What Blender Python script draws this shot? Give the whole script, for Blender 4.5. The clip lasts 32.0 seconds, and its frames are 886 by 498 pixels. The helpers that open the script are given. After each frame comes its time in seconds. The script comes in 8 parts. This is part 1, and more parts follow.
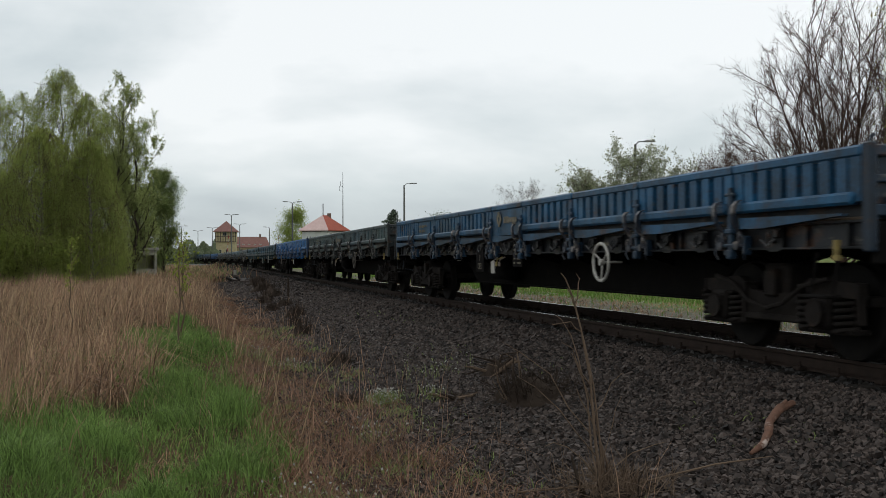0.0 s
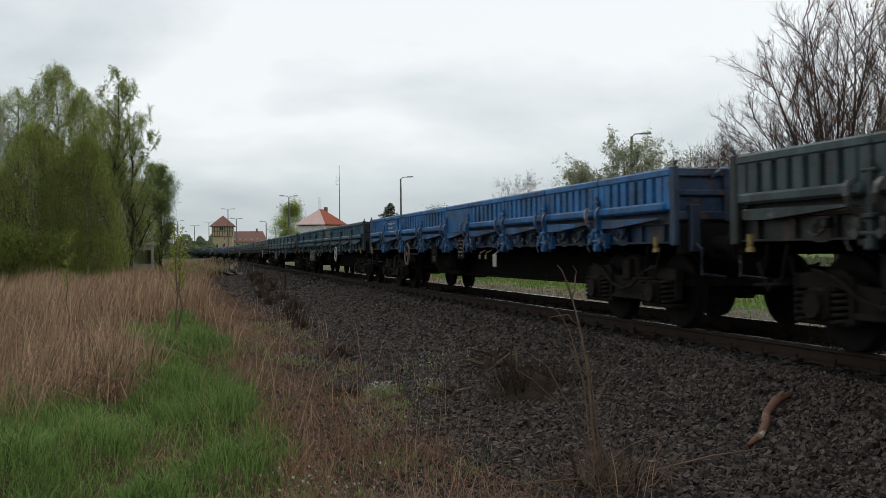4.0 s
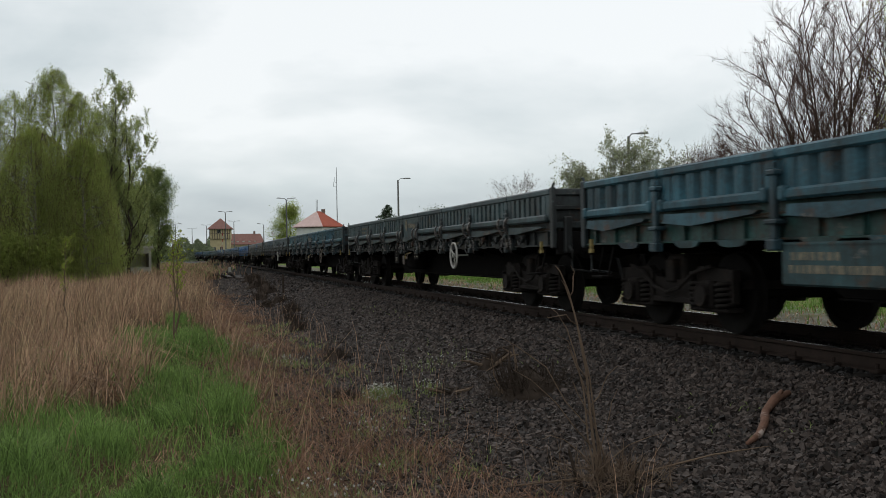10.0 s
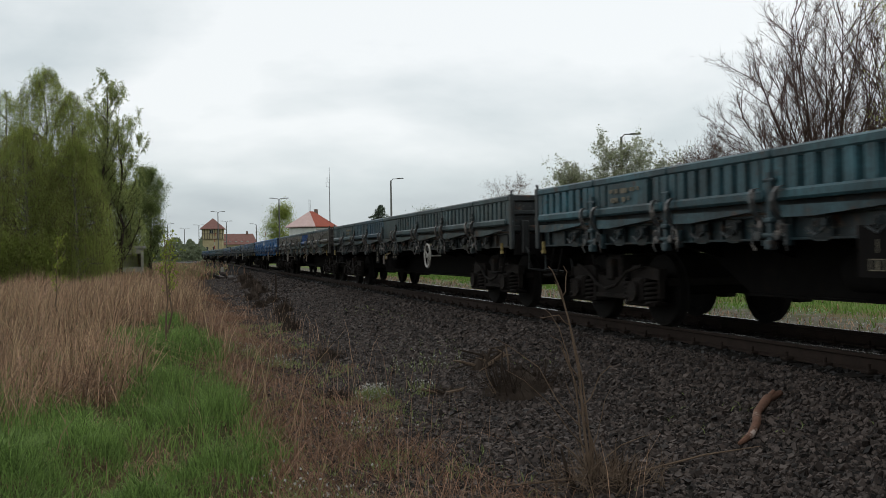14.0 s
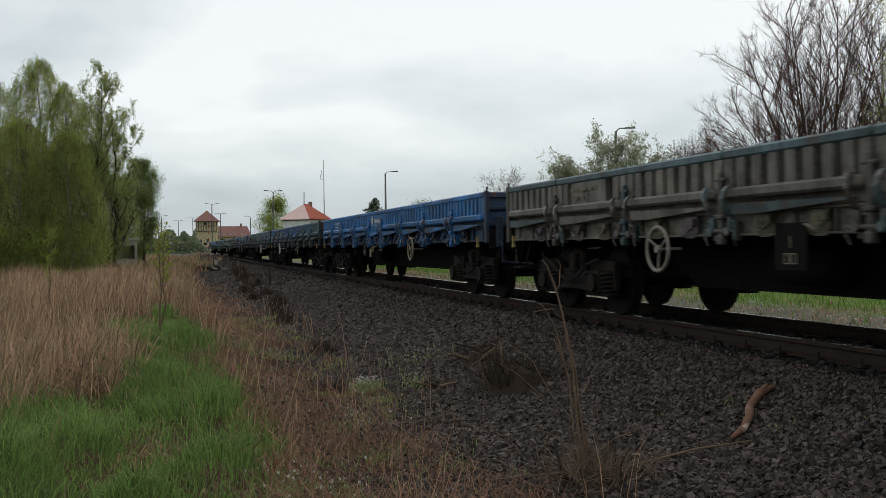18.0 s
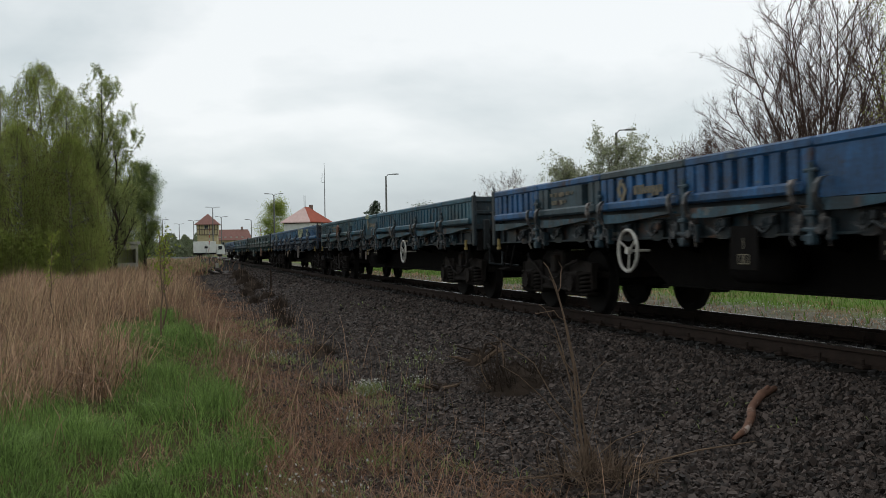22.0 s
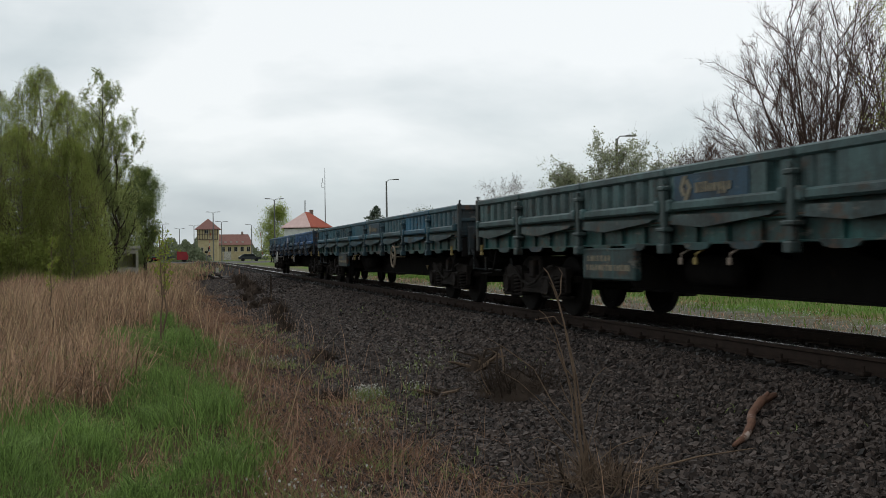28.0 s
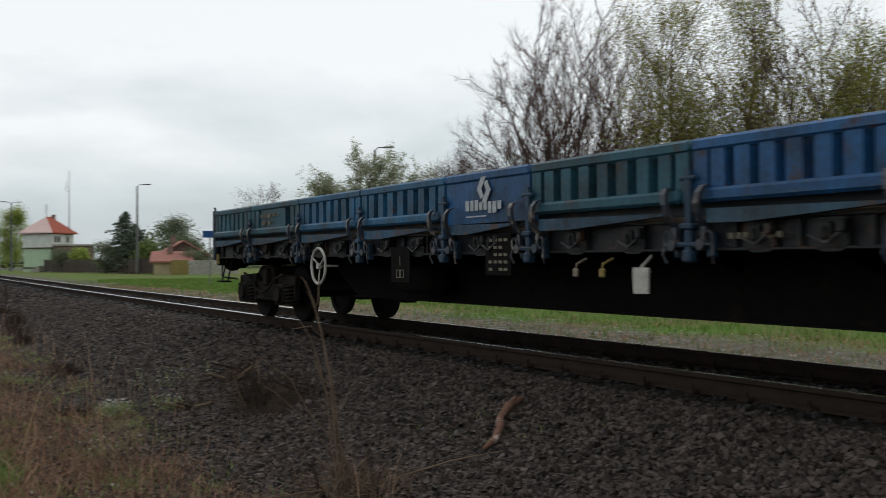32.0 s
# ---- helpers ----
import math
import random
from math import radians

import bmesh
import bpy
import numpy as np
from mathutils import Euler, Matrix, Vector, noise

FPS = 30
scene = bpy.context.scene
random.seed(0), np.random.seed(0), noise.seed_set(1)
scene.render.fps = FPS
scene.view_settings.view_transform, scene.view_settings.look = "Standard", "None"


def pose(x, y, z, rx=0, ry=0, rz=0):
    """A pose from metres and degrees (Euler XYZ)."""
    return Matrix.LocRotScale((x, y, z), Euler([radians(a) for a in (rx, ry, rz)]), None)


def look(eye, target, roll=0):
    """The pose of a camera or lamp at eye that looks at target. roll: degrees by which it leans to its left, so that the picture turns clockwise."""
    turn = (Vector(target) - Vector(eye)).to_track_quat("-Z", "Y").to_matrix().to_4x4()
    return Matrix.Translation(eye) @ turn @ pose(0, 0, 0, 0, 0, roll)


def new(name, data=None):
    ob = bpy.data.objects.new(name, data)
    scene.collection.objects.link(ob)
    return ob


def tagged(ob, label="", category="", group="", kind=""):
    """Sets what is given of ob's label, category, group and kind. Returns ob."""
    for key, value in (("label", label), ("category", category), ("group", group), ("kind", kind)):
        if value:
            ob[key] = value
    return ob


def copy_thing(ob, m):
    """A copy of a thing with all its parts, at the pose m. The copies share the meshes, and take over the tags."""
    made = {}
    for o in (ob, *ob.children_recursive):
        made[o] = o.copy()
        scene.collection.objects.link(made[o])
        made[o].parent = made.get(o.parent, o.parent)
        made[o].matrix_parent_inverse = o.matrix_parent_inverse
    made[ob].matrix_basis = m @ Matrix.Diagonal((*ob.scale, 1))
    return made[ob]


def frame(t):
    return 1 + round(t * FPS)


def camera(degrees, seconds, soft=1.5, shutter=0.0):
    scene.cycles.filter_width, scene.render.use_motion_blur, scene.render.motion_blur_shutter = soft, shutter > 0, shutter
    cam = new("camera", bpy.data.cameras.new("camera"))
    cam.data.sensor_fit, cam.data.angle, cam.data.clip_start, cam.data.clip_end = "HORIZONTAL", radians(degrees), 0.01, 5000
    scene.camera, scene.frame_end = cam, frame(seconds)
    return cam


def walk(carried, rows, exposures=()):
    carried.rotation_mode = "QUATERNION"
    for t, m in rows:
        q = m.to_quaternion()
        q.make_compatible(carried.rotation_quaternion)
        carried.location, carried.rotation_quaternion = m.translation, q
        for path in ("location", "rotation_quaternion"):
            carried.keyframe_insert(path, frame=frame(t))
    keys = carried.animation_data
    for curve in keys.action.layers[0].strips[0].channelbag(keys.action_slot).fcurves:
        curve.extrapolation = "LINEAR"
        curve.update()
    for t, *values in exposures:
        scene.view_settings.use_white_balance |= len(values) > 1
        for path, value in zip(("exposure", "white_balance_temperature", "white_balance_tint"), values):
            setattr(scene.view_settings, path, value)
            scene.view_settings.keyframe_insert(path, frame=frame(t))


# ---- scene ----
# World: the railway runs along +Y, X is square to it to the right, z = 0 is the top of the rails.
cam = camera(47.8, 32.0, soft=0.8, shutter=0.22)
EYE = 0.99
CAM_TURNS = [
    (0, 90.498, 0.259, -15.435), (0.5, 90.549, 0.292, -15.426), (1, 90.598, 0.293, -15.427), (1.5, 90.674, 0.304, -15.454),
    (2, 90.744, 0.419, -15.516), (2.5, 90.706, 0.445, -15.634), (3, 90.517, 0.490, -15.702), (3.5, 90.280, 0.531, -15.698),
    (5.5, 89.950, 0.742, -15.282), (6, 90.020, 0.803, -15.243), (6.5, 90.113, 0.809, -15.230), (7, 90.188, 0.750, -15.234),
    (7.5, 90.201, 0.792, -15.235), (8, 90.151, 0.890, -15.287), (8.5, 90.079, 0.987, -15.425), (9, 90.047, 1.164, -15.573),
    (9.5, 90.096, 0.872, -15.668), (10, 90.182, 0.975, -15.736), (10.5, 90.206, 1.198, -15.759), (11, 90.220, 1.280, -15.804),
    (11.5, 90.194, 1.250, -15.828), (12, 90.175, 1.138, -15.866), (12.5, 90.192, 1.169, -15.925), (13, 90.158, 1.253, -16.007),
    (13.5, 90.151, 1.246, -16.081), (14, 90.189, 0.931, -16.147), (14.5, 90.232, 0.824, -16.183), (16.5, 90.047, 0.640, -16.440),
    (17, 89.907, 0.679, -16.496), (17.5, 89.819, 0.749, -16.510), (18, 89.796, 0.690, -16.480), (18.5, 89.859, 0.544, -16.453),
    (19, 90.008, 0.507, -16.481), (19.5, 90.085, 0.708, -16.581), (20, 90.033, 0.978, -16.644), (20.5, 89.902, 1.133, -16.620),
    (21, 89.881, 0.864, -16.561), (21.5, 89.886, 0.974, -16.505), (22, 89.936, 0.926, -16.428), (22.5, 90.015, 1.102, -16.402),
    (23, 90.195, 0.978, -16.400), (23.5, 90.359, 1.013, -16.400), (24, 90.458, 1.105, -16.386), (24.5, 90.459, 1.049, -16.344),
    (25, 90.362, 0.844, -16.417), (25.5, 90.250, 0.792, -16.565), (27.5, 90.230, 0.968, -16.617), (28, 90.249, 0.755, -16.416),
    (28.5, 90.198, 0.681, -16.341), (29, 90.151, 0.718, -16.293), (29.5, 90.135, 0.732, -16.354), (30, 90.091, 0.777, -16.431),
    (30.5, 90.113, 0.706, -16.701), (31, 90.190, 0.564, -18.267), (31.5, 90.293, 0.414, -21.653), (32, 90.649, 0.343, -30.226),
]
walk(cam, [(t, pose(0, 0, EYE, rx, ry, rz)) for t, rx, ry, rz in CAM_TURNS])

# ---------------------------------------------------------------- world and sun
world = bpy.data.worlds.new("overcast_sky")
scene.world = world
world.use_nodes = True


def build_world():
    nt = world.node_tree
    nt.nodes.clear()
    N, Lk = nt.nodes.new, nt.links.new
    out, bg = N("ShaderNodeOutputWorld"), N("ShaderNodeBackground")
    sky = N("ShaderNodeTexSky")
    sky.sky_type, sky.sun_disc = "NISHITA", False
    sky.sun_elevation, sky.sun_rotation = radians(48), radians(60)
    tc, mp = N("ShaderNodeTexCoord"), N("ShaderNodeMapping")
    mp.inputs["Scale"].default_value = (1.0, 1.0, 2.6)
    mp.inputs["Rotation"].default_value = (0.1, 0.06, 0.4)
    n1, n2 = N("ShaderNodeTexNoise"), N("ShaderNodeTexNoise")
    n1.inputs["Scale"].default_value, n1.inputs["Detail"].default_value, n1.inputs["Distortion"].default_value = 2.1, 6, 0.35
    n2.inputs["Scale"].default_value, n2.inputs["Detail"].default_value = 5.5, 5
    add = N("ShaderNodeMath"); add.operation = "MULTIPLY_ADD"; add.inputs[1].default_value = 0.42
    ramp = N("ShaderNodeValToRGB")
    e = ramp.color_ramp.elements
    e[0].position, e[0].color = 0.42, (0.495, 0.555, 0.592, 1)
    e[1].position, e[1].color = 0.84, (0.948, 0.98, 0.988, 1)
    m = ramp.color_ramp.elements.new(0.60); m.color = (0.662, 0.727, 0.748, 1)
    sep, gr = N("ShaderNodeSeparateXYZ"), N("ShaderNodeMapRange")
    gr.inputs["From Min"].default_value, gr.inputs["From Max"].default_value = -0.02, 0.26
    gr.inputs["To Min"].default_value, gr.inputs["To Max"].default_value = -0.22, 0.16
    add2 = N("ShaderNodeMath"); add2.operation = "ADD"
    mix = N("ShaderNodeMixRGB"); mix.inputs[0].default_value = 0.08
    sc = N("ShaderNodeMixRGB"); sc.blend_type = "MULTIPLY"; sc.inputs[0].default_value = 1.0
    sc.inputs[2].default_value = (0.1, 0.1, 0.1, 1)
    Lk(tc.outputs["Generated"], mp.inputs[0]); Lk(mp.outputs[0], n1.inputs["Vector"]); Lk(mp.outputs[0], n2.inputs["Vector"])
    Lk(n2.outputs["Fac"], add.inputs[0]); Lk(n1.outputs["Fac"], add.inputs[2])
    Lk(tc.outputs["Generated"], sep.inputs[0]); Lk(sep.outputs["Z"], gr.inputs["Value"])
    side = N("ShaderNodeMapRange"); side.inputs["From Min"].default_value, side.inputs["From Max"].default_value = -0.1, 0.55
    side.inputs["To Min"].default_value, side.inputs["To Max"].default_value = -0.07, 0.05
    add3 = N("ShaderNodeMath"); add3.operation = "ADD"
    Lk(sep.outputs["X"], side.inputs["Value"]); Lk(side.outputs[0], add3.inputs[0]); Lk(gr.outputs[0], add3.inputs[1])
    Lk(add.outputs[0], add2.inputs[0]); Lk(add3.outputs[0], add2.inputs[1]); Lk(add2.outputs[0], ramp.inputs[0])
    Lk(sky.outputs[0], sc.inputs[1]); Lk(ramp.outputs[0], mix.inputs[1]); Lk(sc.outputs[0], mix.inputs[2])
    Lk(mix.outputs[0], bg.inputs["Color"]); bg.inputs["Strength"].default_value = 1.0
    Lk(bg.outputs[0], out.inputs[0])


build_world()
sun_data = bpy.data.lights.new("sun", "SUN")
sun_data.energy, sun_data.angle, sun_data.color = 0.5, radians(25), (1.0, 0.97, 0.93)
sun = new("sun", sun_data)
sun.matrix_world = look((0, 0, 60), (-25, -30, 0))

# ---------------------------------------------------------------- materials
def material(name, base, dark=None, rough=0.8, metal=0.0, scale=8.0, fine=60.0, bump=0.15, amount=0.6, own=False, spots=None, spot_scale=3.0, spot_cut=0.62, island=0.0, relief=0.01, spec=0.2, streak=0.0, chips=None, chip_cut=0.60):
    """Base colour mottled towards dark at two scales, optional spots (rust, dirt, moss), bump; own: colour from the object."""
    m = bpy.data.materials.new(name)
    m.use_nodes = True
    nt = m.node_tree
    N, Lk = nt.nodes.new, nt.links.new
    b = nt.nodes["Principled BSDF"]
    tc = N("ShaderNodeTexCoord")
    n1, n2 = N("ShaderNodeTexNoise"), N("ShaderNodeTexNoise")
    place = tc.outputs["Object"]
    if own:
        oi0, mul0, add0 = N("ShaderNodeObjectInfo"), N("ShaderNodeMath"), N("ShaderNodeVectorMath")
        mul0.operation, add0.operation = "MULTIPLY", "ADD"
        mul0.inputs[1].default_value = 43.0
        Lk(oi0.outputs["Random"], mul0.inputs[0]); Lk(tc.outputs["Object"], add0.inputs[0]); Lk(mul0.outputs[0], add0.inputs[1])
        place = add0.outputs[0]
    for n, s, dt in ((n1, scale, 5), (n2, fine, 3)):
        n.inputs["Scale"].default_value, n.inputs["Detail"].default_value = s, dt
        Lk(place, n.inputs["Vector"])
    mixn = N("ShaderNodeMath"); mixn.operation = "MULTIPLY_ADD"; mixn.inputs[1].default_value = 0.45
    Lk(n2.outputs["Fac"], mixn.inputs[0]); Lk(n1.outputs["Fac"], mixn.inputs[2])
    rng = N("ShaderNodeMapRange")
    rng.inputs["From Min"].default_value, rng.inputs["From Max"].default_value = 0.52, 0.92
    rng.inputs["To Min"].default_value, rng.inputs["To Max"].default_value = 0.0, amount
    Lk(mixn.outputs[0], rng.inputs["Value"])
    dark = dark or tuple(c * 0.45 for c in base)
    mx = N("ShaderNodeMixRGB")
    mx.inputs[1].default_value, mx.inputs[2].default_value = (*base, 1), (*dark, 1)
    if own:
        oi = N("ShaderNodeObjectInfo")
        Lk(oi.outputs["Color"], mx.inputs[1])
    Lk(rng.outputs[0], mx.inputs[0])
    col = mx.outputs[0]
    if spots:
        n3 = N("ShaderNodeTexNoise")
        n3.inputs["Scale"].default_value, n3.inputs["Detail"].default_value, n3.inputs["Roughness"].default_value = spot_scale, 7, 0.65
        Lk(place, n3.inputs["Vector"])
        r3 = N("ShaderNodeMapRange")
        r3.inputs["From Min"].default_value, r3.inputs["From Max"].default_value = spot_cut, spot_cut + 0.1
        r3.inputs["To Max"].default_value = 0.85
        Lk(n3.outputs["Fac"], r3.inputs["Value"])
        m3 = N("ShaderNodeMixRGB"); m3.inputs[2].default_value = (*spots, 1)
        Lk(r3.outputs[0], m3.inputs[0]); Lk(col, m3.inputs[1]); col = m3.outputs[0]
    if streak:
        mp, n4, r5, m5 = N("ShaderNodeMapping"), N("ShaderNodeTexNoise"), N("ShaderNodeMapRange"), N("ShaderNodeMixRGB")
        mp.inputs["Scale"].default_value = (9.0, 9.0, 1.1)
        n4.inputs["Scale"].default_value, n4.inputs["Detail"].default_value = 2.2, 6
        r5.inputs["From Min"].default_value, r5.inputs["From Max"].default_value = 0.42, 0.75
        r5.inputs["To Max"].default_value = streak
        m5.inputs[2].default_value = (0.016, 0.013, 0.011, 1)
        Lk(place, mp.inputs[0])
        w5 = N("ShaderNodeMath"); w5.operation = "MULTIPLY"; w5.inputs[1].default_value = 1.0
        if own:
            Lk(oi0.outputs["Alpha"], w5.inputs[1])
        Lk(mp.outputs[0], n4.inputs["Vector"]); Lk(n4.outputs["Fac"], r5.inputs["Value"]); Lk(r5.outputs[0], w5.inputs[0]); Lk(w5.outputs[0], m5.inputs[0]); Lk(col, m5.inputs[1]); col = m5.outputs[0]
    if chips:
        n6, r6, m6 = N("ShaderNodeTexNoise"), N("ShaderNodeMapRange"), N("ShaderNodeMixRGB")
        mp6 = N("ShaderNodeMapping"); mp6.inputs["Scale"].default_value = (1.0, 0.55, 1.3); mp6.inputs["Location"].default_value = (7.0, 3.0, 5.0)
        n6.inputs["Scale"].default_value, n6.inputs["Detail"].default_value, n6.inputs["Roughness"].default_value = 5.0, 8, 0.7
        r6.inputs["From Min"].default_value, r6.inputs["From Max"].default_value = chip_cut, chip_cut + 0.05
        r6.inputs["To Max"].default_value = 0.7
        m6.inputs[2].default_value = (*chips, 1)
        Lk(place, mp6.inputs[0]); Lk(mp6.outputs[0], n6.inputs["Vector"]); Lk(n6.outputs["Fac"], r6.inputs["Value"])
        w6 = N("ShaderNodeMath"); w6.operation = "MULTIPLY"; w6.inputs[1].default_value = 1.0
        if own:
            Lk(oi0.outputs["Alpha"], w6.inputs[1])
        Lk(r6.outputs[0], w6.inputs[0]); Lk(w6.outputs[0], m6.inputs[0]); Lk(col, m6.inputs[1]); col = m6.outputs[0]
    if island:
        ge, oi2 = N("ShaderNodeNewGeometry"), N("ShaderNodeObjectInfo")
        ad = N("ShaderNodeMath"); ad.operation = "ADD"
        fr = N("ShaderNodeMath"); fr.operation = "FRACT"
        Lk(ge.outputs["Random Per Island"], ad.inputs[0]); Lk(oi2.outputs["Random"], ad.inputs[1]); Lk(ad.outputs[0], fr.inputs[0])
        hv = N("ShaderNodeHueSaturation")
        r4 = N("ShaderNodeMapRange")
        r4.inputs["To Min"].default_value, r4.inputs["To Max"].default_value = 1 - island, 1 + island
        Lk(fr.outputs[0], r4.inputs["Value"]); Lk(r4.outputs[0], hv.inputs["Value"]); Lk(col, hv.inputs["Color"]); col = hv.outputs[0]
    Lk(col, b.inputs["Base Color"])
    b.inputs["Roughness"].default_value, b.inputs["Metallic"].default_value = rough, metal
    b.inputs["Specular IOR Level"].default_value = spec
    if bump:
        bp = N("ShaderNodeBump"); bp.inputs["Strength"].default_value, bp.inputs["Distance"].default_value = bump, relief
        Lk(mixn.outputs[0], bp.inputs["Height"]); Lk(bp.outputs[0], b.inputs["Normal"])
    return m


def leaf_material(name, base, spread=0.35, back=0.25):
    m = material(name, base, rough=0.6, bump=0, spec=0.15, island=spread, scale=0.6, fine=9, amount=0.5)
    nt = m.node_tree
    b = nt.nodes["Principled BSDF"]
    out = nt.nodes["Material Output"]
    tr, mx = nt.nodes.new("ShaderNodeBsdfTranslucent"), nt.nodes.new("ShaderNodeMixShader")
    nt.links.new(b.inputs["Base Color"].links[0].from_socket, tr.inputs["Color"])
    mx.inputs[0].default_value = back
    nt.links.new(b.outputs[0], mx.inputs[1]); nt.links.new(tr.outputs[0], mx.inputs[2]); nt.links.new(mx.outputs[0], out.inputs["Surface"])
    return m


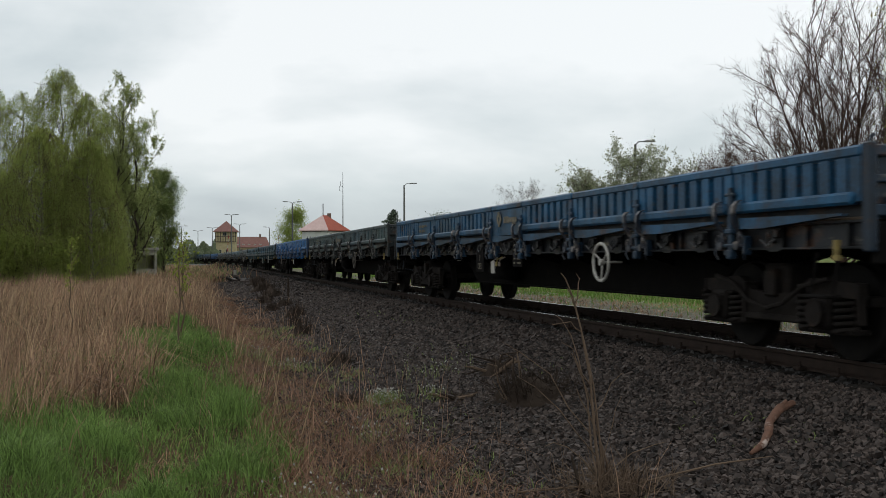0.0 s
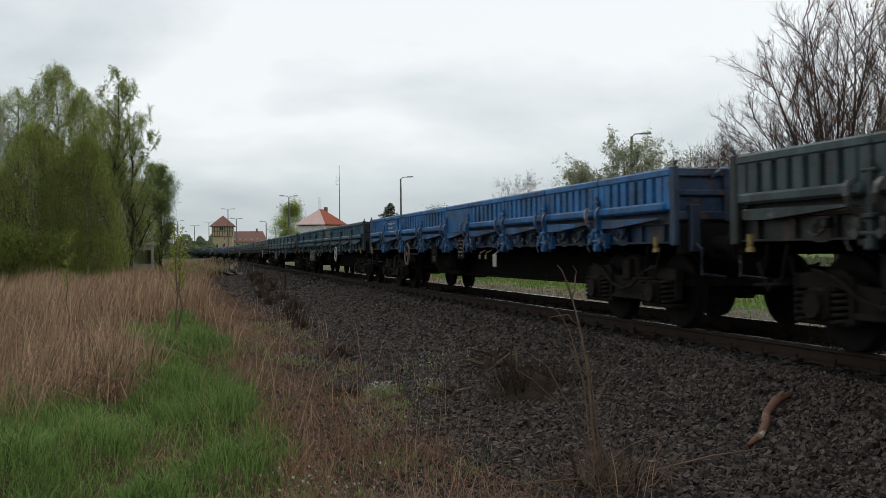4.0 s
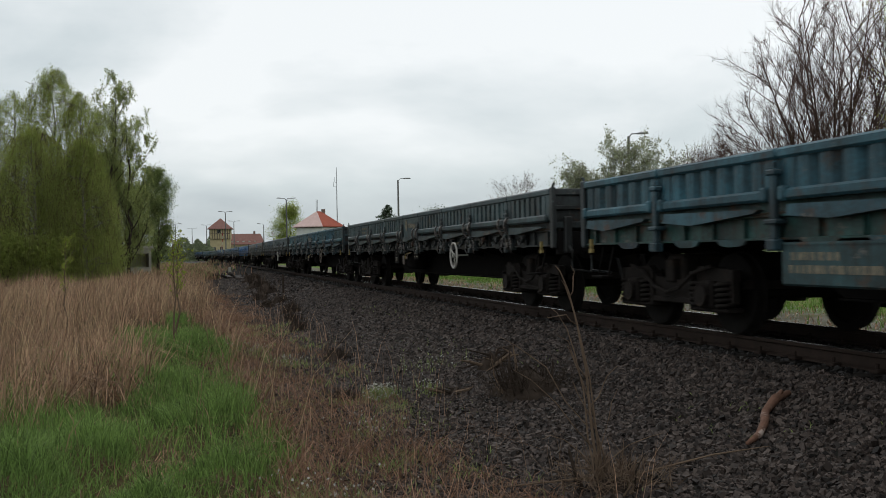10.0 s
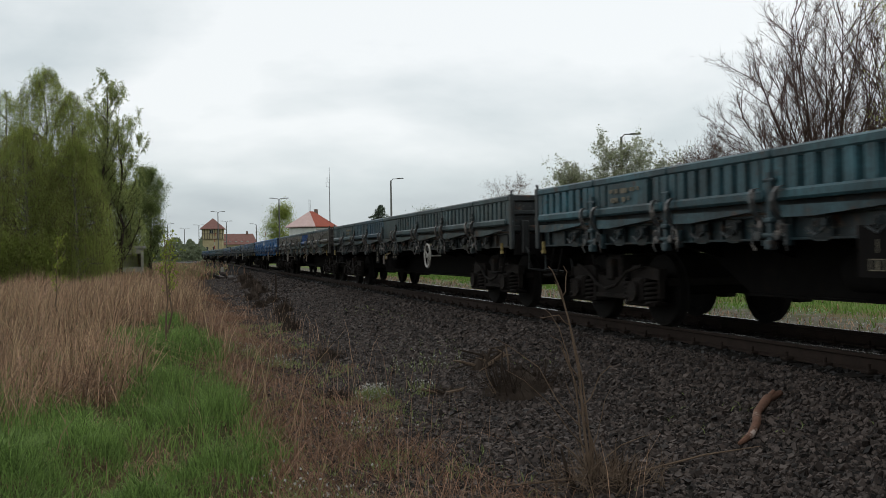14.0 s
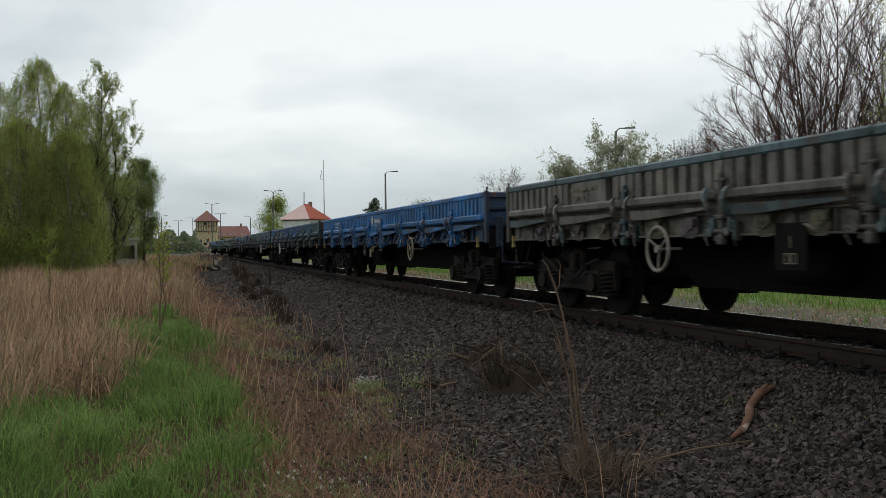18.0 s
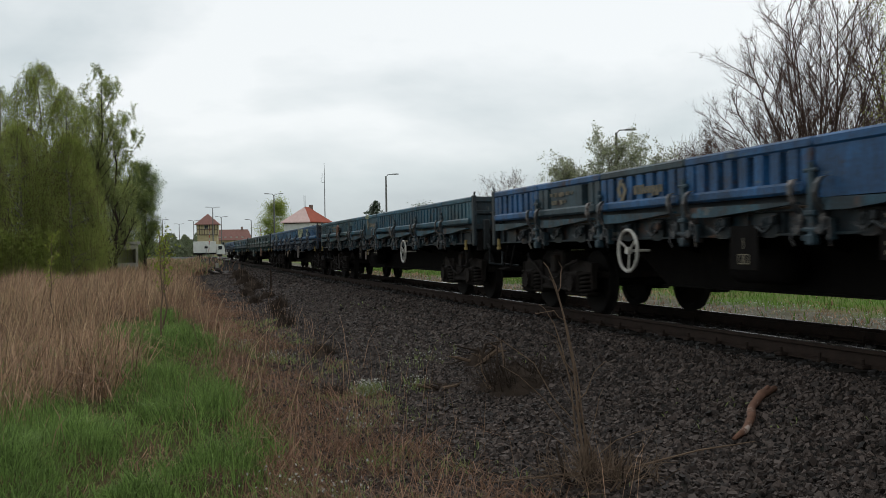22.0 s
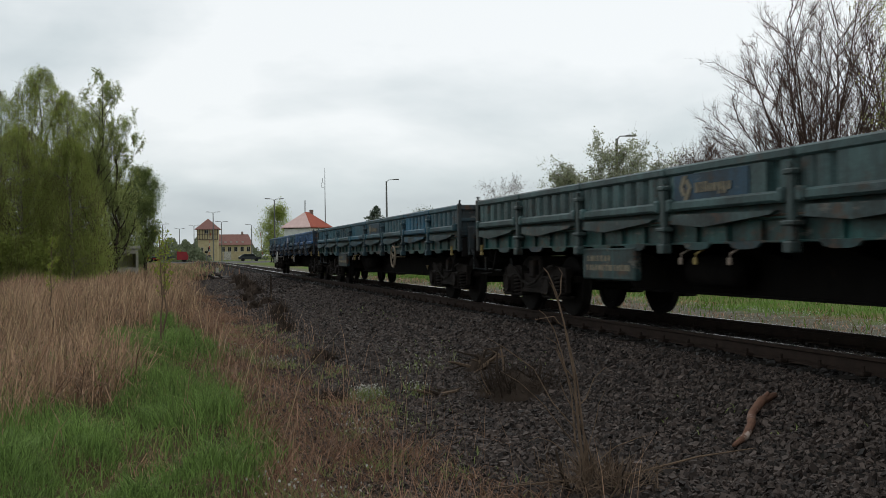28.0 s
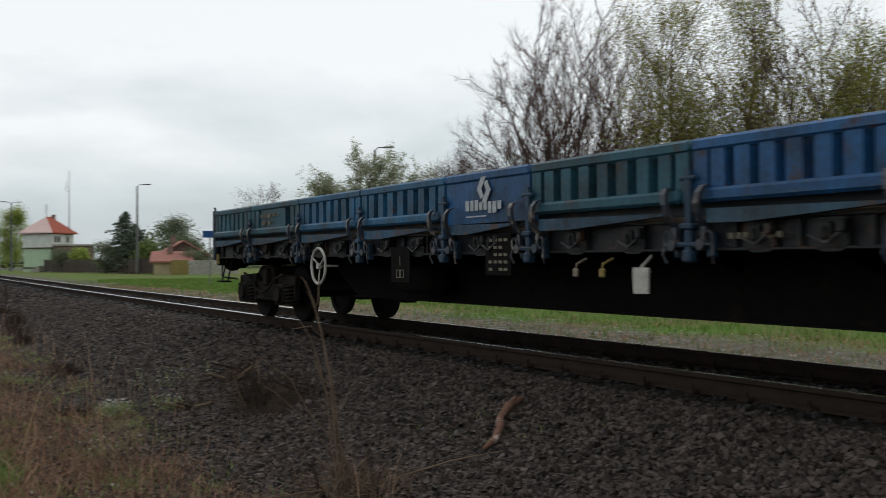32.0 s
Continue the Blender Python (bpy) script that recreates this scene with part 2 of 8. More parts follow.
M = {
    "paint": material("wagon_paint", (0.02, 0.06, 0.15), (0.012, 0.013, 0.013), rough=0.43, own=True, scale=1.9, fine=26, amount=0.75, bump=0.12, spots=(0.060, 0.032, 0.019), spot_scale=3.4, spot_cut=0.585, spec=0.26, relief=0.02, streak=0.6, chips=(0.085, 0.105, 0.110), chip_cut=0.62),
    "worn": material("chipped_sill_paint", (0.02, 0.06, 0.15), (0.012, 0.013, 0.013), rough=0.43, own=True, scale=1.9, fine=26, amount=0.9, bump=0.12, spots=(0.085, 0.042, 0.024), spot_scale=3.4, spot_cut=0.55, spec=0.26, relief=0.02, streak=0.7, chips=(0.140, 0.130, 0.112), chip_cut=0.60),
    "arm": material("worn_hinge_paint", (0.02, 0.06, 0.15), (0.045, 0.033, 0.028), rough=0.38, own=True, scale=7, fine=40, amount=0.9, bump=0.2, spots=(0.24, 0.21, 0.19), spot_scale=7, spot_cut=0.54, spec=0.45),
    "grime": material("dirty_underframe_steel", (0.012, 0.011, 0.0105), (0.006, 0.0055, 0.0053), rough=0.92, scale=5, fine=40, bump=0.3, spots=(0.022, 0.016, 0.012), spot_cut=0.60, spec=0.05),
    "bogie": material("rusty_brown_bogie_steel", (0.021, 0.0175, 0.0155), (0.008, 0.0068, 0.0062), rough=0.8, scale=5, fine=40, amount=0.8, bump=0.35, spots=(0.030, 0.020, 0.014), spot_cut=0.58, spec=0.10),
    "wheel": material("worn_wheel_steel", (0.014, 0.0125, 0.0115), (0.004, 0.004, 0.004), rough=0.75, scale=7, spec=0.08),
    "white": material("dirty_white_paint", (0.50, 0.49, 0.45), (0.14, 0.12, 0.10), rough=0.6, scale=6, amount=0.8),
    "handwheel": material("handwheel_paint", (0.50, 0.49, 0.45), (0.14, 0.12, 0.10), rough=0.6, own=True, scale=6, amount=0.7),
    "yellow": material("dirty_yellow_paint", (0.30, 0.23, 0.08), (0.08, 0.06, 0.03), rough=0.6, scale=12, amount=0.7),
    "orange": material("orange_marker", (0.5, 0.12, 0.04), rough=0.5, scale=12),
    "plank": material("worn_wagon_planks", (0.10, 0.075, 0.055), rough=0.9, scale=4),
    "rail": material("rusty_rail_side", (0.032, 0.022, 0.0175), (0.013, 0.0095, 0.008), rough=0.85, scale=6, fine=70, bump=0.2, spec=0.12),
    "railtop": material("polished_rail_head", (0.55, 0.54, 0.53), (0.26, 0.24, 0.22), rough=0.24, metal=0.95, scale=3, fine=20, bump=0.03),
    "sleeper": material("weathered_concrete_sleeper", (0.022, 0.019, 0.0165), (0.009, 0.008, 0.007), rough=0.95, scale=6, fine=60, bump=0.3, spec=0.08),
    "stone": material("dark_ballast_stone", (0.054, 0.0415, 0.0355), (0.015, 0.012, 0.011), rough=0.6, scale=6, fine=45, bump=0.3, island=0.85, spec=0.16),
    "bed_stone": material("oil_blackened_stone", (0.020, 0.018, 0.017), (0.007, 0.0065, 0.006), rough=0.5, scale=6, fine=45, bump=0.3, island=0.7, spec=0.2),
    "bark": material("grey_brown_bark", (0.055, 0.042, 0.034), (0.022, 0.017, 0.014), rough=0.95, scale=4, fine=30, bump=0.4),
    "twigbark": material("thin_brown_branches", (0.088, 0.052, 0.043), (0.04, 0.026, 0.022), rough=0.95, scale=4, fine=30, bump=0.3),
    "birch": material("pale_birch_bark", (0.30, 0.28, 0.25), (0.05, 0.045, 0.04), rough=0.9, scale=3, fine=12, amount=0.9, bump=0.2),
    "twig": material("dry_twig", (0.15, 0.105, 0.072), rough=0.9, scale=9, bump=0.2),
    "dry": leaf_material("dry_reed_straw", (0.345, 0.22, 0.142), 0.7, 0.2),
    "straw": leaf_material("bleached_straw", (0.42, 0.30, 0.18), 0.5, 0.2),
    "grass": leaf_material("fresh_green_grass", (0.158, 0.248, 0.066), 0.6, 0.4),
    "lawn": leaf_material("short_lawn_grass", (0.140, 0.235, 0.048), 0.3, 0.4),
    "leaf": leaf_material("young_birch_leaves", (0.36, 0.425, 0.115), 0.22, 0.62),
    "leaf_poplar": leaf_material("young_poplar_leaves", (0.33, 0.38, 0.14), 0.3, 0.55),
    "leaf_dark": leaf_material("dark_green_leaves", (0.225, 0.28, 0.10), 0.25, 0.45),
    "leaf_fresh": leaf_material("fresh_yellow_green_leaves", (0.25, 0.30, 0.05), 0.35, 0.55),
    "leaf_pale": leaf_material("pale_budding_leaves", (0.37, 0.40, 0.25), 0.35, 0.55),
    "leaf_bronze": leaf_material("bronze_green_leaves", (0.27, 0.25, 0.085), 0.4, 0.6),
    "bud": leaf_material("opening_brown_buds", (0.15, 0.105, 0.075), 0.4, 0.35),
    # leaf green dulled and paled: distance haze is mixed into the colour
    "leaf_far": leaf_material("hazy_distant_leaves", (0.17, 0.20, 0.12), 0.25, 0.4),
    # needle green lightened to carry the haze over the far spruces
    "needle": leaf_material("blue_green_needles", (0.125, 0.16, 0.115), 0.35, 0.2),
    "blossom": leaf_material("white_blossom", (0.42, 0.42, 0.38), 0.25, 0.3),
    "plaster": material("cream_plaster", (0.42, 0.36, 0.22), (0.26, 0.21, 0.12), rough=0.9, scale=1.5, fine=14),
    "whitewall": material("white_rendered_wall", (0.62, 0.64, 0.60), (0.42, 0.43, 0.40), rough=0.9, scale=1.2, fine=14),
    "greenwall": material("pale_green_rendered_wall", (0.42, 0.56, 0.38), (0.32, 0.42, 0.3), rough=0.9, scale=1.2, fine=14),
    "concrete": material("weathered_concrete", (0.36, 0.345, 0.30), (0.17, 0.16, 0.135), rough=0.95, scale=2, fine=20, spots=(0.10, 0.10, 0.06)),
    "rooftile": material("orange_red_roof_tiles", (0.30, 0.075, 0.045), (0.20, 0.05, 0.035), rough=0.8, scale=2, fine=20, island=0.2),
    "rooffade": material("weathered_red_roof", (0.34, 0.15, 0.125), (0.24, 0.12, 0.10), rough=0.85, scale=1.4, fine=14, amount=0.8),
    "roofpale": material("faded_pink_roof_tiles", (0.62, 0.46, 0.43), (0.48, 0.32, 0.29), rough=0.7, scale=2, fine=20, island=0.15),
    "roofbrown": material("brown_roof_tiles", (0.20, 0.105, 0.09), (0.13, 0.07, 0.06), rough=0.85, scale=2, fine=20, island=0.2),
    "brick": material("red_brown_brick", (0.21, 0.15, 0.125), (0.13, 0.09, 0.075), rough=0.9, scale=3, fine=25),
    "timber": material("dark_timber", (0.12, 0.092, 0.075), rough=0.9, scale=5),
    "greywood": material("grey_weathered_boards", (0.085, 0.068, 0.058), rough=0.9, scale=3, fine=25, island=0.3),
    "glass_dark": material("dark_window_glass", (0.02, 0.024, 0.028), rough=0.12, bump=0, scale=2),
    "steel": material("galvanised_steel", (0.20, 0.205, 0.21), (0.10, 0.1, 0.1), rough=0.6, metal=0.5, scale=2),
    "polepaint": material("grey_concrete_pole", (0.16, 0.16, 0.155), (0.09, 0.09, 0.085), rough=0.85, scale=2),
    "carred": material("red_car_paint", (0.26, 0.03, 0.035), (0.17, 0.02, 0.025), rough=0.25, scale=1, bump=0),
    "cargrey": material("dark_grey_car_paint", (0.05, 0.055, 0.06), rough=0.25, scale=1, bump=0),
    "cargreen": material("dull_green_load", (0.10, 0.15, 0.10), rough=0.7, scale=2),
    "tyre": material("black_tyre", (0.012, 0.012, 0.012), rough=0.9, scale=9),
    "rotwood": material("orange_rotten_wood", (0.150, 0.078, 0.052), (0.05, 0.028, 0.02), rough=0.85, scale=14, fine=60, bump=0.5, spots=(0.40, 0.33, 0.29), spot_scale=9, spot_cut=0.55),
    "redgrass": leaf_material("reddish_dead_grass", (0.225, 0.130, 0.082), 0.5, 0.15),
    "root": material("dark_dead_root", (0.046, 0.034, 0.026), rough=0.95, scale=9, fine=50, bump=0.5, spec=0.1),
    "sign_blue": material("blue_sign", (0.02, 0.08, 0.25), rough=0.4, bump=0),
    "graffiti": material("pale_yellow_spray_paint", (0.36, 0.38, 0.24), rough=0.7, scale=8, amount=0.6, bump=0),
    "graffiti_green": material("sea_green_spray_paint", (0.06, 0.30, 0.22), rough=0.7, scale=8, amount=0.6, bump=0),
    "red": material("red_signal_paint", (0.35, 0.03, 0.02), rough=0.5),
}
M["letter"] = material("faded_cream_lettering", (0.24, 0.21, 0.15), (0.09, 0.085, 0.07), rough=0.7, scale=14, amount=0.9, bump=0)
M["letter_white"] = material("white_lettering", (0.44, 0.46, 0.48), (0.22, 0.25, 0.28), rough=0.6, scale=14, amount=0.6, bump=0)


# ---------------------------------------------------------------- mesh tools
class Geo:
    """Collects vertices and faces of one part."""

    def __init__(self):
        self.v, self.f = [], []

    def add(self, vs, fs):
        n = len(self.v)
        self.v += [tuple(p) for p in vs]
        self.f += [tuple(i + n for i in q) for q in fs]
        return self

    def box(self, x0, x1, y0, y1, z0, z1, c=0.0, m=None):
        """A box, its edges along y and z chamfered by c."""
        if c <= 0:
            vs = [Vector((x, y, z)) for z in (z0, z1) for y in (y0, y1) for x in (x0, x1)]
            fs = [(0, 2, 3, 1), (4, 5, 7, 6), (0, 1, 5, 4), (2, 6, 7, 3), (0, 4, 6, 2), (1, 3, 7, 5)]
        else:
            vs, fs = [], []
            for y, k in ((y0, c), (y0 + c, 0), (y1 - c, 0), (y1, c)):
                a, b, p, q = x0 + k, x1 - k, z0 + k, z1 - k
                vs += [Vector(t) for t in ((a + c, y, p), (b - c, y, p), (b, y, p + c), (b, y, q - c), (b - c, y, q), (a + c, y, q), (a, y, q - c), (a, y, p + c))]
            for r in range(3):
                for i in range(8):
                    j = (i + 1) % 8
                    fs.append((r * 8 + i, r * 8 + j, r * 8 + 8 + j, r * 8 + 8 + i))
            fs += [tuple(range(7, -1, -1)), tuple(range(24, 32))]
        if m is not None:
            vs = [m @ p for p in vs]
        return self.add(vs, fs)

    def prism(self, poly, axis, a, b, m=None):
        """A polygon drawn out along x, y or z from a to b; poly holds the other two coordinates in order."""
        def put(u, w, k):
            return Vector({"x": (k, u, w), "y": (u, k, w), "z": (u, w, k)}[axis])
        n = len(poly)
        vs = [put(u, w, a) for u, w in poly] + [put(u, w, b) for u, w in poly]
        fs = [tuple(range(n - 1, -1, -1)), tuple(range(n, 2 * n))] + [(i, (i + 1) % n, n + (i + 1) % n, n + i) for i in range(n)]
        if m is not None:
            vs = [m @ p for p in vs]
        return self.add(vs, fs)

    def tube(self, pts, radii, n=6, cap=True):
        pts = [Vector(p) for p in pts]
        if not hasattr(radii, "__len__"):
            radii = [radii] * len(pts)
        vs, fs = [], []
        ref = Vector((0.31, 0.17, 0.93))
        for i, p in enumerate(pts):
            d = (pts[min(i + 1, len(pts) - 1)] - pts[max(i - 1, 0)]).normalized()
            a = d.cross(ref)
            if a.length < 0.05:
                a = d.cross(Vector((1, 0, 0)))
            a.normalize()
            b = d.cross(a)
            for k in range(n):
                w = 2 * math.pi * k / n
                vs.append(p + (a * math.cos(w) + b * math.sin(w)) * radii[i])
        for i in range(len(pts) - 1):
            for k in range(n):
                j = (k + 1) % n
                fs.append((i * n + k, i * n + j, i * n + n + j, i * n + n + k))
        if cap:
            fs += [tuple(range(n - 1, -1, -1)), tuple(range((len(pts) - 1) * n, len(pts) * n))]
        return self.add(vs, fs)

    def lathe(self, prof, n=20, m=None):
        """A profile of (x, r) turned about the x axis."""
        vs, fs = [], []
        for x, r in prof:
            for k in range(n):
                w = 2 * math.pi * k / n
                vs.append(Vector((x, r * math.cos(w), r * math.sin(w))))
        for i in range(len(prof) - 1):
            for k in range(n):
                j = (k + 1) % n
                fs.append((i * n + k, i * n + n + k, i * n + n + j, i * n + j))
        fs += [tuple(range(n)), tuple(range(len(prof) * n - 1, (len(prof) - 1) * n - 1, -1))]
        if m is not None:
            vs = [m @ p for p in vs]
        return self.add(vs, fs)

    def mesh(self, name, mat, smooth=False):
        me = bpy.data.meshes.new(name)
        me.from_pydata(self.v, [], self.f)
        me.materials.append(mat)
        if smooth:
            me.shade_smooth()
        return me


def part(name, geo, mat, parent, label="", at=None, smooth=False):
    """One mesh object under a thing or a part; geo may be a ready mesh."""
    me = geo if isinstance(geo, bpy.types.Mesh) else geo.mesh(name, mat, smooth)
    ob = new(name, me)
    if parent is not None:
        ob.parent = parent
    if at is not None:
        ob.matrix_basis = at
    if label:
        ob["label"] = label
    return ob


def thing(name, label, category, group="", kind="", at=None):
    ob = new(name)
    ob.empty_display_size = 0.2
    if at is not None:
        ob.matrix_basis = at
    return tagged(ob, label, category, group, kind)


def solo(name, geo, mat, label, category, group="", kind="", at=None, smooth=False):
    return tagged(part(name, geo, mat, None, "", at, smooth), label, category, group, kind)


def array_mesh(name, verts, faces, mat):
    """A mesh from numpy arrays; all faces have the same number of corners."""
    me = bpy.data.meshes.new(name)
    k = faces.shape[1]
    me.vertices.add(len(verts)); me.loops.add(faces.size); me.polygons.add(len(faces))
    me.vertices.foreach_set("co", verts.astype(np.float32).ravel())
    me.loops.foreach_set("vertex_index", faces.astype(np.int32).ravel())
    me.polygons.foreach_set("loop_start", np.arange(0, faces.size, k, dtype=np.int32))
    me.update(calc_edges=True)
    me.materials.append(mat)
    me.shade_flat()
    return me


# ---------------------------------------------------------------- the line
NEAR_RAIL, GAUGE = 6.306, 1.507
MID = NEAR_RAIL + GAUGE / 2


def bend(y):
    """Sideways run of the line at y."""
    y = np.asarray(y, float)
    yc = np.clip(y, -15, 330)
    u = yc / 100
    b = 4.098 * u**2 - 1.933 * u**3 + 0.1237 * u**4
    s = (8.196 * u - 5.799 * u**2 + 0.4948 * u**3) / 100
    return b + s * (y - yc)


def line_pose(y, side=0.0, z=0.0):
    a = math.atan2(float(bend(y + 0.5) - bend(y - 0.5)), 1.0)
    return pose(MID + float(bend(y)) + side, y, z, 0, 0, -math.degrees(a))


def ground_z(lat, y):
    """Height of the ground; lat is the distance to the right of the near rail."""
    base = np.interp(lat, [-60, -12, -8, -6.2, -5.2, -4.2, -3.0, -1.9, -0.95, -0.75, 2.26, 2.6, 3.3, 4.5, 8, 60],
                     [-0.75, -0.72, -0.66, -0.66, -0.78, -0.82, -0.70, -0.50, -0.22, -0.19, -0.19, -0.25, -0.42, -0.40, -0.32, -0.35])
    w = np.sin(lat * 1.7 + y * 0.31) * 0.03 + np.sin(y * 0.9 + lat * 0.6) * 0.025 + np.sin(y * 0.13 - lat * 0.23) * 0.06
    soft = np.clip((-3.6 - lat) / 3, 0, 1) + 0.5 * np.clip((lat - 3.5) / 6, 0, 1)
    return base + w * soft
# ---------------------------------------------------------------- ground
def ground_material():
    m = bpy.data.materials.new("trackside_ground")
    m.use_nodes = True
    nt = m.node_tree
    N, Lk = nt.nodes.new, nt.links.new
    b = nt.nodes["Principled BSDF"]
    at = N("ShaderNodeAttribute"); at.attribute_name = "lat"
    geo = N("ShaderNodeNewGeometry")
    def noise_node(s, d=5):
        n = N("ShaderNodeTexNoise"); n.inputs["Scale"].default_value, n.inputs["Detail"].default_value = s, d
        Lk(geo.outputs["Position"], n.inputs["Vector"]); return n
    big, mid, fine = noise_node(0.35), noise_node(2.2), noise_node(24, 4)
    wob = N("ShaderNodeMath"); wob.operation = "MULTIPLY_ADD"; wob.inputs[1].default_value = 2.2
    Lk(mid.outputs["Fac"], wob.inputs[0]); Lk(at.outputs["Fac"], wob.inputs[2])
    def step(lo, hi):
        r = N("ShaderNodeMapRange"); r.inputs["From Min"].default_value, r.inputs["From Max"].default_value = lo, hi
        Lk(wob.outputs[0], r.inputs["Value"]); return r
    def two(a, bcol, n, lo=0.35, hi=0.68):
        r = N("ShaderNodeMapRange"); r.inputs["From Min"].default_value, r.inputs["From Max"].default_value = lo, hi
        Lk(n.outputs["Fac"], r.inputs["Value"])
        x = N("ShaderNodeMixRGB"); x.inputs[1].default_value, x.inputs[2].default_value = (*a, 1), (*bcol, 1)
        Lk(r.outputs[0], x.inputs[0]); return x
    field = two((0.10, 0.058, 0.032), (0.06, 0.075, 0.02), big)
    soil = two((0.042, 0.028, 0.020), (0.105, 0.058, 0.034), mid)
    # darker than the stones, so shade in the gaps is part of this colour
    ballast = two((0.012, 0.0105, 0.0095), (0.030, 0.026, 0.023), fine)
    verge = two((0.20, 0.185, 0.155), (0.10, 0.10, 0.055), mid)
    lawn = two((0.125, 0.215, 0.042), (0.20, 0.155, 0.078), big, 0.42, 0.66)
    prev = field
    for lo, hi, nx in ((-5.4, -4.2, soil), (-3.3, -2.7, ballast), (3.4, 4.1, verge), (6.7, 7.9, lawn)):
        s, x = step(lo, hi), N("ShaderNodeMixRGB")
        Lk(s.outputs[0], x.inputs[0]); Lk(prev.outputs[0], x.inputs[1]); Lk(nx.outputs[0], x.inputs[2]); prev = x
    dk = N("ShaderNodeMixRGB"); dk.blend_type = "MULTIPLY"; dk.inputs[0].default_value = 0.6
    Lk(prev.outputs[0], dk.inputs[1]); Lk(fine.outputs["Color"], dk.inputs[2])
    Lk(dk.outputs[0], b.inputs["Base Color"])
    b.inputs["Roughness"].default_value = 0.95
    b.inputs["Specular IOR Level"].default_value = 0.08
    bp = N("ShaderNodeBump"); bp.inputs["Strength"].default_value, bp.inputs["Distance"].default_value = 0.7, 0.04
    Lk(fine.outputs["Fac"], bp.inputs["Height"]); Lk(bp.outputs[0], b.inputs["Normal"])
    return m


def build_ground():
    ys = np.unique(np.concatenate([np.arange(-10, 40, 0.4), np.arange(40, 140, 2.5), np.arange(140, 400, 12), np.array([-2400, -1200, -500, -330, -200, -120, -70, -40, -25, -16, 420, 500, 700, 1100, 2600])]))
    ls = np.unique(np.concatenate([np.arange(-14, 12, 0.3), np.arange(12, 40, 3), np.arange(-45, -14, 3), np.array([-2500, -900, -300, -120, -70, 60, 110, 300, 900, 2500])]))
    Y, Lt = np.meshgrid(ys, ls, indexing="ij")
    X = NEAR_RAIL + bend(Y) + Lt
    Z = ground_z(Lt, Y)
    V = np.stack([X, Y, Z], -1).reshape(-1, 3)
    n, k = len(ys), len(ls)
    i, j = np.meshgrid(np.arange(n - 1), np.arange(k - 1), indexing="ij")
    a = (i * k + j).ravel()
    F = np.stack([a, a + 1, a + k + 1, a + k], -1)
    me = array_mesh("ground", V, F, ground_material())
    me.shade_smooth()
    att = me.attributes.new("lat", "FLOAT", "POINT")
    att.data.foreach_set("value", Lt.astype(np.float32).ravel())
    return tagged(new("ground", me), "trackside ground of soil, dry grass, ballast and lawn", "ground", kind="structure")


ground = build_ground()
rs = np.random.RandomState(7)


def rock_shapes(count):
    """Small angular stones as (verts, triangles)."""
    phi = 1.618
    ico = np.array([(-1, phi, 0), (1, phi, 0), (-1, -phi, 0), (1, -phi, 0), (0, -1, phi), (0, 1, phi), (0, -1, -phi), (0, 1, -phi), (phi, 0, -1), (phi, 0, 1), (-phi, 0, -1), (-phi, 0, 1)]) / 1.9
    tri = np.array([(0, 11, 5), (0, 5, 1), (0, 1, 7), (0, 7, 10), (0, 10, 11), (1, 5, 9), (5, 11, 4), (11, 10, 2), (10, 7, 6), (7, 1, 8), (3, 9, 4), (3, 4, 2), (3, 2, 6), (3, 6, 8), (3, 8, 9), (4, 9, 5), (2, 4, 11), (6, 2, 10), (8, 6, 7), (9, 8, 1)])
    out = []
    for _ in range(count):
        sc = np.array([1.0, rs.uniform(0.6, 0.95), rs.uniform(0.45, 0.8)])
        if len(out) % 3 == 2:
            out.append((ico * rs.uniform(0.62, 1.12, (12, 1)) * sc, tri))
        else:
            cube = np.array([(x, y, z) for z in (-1, 1) for y in (-1, 1) for x in (-1, 1)]) * 0.72
            cut = np.array([(0, 2, 3), (0, 3, 1), (4, 5, 7), (4, 7, 6), (0, 1, 5), (0, 5, 4), (2, 6, 7), (2, 7, 3), (0, 4, 6), (0, 6, 2), (1, 3, 7), (1, 7, 5)])
            out.append(((cube + rs.uniform(-0.34, 0.34, (8, 3))) * sc, cut))
    return out


ROCKS = rock_shapes(18)


def scatter_rocks(name, pts, sizes, mat):
    V, F = [], []
    base = 0
    kinds = rs.randint(0, len(ROCKS), len(pts))
    for k in range(len(ROCKS)):
        p, s = pts[kinds == k], sizes[kinds == k]
        if not len(p):
            continue
        v, t = ROCKS[k]
        q = rs.normal(size=(len(p), 4)); q /= np.linalg.norm(q, axis=1, keepdims=True)
        w, x, y, z = q.T
        R = np.stack([1 - 2 * (y * y + z * z), 2 * (x * y - z * w), 2 * (x * z + y * w), 2 * (x * y + z * w), 1 - 2 * (x * x + z * z), 2 * (y * z - x * w), 2 * (x * z - y * w), 2 * (y * z + x * w), 1 - 2 * (x * x + y * y)], -1).reshape(-1, 3, 3)
        vv = np.einsum("nij,kj->nki", R, v) * s[:, None, None] + p[:, None, :]
        V.append(vv.reshape(-1, 3))
        F.append((t[None] + (np.arange(len(p)) * len(v))[:, None, None] + base).reshape(-1, 3))
        base += len(p) * len(v)
    return array_mesh(name, np.concatenate(V), np.concatenate(F), mat)


def on_ground(lat, y, up=0.0):
    return np.stack([NEAR_RAIL + bend(y) + lat, y, ground_z(lat, y) + up], -1)


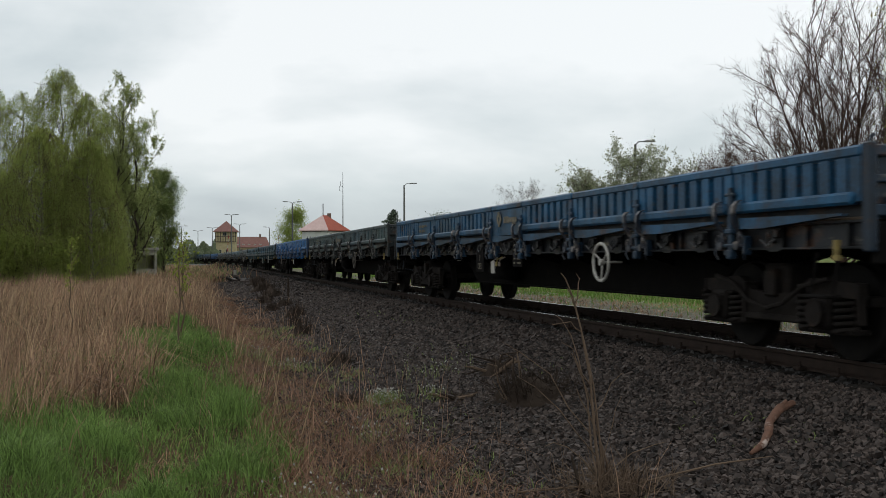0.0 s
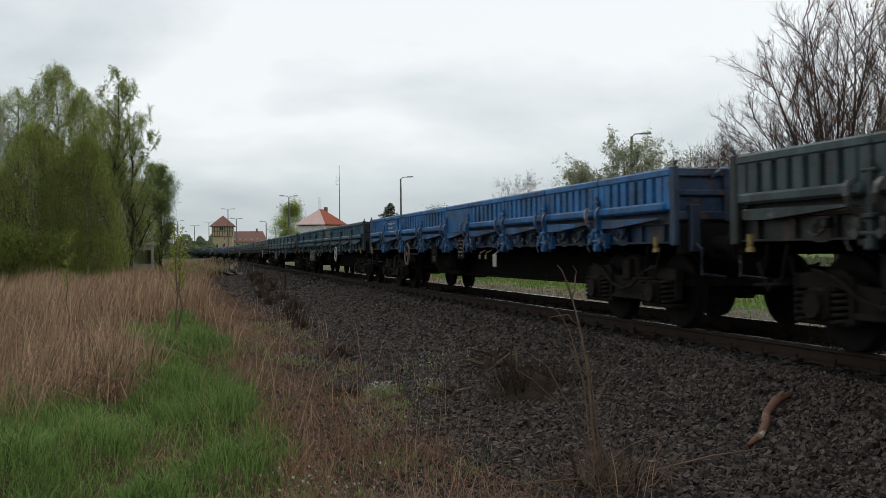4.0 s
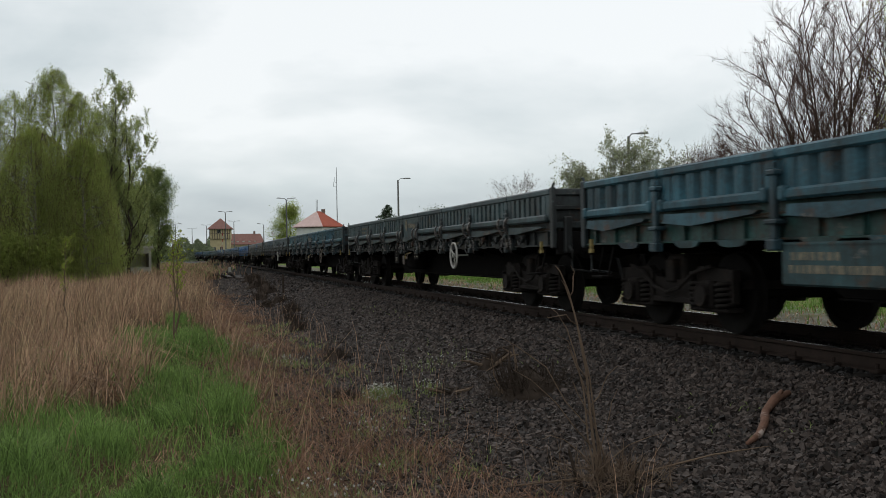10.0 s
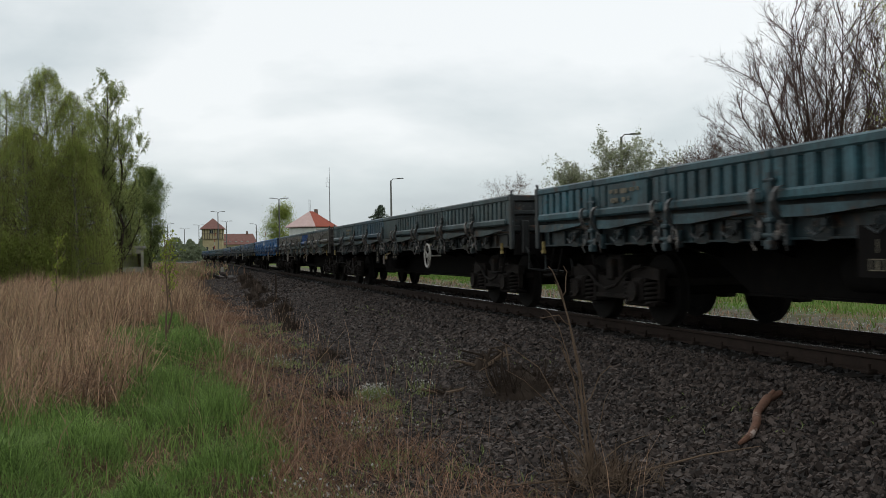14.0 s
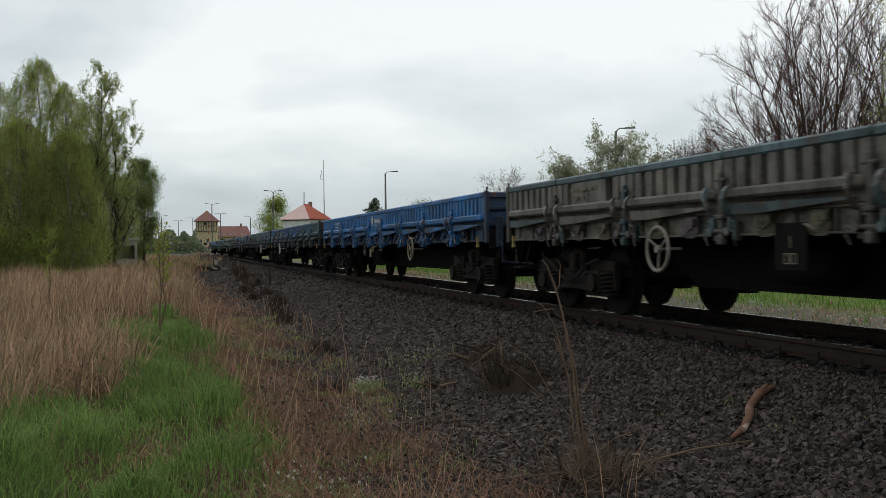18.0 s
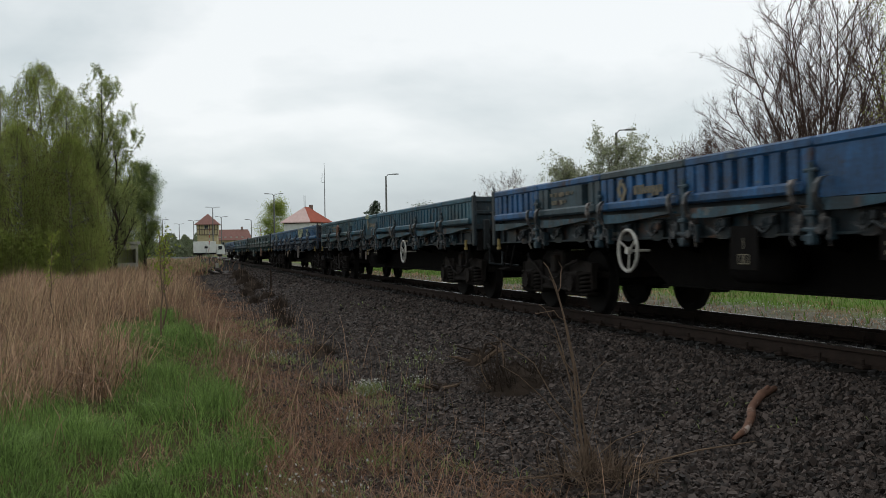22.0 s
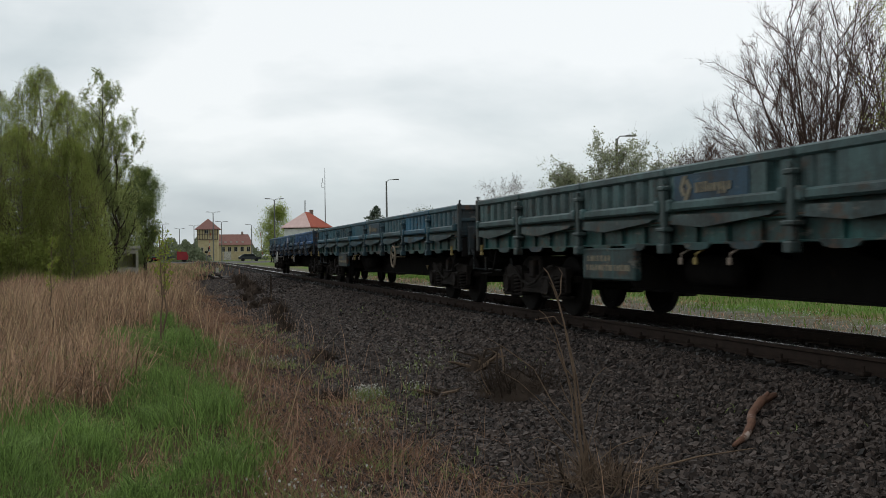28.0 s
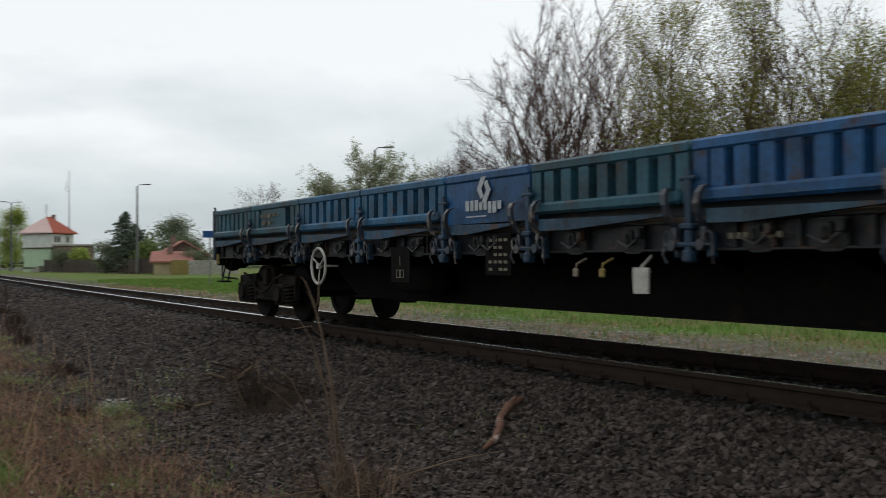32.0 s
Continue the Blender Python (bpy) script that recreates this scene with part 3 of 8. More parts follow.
# ---------------------------------------------------------------- track
def build_track():
    track = tagged(new("track"), "single railway track with rusty rails on concrete sleepers in dark ballast", "railway track", kind="structure")
    ys = np.concatenate([np.arange(-330, -12, 6.0), np.arange(-12, 60, 1.5), np.arange(60, 420, 6.0)])
    prof = [(-0.075, -0.172), (0.075, -0.172), (0.075, -0.158), (0.012, -0.14), (0.009, -0.05), (0.036, -0.04), (0.036, -0.006), (0.028, 0.0), (-0.028, 0.0), (-0.036, -0.006), (-0.036, -0.04), (-0.009, -0.05), (-0.012, -0.14), (-0.075, -0.158)]
    for side in (-GAUGE / 2, GAUGE / 2):
        g = Geo()
        vs, fs = [], []
        n = len(prof)
        for y in ys:
            x = MID + float(bend(y)) + side
            vs += [(x + u, y, w) for u, w in prof]
        for i in range(len(ys) - 1):
            for k in range(n):
                j = (k + 1) % n
                fs.append((i * n + k, i * n + j, i * n + n + j, i * n + n + k))
        g.add(vs, fs)
        me = g.mesh("rail", M["rail"])
        me.materials.append(M["railtop"])
        top = [p.index for p in me.polygons if p.index % n in (6, 7, 8)]
        for i in top:
            me.polygons[i].material_index = 1
        part("rail", me, None, track)
    g = Geo()
    g.prism([(-1.28, -0.39), (1.28, -0.39), (1.26, -0.175), (0.55, -0.175), (0.45, -0.20), (-0.45, -0.20), (-0.55, -0.175), (-1.26, -0.175)], "y", -0.13, 0.13)
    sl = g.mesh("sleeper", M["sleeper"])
    g = Geo()
    for s in (-1, 1):
        for e in (-1, 1):
            x = s * GAUGE / 2 + e * 0.11
            g.box(x - 0.05, x + 0.05, -0.06, 0.06, -0.176, -0.135, 0.01)
            g.tube([(x, 0, -0.14), (x, 0, -0.085)], 0.019, 6)
    clip = g.mesh("rail_fastening", M["rail"])
    for i, y in enumerate(np.arange(-6.0, 84.0, 0.62)):
        m = line_pose(float(y))
        part("sleeper", sl, None, track, at=m)
        if -2 < y < 60:
            part("rail_fastening", clip, None, track, at=m)
    far, n = Geo(), 0
    for y in np.concatenate([np.arange(-120, -6.2, 0.62), np.arange(84.3, 330, 0.62)]):
        m = line_pose(float(y))
        far.box(-1.28, 1.28, -0.13, 0.13, -0.35, -0.175, 0, m)
    tagged(part("sleeper", far, M["sleeper"], track), kind="stuff")
    return track


track = build_track()


def build_ballast():
    bal = tagged(new("ballast"), "dark grey crushed stone ballast sloping from the track", "ballast", kind="structure")
    P, S = [], []
    def zone(n, l0, l1, y0, y1, s0, s1, up=0.0):
        lat, y = rs.uniform(l0, l1, n), y0 + (y1 - y0) * rs.uniform(0, 1, n) ** 1.25
        s = rs.uniform(s0, s1, n)
        P.append(on_ground(lat, y, up)); S.append(s)
    zone(46000, -4.5, -0.42, 3.5, 14, 0.014, 0.034)
    zone(3000, -4.5, -0.75, 3.5, 20, 0.030, 0.044, 0.01)
    zone(21000, -4.3, -0.42, 14, 34, 0.026, 0.052)
    zone(3500, -5.1, -4.3, 4.4, 20, 0.012, 0.030)
    zone(9000, -4.2, -0.75, 34, 75, 0.045, 0.085)
    zone(6000, 2.2, 3.6, 2, 40, 0.022, 0.045)
    zone(6000, -4.6, -0.75, 3.5, -7, 0.030, 0.055)
    zone(2500, -0.8, 3.4, 2.5, -7, 0.030, 0.055)
    p, s = np.concatenate(P), np.concatenate(S)
    tagged(part("stones", scatter_rocks("stones", p, s, M["stone"]), None, bal), kind="stuff")
    # between the rails the stones are darker than the rest of the ballast
    P, S = [], []
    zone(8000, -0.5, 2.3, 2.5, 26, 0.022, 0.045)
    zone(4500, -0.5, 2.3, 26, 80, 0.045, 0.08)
    tagged(part("track_bed", scatter_rocks("track_bed", np.concatenate(P), np.concatenate(S), M["bed_stone"]), None, bal, "darker stones between the rails"), kind="stuff")
    shapes = []
    for v, t in ROCKS:
        me = array_mesh("stone", v * 0.033, t, M["stone"])
        shapes.append(me)
    for i in range(300):
        lat, y = rs.uniform(-4.3, -1.2), rs.uniform(3.9, 8.0)
        x, yy, z = on_ground(lat, y, 0.012)
        ob = part("stone", shapes[i % 18], None, bal, at=pose(x, yy, z, *rs.uniform(0, 360, 3)))
    return bal
# ---------------------------------------------------------------- wagons
HALF_W, TOP = 1.405, 1.93
WHEEL_R = 0.46


def flap_mesh(name, width, pitch, round_rib, blank=None):
    """A side flap that looks to -x, hinged at its foot, centred on y = 0: one corrugated sheet."""
    g = Geo()
    w = width / 2
    x = -HALF_W
    if blank == "all":
        g.prism([(x - 0.02, -w + 0.01), (x + 0.085, -w + 0.01), (x + 0.085, w - 0.01), (x - 0.02, w - 0.01)], "z", 1.38, TOP - 0.085)
        return g.mesh(name, M["paint"])
    n = max(2, round(width / pitch))
    r = pitch * (0.42 if round_rib else 0.34)
    line = []
    for i in range(n + 1):
        y = min(max(-w + 0.03 + (width - 0.06) * i / n, -w + r + 0.002), w - r - 0.002)
        if blank and blank[0] - r < y < blank[1] + r:
            if not line or line[-1][1] < blank[1]:
                line += [(x + 0.07, blank[0]), (x - 0.02, blank[0] + 0.004), (x - 0.02, blank[1] - 0.004), (x + 0.07, blank[1])]
        elif round_rib:
            line += [(x + 0.07, y - r), (x, y - r * 0.62), (x - 0.012, y), (x, y + r * 0.62), (x + 0.07, y + r)]
        else:
            line += [(x + 0.07, y - r), (x - 0.025, y - r * 0.82), (x - 0.025, y + r * 0.82), (x + 0.07, y + r)]
    g.prism([(x + 0.085, -w), (x + 0.07, -w)] + line + [(x + 0.07, w), (x + 0.085, w)], "z", 1.45, TOP - 0.095)
    return g.mesh(name, M["paint"])


def lower_rail_mesh(width, ends):
    g = Geo()
    w, x = width / 2, -HALF_W
    g.box(x - 0.075, x + 0.05, -w + 0.09, w - 0.09, 1.425, 1.535, 0.024)
    if ends:
        for e in (-1, 1):
            g.box(x - 0.10, x + 0.02, e * (w - 0.13) - 0.05, e * (w - 0.13) + 0.05, 1.415, 1.56, 0.02)
    return g.mesh("lower_rail", M["paint"])


def top_rail_mesh(width):
    g = Geo()
    g.box(-HALF_W - 0.04, -HALF_W + 0.05, -width / 2, width / 2, TOP - 0.105, TOP, 0.022)
    return g.mesh("top_rail", M["paint"])


def wedge_mesh(width, broad):
    """A folded stake that tapers towards one end."""
    g = Geo()
    w = width / 2 - 0.2
    poly = [(w * 0.95, 1.385), (w, 1.28), (w * 0.35, 1.23), (-w * 0.9, 1.315), (-w, 1.35)] if broad else [(w, 1.375), (w * 0.98, 1.265), (w * 0.5, 1.26), (-w * 0.6, 1.315), (-w, 1.335), (-w, 1.355)]
    g.prism(poly[::-1], "x", -HALF_W - 0.09, -HALF_W - 0.015)
    return g.mesh("stake", M["worn"])


def post_mesh(curved):
    g = Geo()
    x = -HALF_W
    if curved:
        g.box(x - 0.075, x - 0.01, -0.035, 0.035, 1.02, 1.62, 0.01)
        g.prism([(-0.04, 1.62), (0.04, 1.62), (0.018, 1.70), (-0.018, 1.70)], "x", x - 0.07, x - 0.035)
        g.tube([(x - 0.055, -0.085, 1.625), (x - 0.055, 0.085, 1.625)], 0.02, 8)
        g.box(x - 0.10, x + 0.02, -0.07, 0.07, 1.22, 1.27, 0.012)
        g.tube([(x - 0.06, -0.20, 1.10), (x - 0.06, 0.20, 1.10)], 0.022, 8)
        g.box(x - 0.095, x + 0.0, -0.05, 0.05, 0.96, 1.06, 0.015)
        g.box(x - 0.02, x + 0.06, -0.21, -0.15, 1.00, 1.20, 0.01)
        g.box(x - 0.02, x + 0.06, 0.15, 0.21, 1.00, 1.20, 0.01)
    else:
        g.box(x - 0.09, x - 0.02, -0.045, 0.045, 1.05, 1.70, 0.014)
        g.box(x - 0.11, x - 0.0, -0.07, 0.07, 1.665, 1.725, 0.014)
        g.prism([(-0.045, 1.735), (0.045, 1.735), (0.03, 1.79), (-0.03, 1.79)], "x", x - 0.09, x - 0.04)
        g.box(x - 0.12, x - 0.0, -0.075, 0.075, 0.95, 1.06, 0.014)
        g.box(x - 0.12, x + 0.02, -0.10, 0.10, 1.20, 1.25, 0.012)
    return g.mesh("post", M["paint"])


def arm_mesh(s):
    """Bent hinge strap beside a post; s tells on which side."""
    g = Geo()
    x = -HALF_W
    pts = [(x - 0.06, 1.56, 0.03), (x - 0.105, 1.55, 0.03), (x - 0.14, 1.50, 0.018), (x - 0.148, 1.42, 0.0), (x - 0.13, 1.34, -0.008), (x - 0.09, 1.28, -0.012), (x - 0.05, 1.24, -0.012), (x - 0.05, 1.10, -0.012)]
    vs, fs = [], []
    for xx, zz, yy in pts:
        yy *= s
        vs += [(xx - 0.014, yy - 0.028, zz), (xx - 0.014, yy + 0.028, zz), (xx + 0.022, yy + 0.028, zz), (xx + 0.022, yy - 0.028, zz)]
    for k in range(len(pts) - 1):
        o = 4 * k
        fs += [(o, o + 1, o + 5, o + 4), (o + 1, o + 2, o + 6, o + 5), (o + 2, o + 3, o + 7, o + 6), (o + 3, o, o + 4, o + 7)]
    e = len(vs) - 4
    g.add(vs, fs + [(3, 2, 1, 0), (e, e + 1, e + 2, e + 3)])
    g.lathe([(-0.035, 0.02), (-0.035, 0.045), (0.035, 0.045), (0.035, 0.02)], 10, pose(x - 0.065, -0.02 * s, 1.10))
    g.tube([(x - 0.07, 0.05 * s + 0.045 * math.cos(q), 1.15 + 0.055 * math.sin(q)) for q in np.linspace(0, 2 * math.pi, 11)], 0.011, 5, cap=False)
    g.tube([(x - 0.06, 0.09 * s, 1.12), (x - 0.075, 0.10 * s, 1.02), (x - 0.05, 0.08 * s, 0.955)], 0.012, 5)
    return g.mesh("hinge_arm", M["arm"])


def sill_mesh(painted):
    """The outer side beam: a channel with a deep web and two flanges."""
    g = Geo()
    x = -HALF_W
    k = 0.0 if painted else 0.02
    g.box(x + 0.055 + k, x + 0.085 + k, -9.30, 9.30, 1.06, 1.30)
    g.box(x + 0.0 + k, x + 0.085 + k, -9.30, 9.30, 1.275, 1.30, 0.006)
    g.box(x + 0.0 + k, x + 0.085 + k, -9.30, 9.30, 1.05, 1.075, 0.006)
    # added strip behind the flap gap; its dark sill tone deepens the recess shade
    g.box(x + 0.10 + k, x + 0.12 + k, -9.30, 9.30, 1.29, 1.46)
    for y in np.arange(-9.0, 9.1, 0.6):
        g.box(x + 0.01 + k, x + 0.06 + k, y - 0.012, y + 0.012, 1.075, 1.275)
    return g.mesh("side_sill", M["worn"])


def gusset_mesh(wide):
    g = Geo()
    x = -HALF_W
    if wide:
        g.prism([(-0.30, 1.07), (0.30, 1.07), (0.22, 1.01), (0.10, 0.99), (-0.10, 0.99), (-0.22, 1.01)][::-1], "x", x - 0.005, x + 0.03)
    else:
        g.prism([(-0.13, 1.27), (0.13, 1.27), (0.15, 1.09), (0.11, 1.05), (0.07, 1.035), (-0.07, 1.035), (-0.11, 1.05), (-0.15, 1.09)][::-1], "x", x + 0.02, x + 0.045)
        g.box(x - 0.035, x + 0.02, -0.04, 0.04, 1.12, 1.24, 0.012)
        g.box(x - 0.05, x + 0.02, -0.15, -0.09, 1.16, 1.25, 0.012)
        g.tube([(x - 0.03, -0.13, 1.17), (x - 0.05, -0.02, 1.09), (x - 0.03, 0.14, 1.15)], 0.012, 5)
        g.tube([(x - 0.02, 0, 1.23), (x - 0.05, 0, 1.19), (x - 0.05, 0, 1.13)], 0.014, 6)
    return g.mesh("gusset", M["worn"])


def bogie_meshes():
    out = {}
    g = Geo()
    for q in (-1, 1):
        g.prism([(q * 1.36, 0.60), (q * 1.36, 0.74), (q * 0.62, 0.78), (q * 0.40, 0.64), (0.0, 0.60), (0.0, 0.38), (q * 0.46, 0.40), (q * 0.60, 0.60)][::-q], "x", -1.09, -1.00)
        g.box(-1.11, -1.02, q * 1.34 - 0.022, q * 1.34 + 0.022, 0.36, 0.74, 0.01)
        g.box(-1.13, -0.95, q * 0.50 - 0.04, q * 0.50 + 0.04, 0.28, 0.72, 0.012)
    g.box(-1.12, -0.98, -0.60, 0.60, 0.33, 0.40, 0.015)
    g.box(-1.14, -1.02, -0.10, 0.10, 0.58, 0.86, 0.02)
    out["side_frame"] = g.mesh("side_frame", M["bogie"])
    g = Geo()
    g.box(-1.20, -0.92, -0.15, 0.15, 0.30, 0.62, 0.03)
    g.box(-1.22, -1.19, -0.11, 0.11, 0.36, 0.57, 0.012)
    g.box(-1.16, -0.92, -0.40, 0.40, 0.265, 0.315, 0.02)
    out["axle_box"] = g.mesh("axle_box", M["bogie"])
    g = Geo()
    g.tube([(-1.15, -1.0, 0.78), (-1.17, -0.62, 0.70), (-1.18, -0.30, 0.52), (-1.18, 0.0, 0.46), (-1.18, 0.30, 0.52), (-1.17, 0.62, 0.70), (-1.15, 1.0, 0.78)], 0.024, 6)
    out["brake_rod"] = g.mesh("brake_rod", M["bogie"])
    g = Geo()
    g.box(-1.05, 1.05, -0.22, 0.22, 0.46, 0.92, 0.03)
    frame_me = g.mesh("bogie", M["bogie"])
    g = Geo()
    g.box(-0.95, 0.95, -0.05, 0.05, 0.52, 0.62, 0.012)
    out["end_beam"] = g.mesh("end_beam", M["bogie"])
    g = Geo()
    turns = 5
    pts = [(0.10 * math.cos(a), 0.10 * math.sin(a), 0.31 + 0.30 * a / (2 * math.pi * turns)) for a in np.linspace(0, 2 * math.pi * turns, 41)]
    g.tube(pts, 0.024, 5)
    spring = g.mesh("coil_spring", M["bogie"], True)
    g = Geo()
    g.lathe([(-0.05, 0.10), (-0.06, 0.13), (-0.01, 0.13), (0.0, 0.06)], 12)
    cap = g.mesh("axle_cap", M["bogie"])
    g = Geo()
    for s in (-1, 1):
        prof = [(-0.07, 0.30), (-0.07, 0.42), (-0.062, WHEEL_R - 0.002), (0.035, WHEEL_R + 0.002), (0.045, WHEEL_R + 0.028), (0.07, WHEEL_R + 0.024), (0.07, 0.39), (0.03, 0.36), (0.02, 0.14), (0.08, 0.12), (0.08, 0.09), (-0.09, 0.09), (-0.09, 0.12), (-0.03, 0.14), (-0.02, 0.30)]
        m = pose(s * GAUGE / 2, 0, 0, 0, 0, 0 if s < 0 else 180)
        g.lathe(prof[1:], 28, m)
        for k in range(3):
            a = 2 * math.pi * k / 3
            g.lathe([(-0.035, 0.035), (-0.03, 0.035)], 8, m @ pose(0, 0.24 * math.cos(a), 0.24 * math.sin(a)))
    g.lathe([(-1.05, 0.075), (1.05, 0.075)], 12)
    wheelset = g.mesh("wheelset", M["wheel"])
    return frame_me, spring, cap, wheelset, out


BOGIE = bogie_meshes()


def buffer_mesh():
    g = Geo()
    m = pose(0, 0, 0, 0, 0, 90)
    g.lathe([(0.0, 0.17), (0.03, 0.17), (0.03, 0.10), (0.34, 0.09), (0.34, 0.07), (0.53, 0.07), (0.545, 0.22), (0.585, 0.225), (0.60, 0.19)], 16, m)
    return g.mesh("buffer", M["grime"])


def handwheel_mesh(r):
    g = Geo()
    ring = [(0, r * math.cos(a), r * math.sin(a)) for a in np.linspace(0, 2 * math.pi, 29)]
    g.tube(ring, 0.021, 7, cap=False)
    for k in range(3):
        a = 2 * math.pi * k / 3 + 0.5
        g.tube([(0.02, 0.02 * math.cos(a), 0.02 * math.sin(a)), (0, r * math.cos(a), r * math.sin(a))], 0.014, 6)
    g.lathe([(-0.02, 0.045), (0.04, 0.045)], 10)
    g.tube([(0.03, 0, 0), (0.30, 0, 0)], 0.018, 6)
    return g.mesh("handwheel", M["handwheel"])


def end_wall_mesh():
    g = Geo()
    y = 9.35
    g.box(-HALF_W, HALF_W, y - 0.05, y, 1.30, 1.92)
    return g.mesh("end_wall", M["worn"])


def end_rail_mesh(z0, z1):
    return Geo().box(-HALF_W, HALF_W, 9.29, 9.40, z0, z1, 0.012).mesh("end_rail", M["worn"])


def end_post_mesh(corner):
    g = Geo()
    if corner:
        g.box(-0.035, 0.035, 9.27, 9.40, 1.02, 1.945, 0.014)
        g.tube([(0, 9.34, 1.94), (0, 9.36, 1.99), (0, 9.40, 1.995)], 0.018, 6)
    else:
        g.box(-0.05, 0.05, 9.30, 9.415, 1.30, 1.94, 0.012)
    return g.mesh("end_post", M["paint"])


def underframe_mesh(painted):
    g = Geo()
    for s in (-1, 1):
        g.prism([(-9.2, 1.25), (9.2, 1.25), (9.2, 0.98), (6.0, 0.98), (5.0, 0.46), (-5.0, 0.46), (-6.0, 0.98), (-9.2, 0.98)], "x", s * 0.45 - 0.05, s * 0.45 + 0.05)
        g.box(s * 0.45 - 0.12, s * 0.45 + 0.12, -5.0, 5.0, 0.44, 0.465)
        for y in np.arange(-8.4, 8.5, 1.4):
            g.prism([(min(s * 0.45, s * 1.32), 1.25), (max(s * 0.45, s * 1.32), 1.25), (s * 1.32, 1.10), (s * 0.45, 0.85)][::s], "y", y - 0.03, y + 0.03)
    for s in (-1, 1):
        g.box(-1.36, 1.36, s * 9.33 - 0.05, s * 9.33 + 0.05, 0.92, 1.28, 0.015)
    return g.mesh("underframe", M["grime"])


def floor_mesh():
    g = Geo()
    g.box(-1.37, 1.37, -9.3, 9.3, 1.28, 1.325, 0.006)
    return g.mesh("floor", M["plank"])


def small_meshes():
    out = {}
    x = -HALF_W
    g = Geo()
    g.tube([(x + 0.06, -0.16, 1.02), (x - 0.02, -0.16, 0.64), (x - 0.02, 0.16, 0.64), (x + 0.06, 0.16, 1.02)], 0.016, 6)
    g.box(x - 0.12, x + 0.05, -0.17, 0.17, 0.615, 0.645, 0.008)
    out["step"] = g.mesh("step", M["grime"])
    g = Geo()
    g.prism([(-0.03, 1.13), (0.03, 1.13), (0.022, 1.0), (0.05, 0.99), (0.05, 0.95), (-0.05, 0.95), (-0.05, 0.99), (-0.022, 1.0)], "x", x - 0.08, x - 0.045)
    out["lamp_bracket"] = g.mesh("lamp_bracket", M["yellow"])
    g = Geo()
    g.box(x - 0.035, x - 0.015, -0.24, 0.24, 0.72, 1.16, 0.006)
    out["data_plate"] = g.mesh("data_plate", M["grime"])
    g = Geo()
    for i in range(4):
        for j in range(5):
            if (i * 5 + j) % 7 != 3:
                g.box(x - 0.041, x - 0.036, -0.18 + i * 0.095, -0.18 + i * 0.095 + 0.06, 0.77 + j * 0.075, 0.80 + j * 0.075)
    out["plate_lettering"] = g.mesh("plate_lettering", M["letter"])
    g = Geo()
    for y0 in (-0.10, 0.0):
        for a, b, p, q in ((-0.0, 0.09, 0.78, 0.79), (0.0, 0.09, 0.87, 0.88), (0.0, 0.012, 0.78, 0.88), (0.08, 0.09, 0.78, 0.88)):
            g.box(x - 0.041, x - 0.036, y0 + a, y0 + b, p, q)
    g.box(x - 0.041, x - 0.036, -0.012, 0.0, 0.93, 1.04)
    out["plate_mark"] = g.mesh("plate_mark", M["letter"])
    g = Geo()
    g.tube([(x + 0.10, 0, 1.02), (x - 0.02, 0, 0.92)], 0.014, 6)
    g.prism([(-0.09, 0.92), (0.09, 0.92), (0.10, 0.90), (0.09, 0.70), (-0.09, 0.70), (-0.10, 0.90)], "x", x - 0.03, x - 0.01)
    out["brake_lever_plate"] = g.mesh("brake_lever_plate", M["handwheel"])
    g = Geo()
    g.tube([(x + 0.08, 0, 1.0), (x - 0.02, 0.02, 0.95), (x - 0.03, 0.03, 0.84)], 0.012, 6)
    g.box(x - 0.045, x - 0.02, -0.02, 0.055, 0.83, 0.91, 0.01)
    out["release_handle"] = g.mesh("release_handle", M["handwheel"])
    out["release_handle_yellow"] = g.mesh("release_handle", M["yellow"])
    g = Geo()
    g.lathe([(-0.55, 0.0), (-0.52, 0.14), (-0.45, 0.19), (0.45, 0.19), (0.52, 0.14), (0.55, 0.0)], 14, pose(-0.75, 0, 0.74, 0, 0, 90))
    out["air_reservoir"] = g.mesh("air_reservoir", M["grime"], True)
    g = Geo()
    g.box(x - 0.04, x + 0.07, -0.76, 0.76, 0.62, 1.03, 0.02)
    g.box(x - 0.05, x - 0.04, -0.72, 0.72, 1.0, 1.015)
    out["tool_box"] = g.mesh("tool_box", M["worn"])
    g = Geo()
    rr = random.Random(12)
    for z0, y0, y1 in ((0.86, -0.1, 0.6), (0.74, -0.62, 0.62)):
        yy = y1
        while yy > y0:
            wd = rr.uniform(0.04, 0.11)
            g.box(x - 0.046, x - 0.041, yy - wd, yy, z0, z0 + 0.075)
            yy -= wd + rr.uniform(0.02, 0.05)
    out["box_lettering"] = g.mesh("box_lettering", M["letter"])
    g = Geo()
    g.tube([(-0.45, 9.43, 1.74), (-0.45, 9.49, 1.74), (-0.95, 9.49, 1.78), (-0.95, 9.43, 1.78)], 0.018, 6)
    out["grab_rail"] = g.mesh("grab_rail", M["grime"])
    g = Geo()
    g.tube([(0, 9.40, 1.80), (0, 9.48, 1.86), (0.05, 9.50, 1.90), (0.45, 9.50, 1.90), (0.5, 9.48, 1.86), (0.5, 9.40, 1.80)], 0.02, 6)
    out["end_handle"] = g.mesh("end_handle", M["arm"])
    g = Geo()
    g.box(-0.62, 0.62, 9.40, 9.47, 1.36, 1.62, 0.02)
    for q in (-1.2, 1.2):
        g.box(q - 0.06, q + 0.06, 9.36, 9.46, 0.95, 1.50, 0.015)
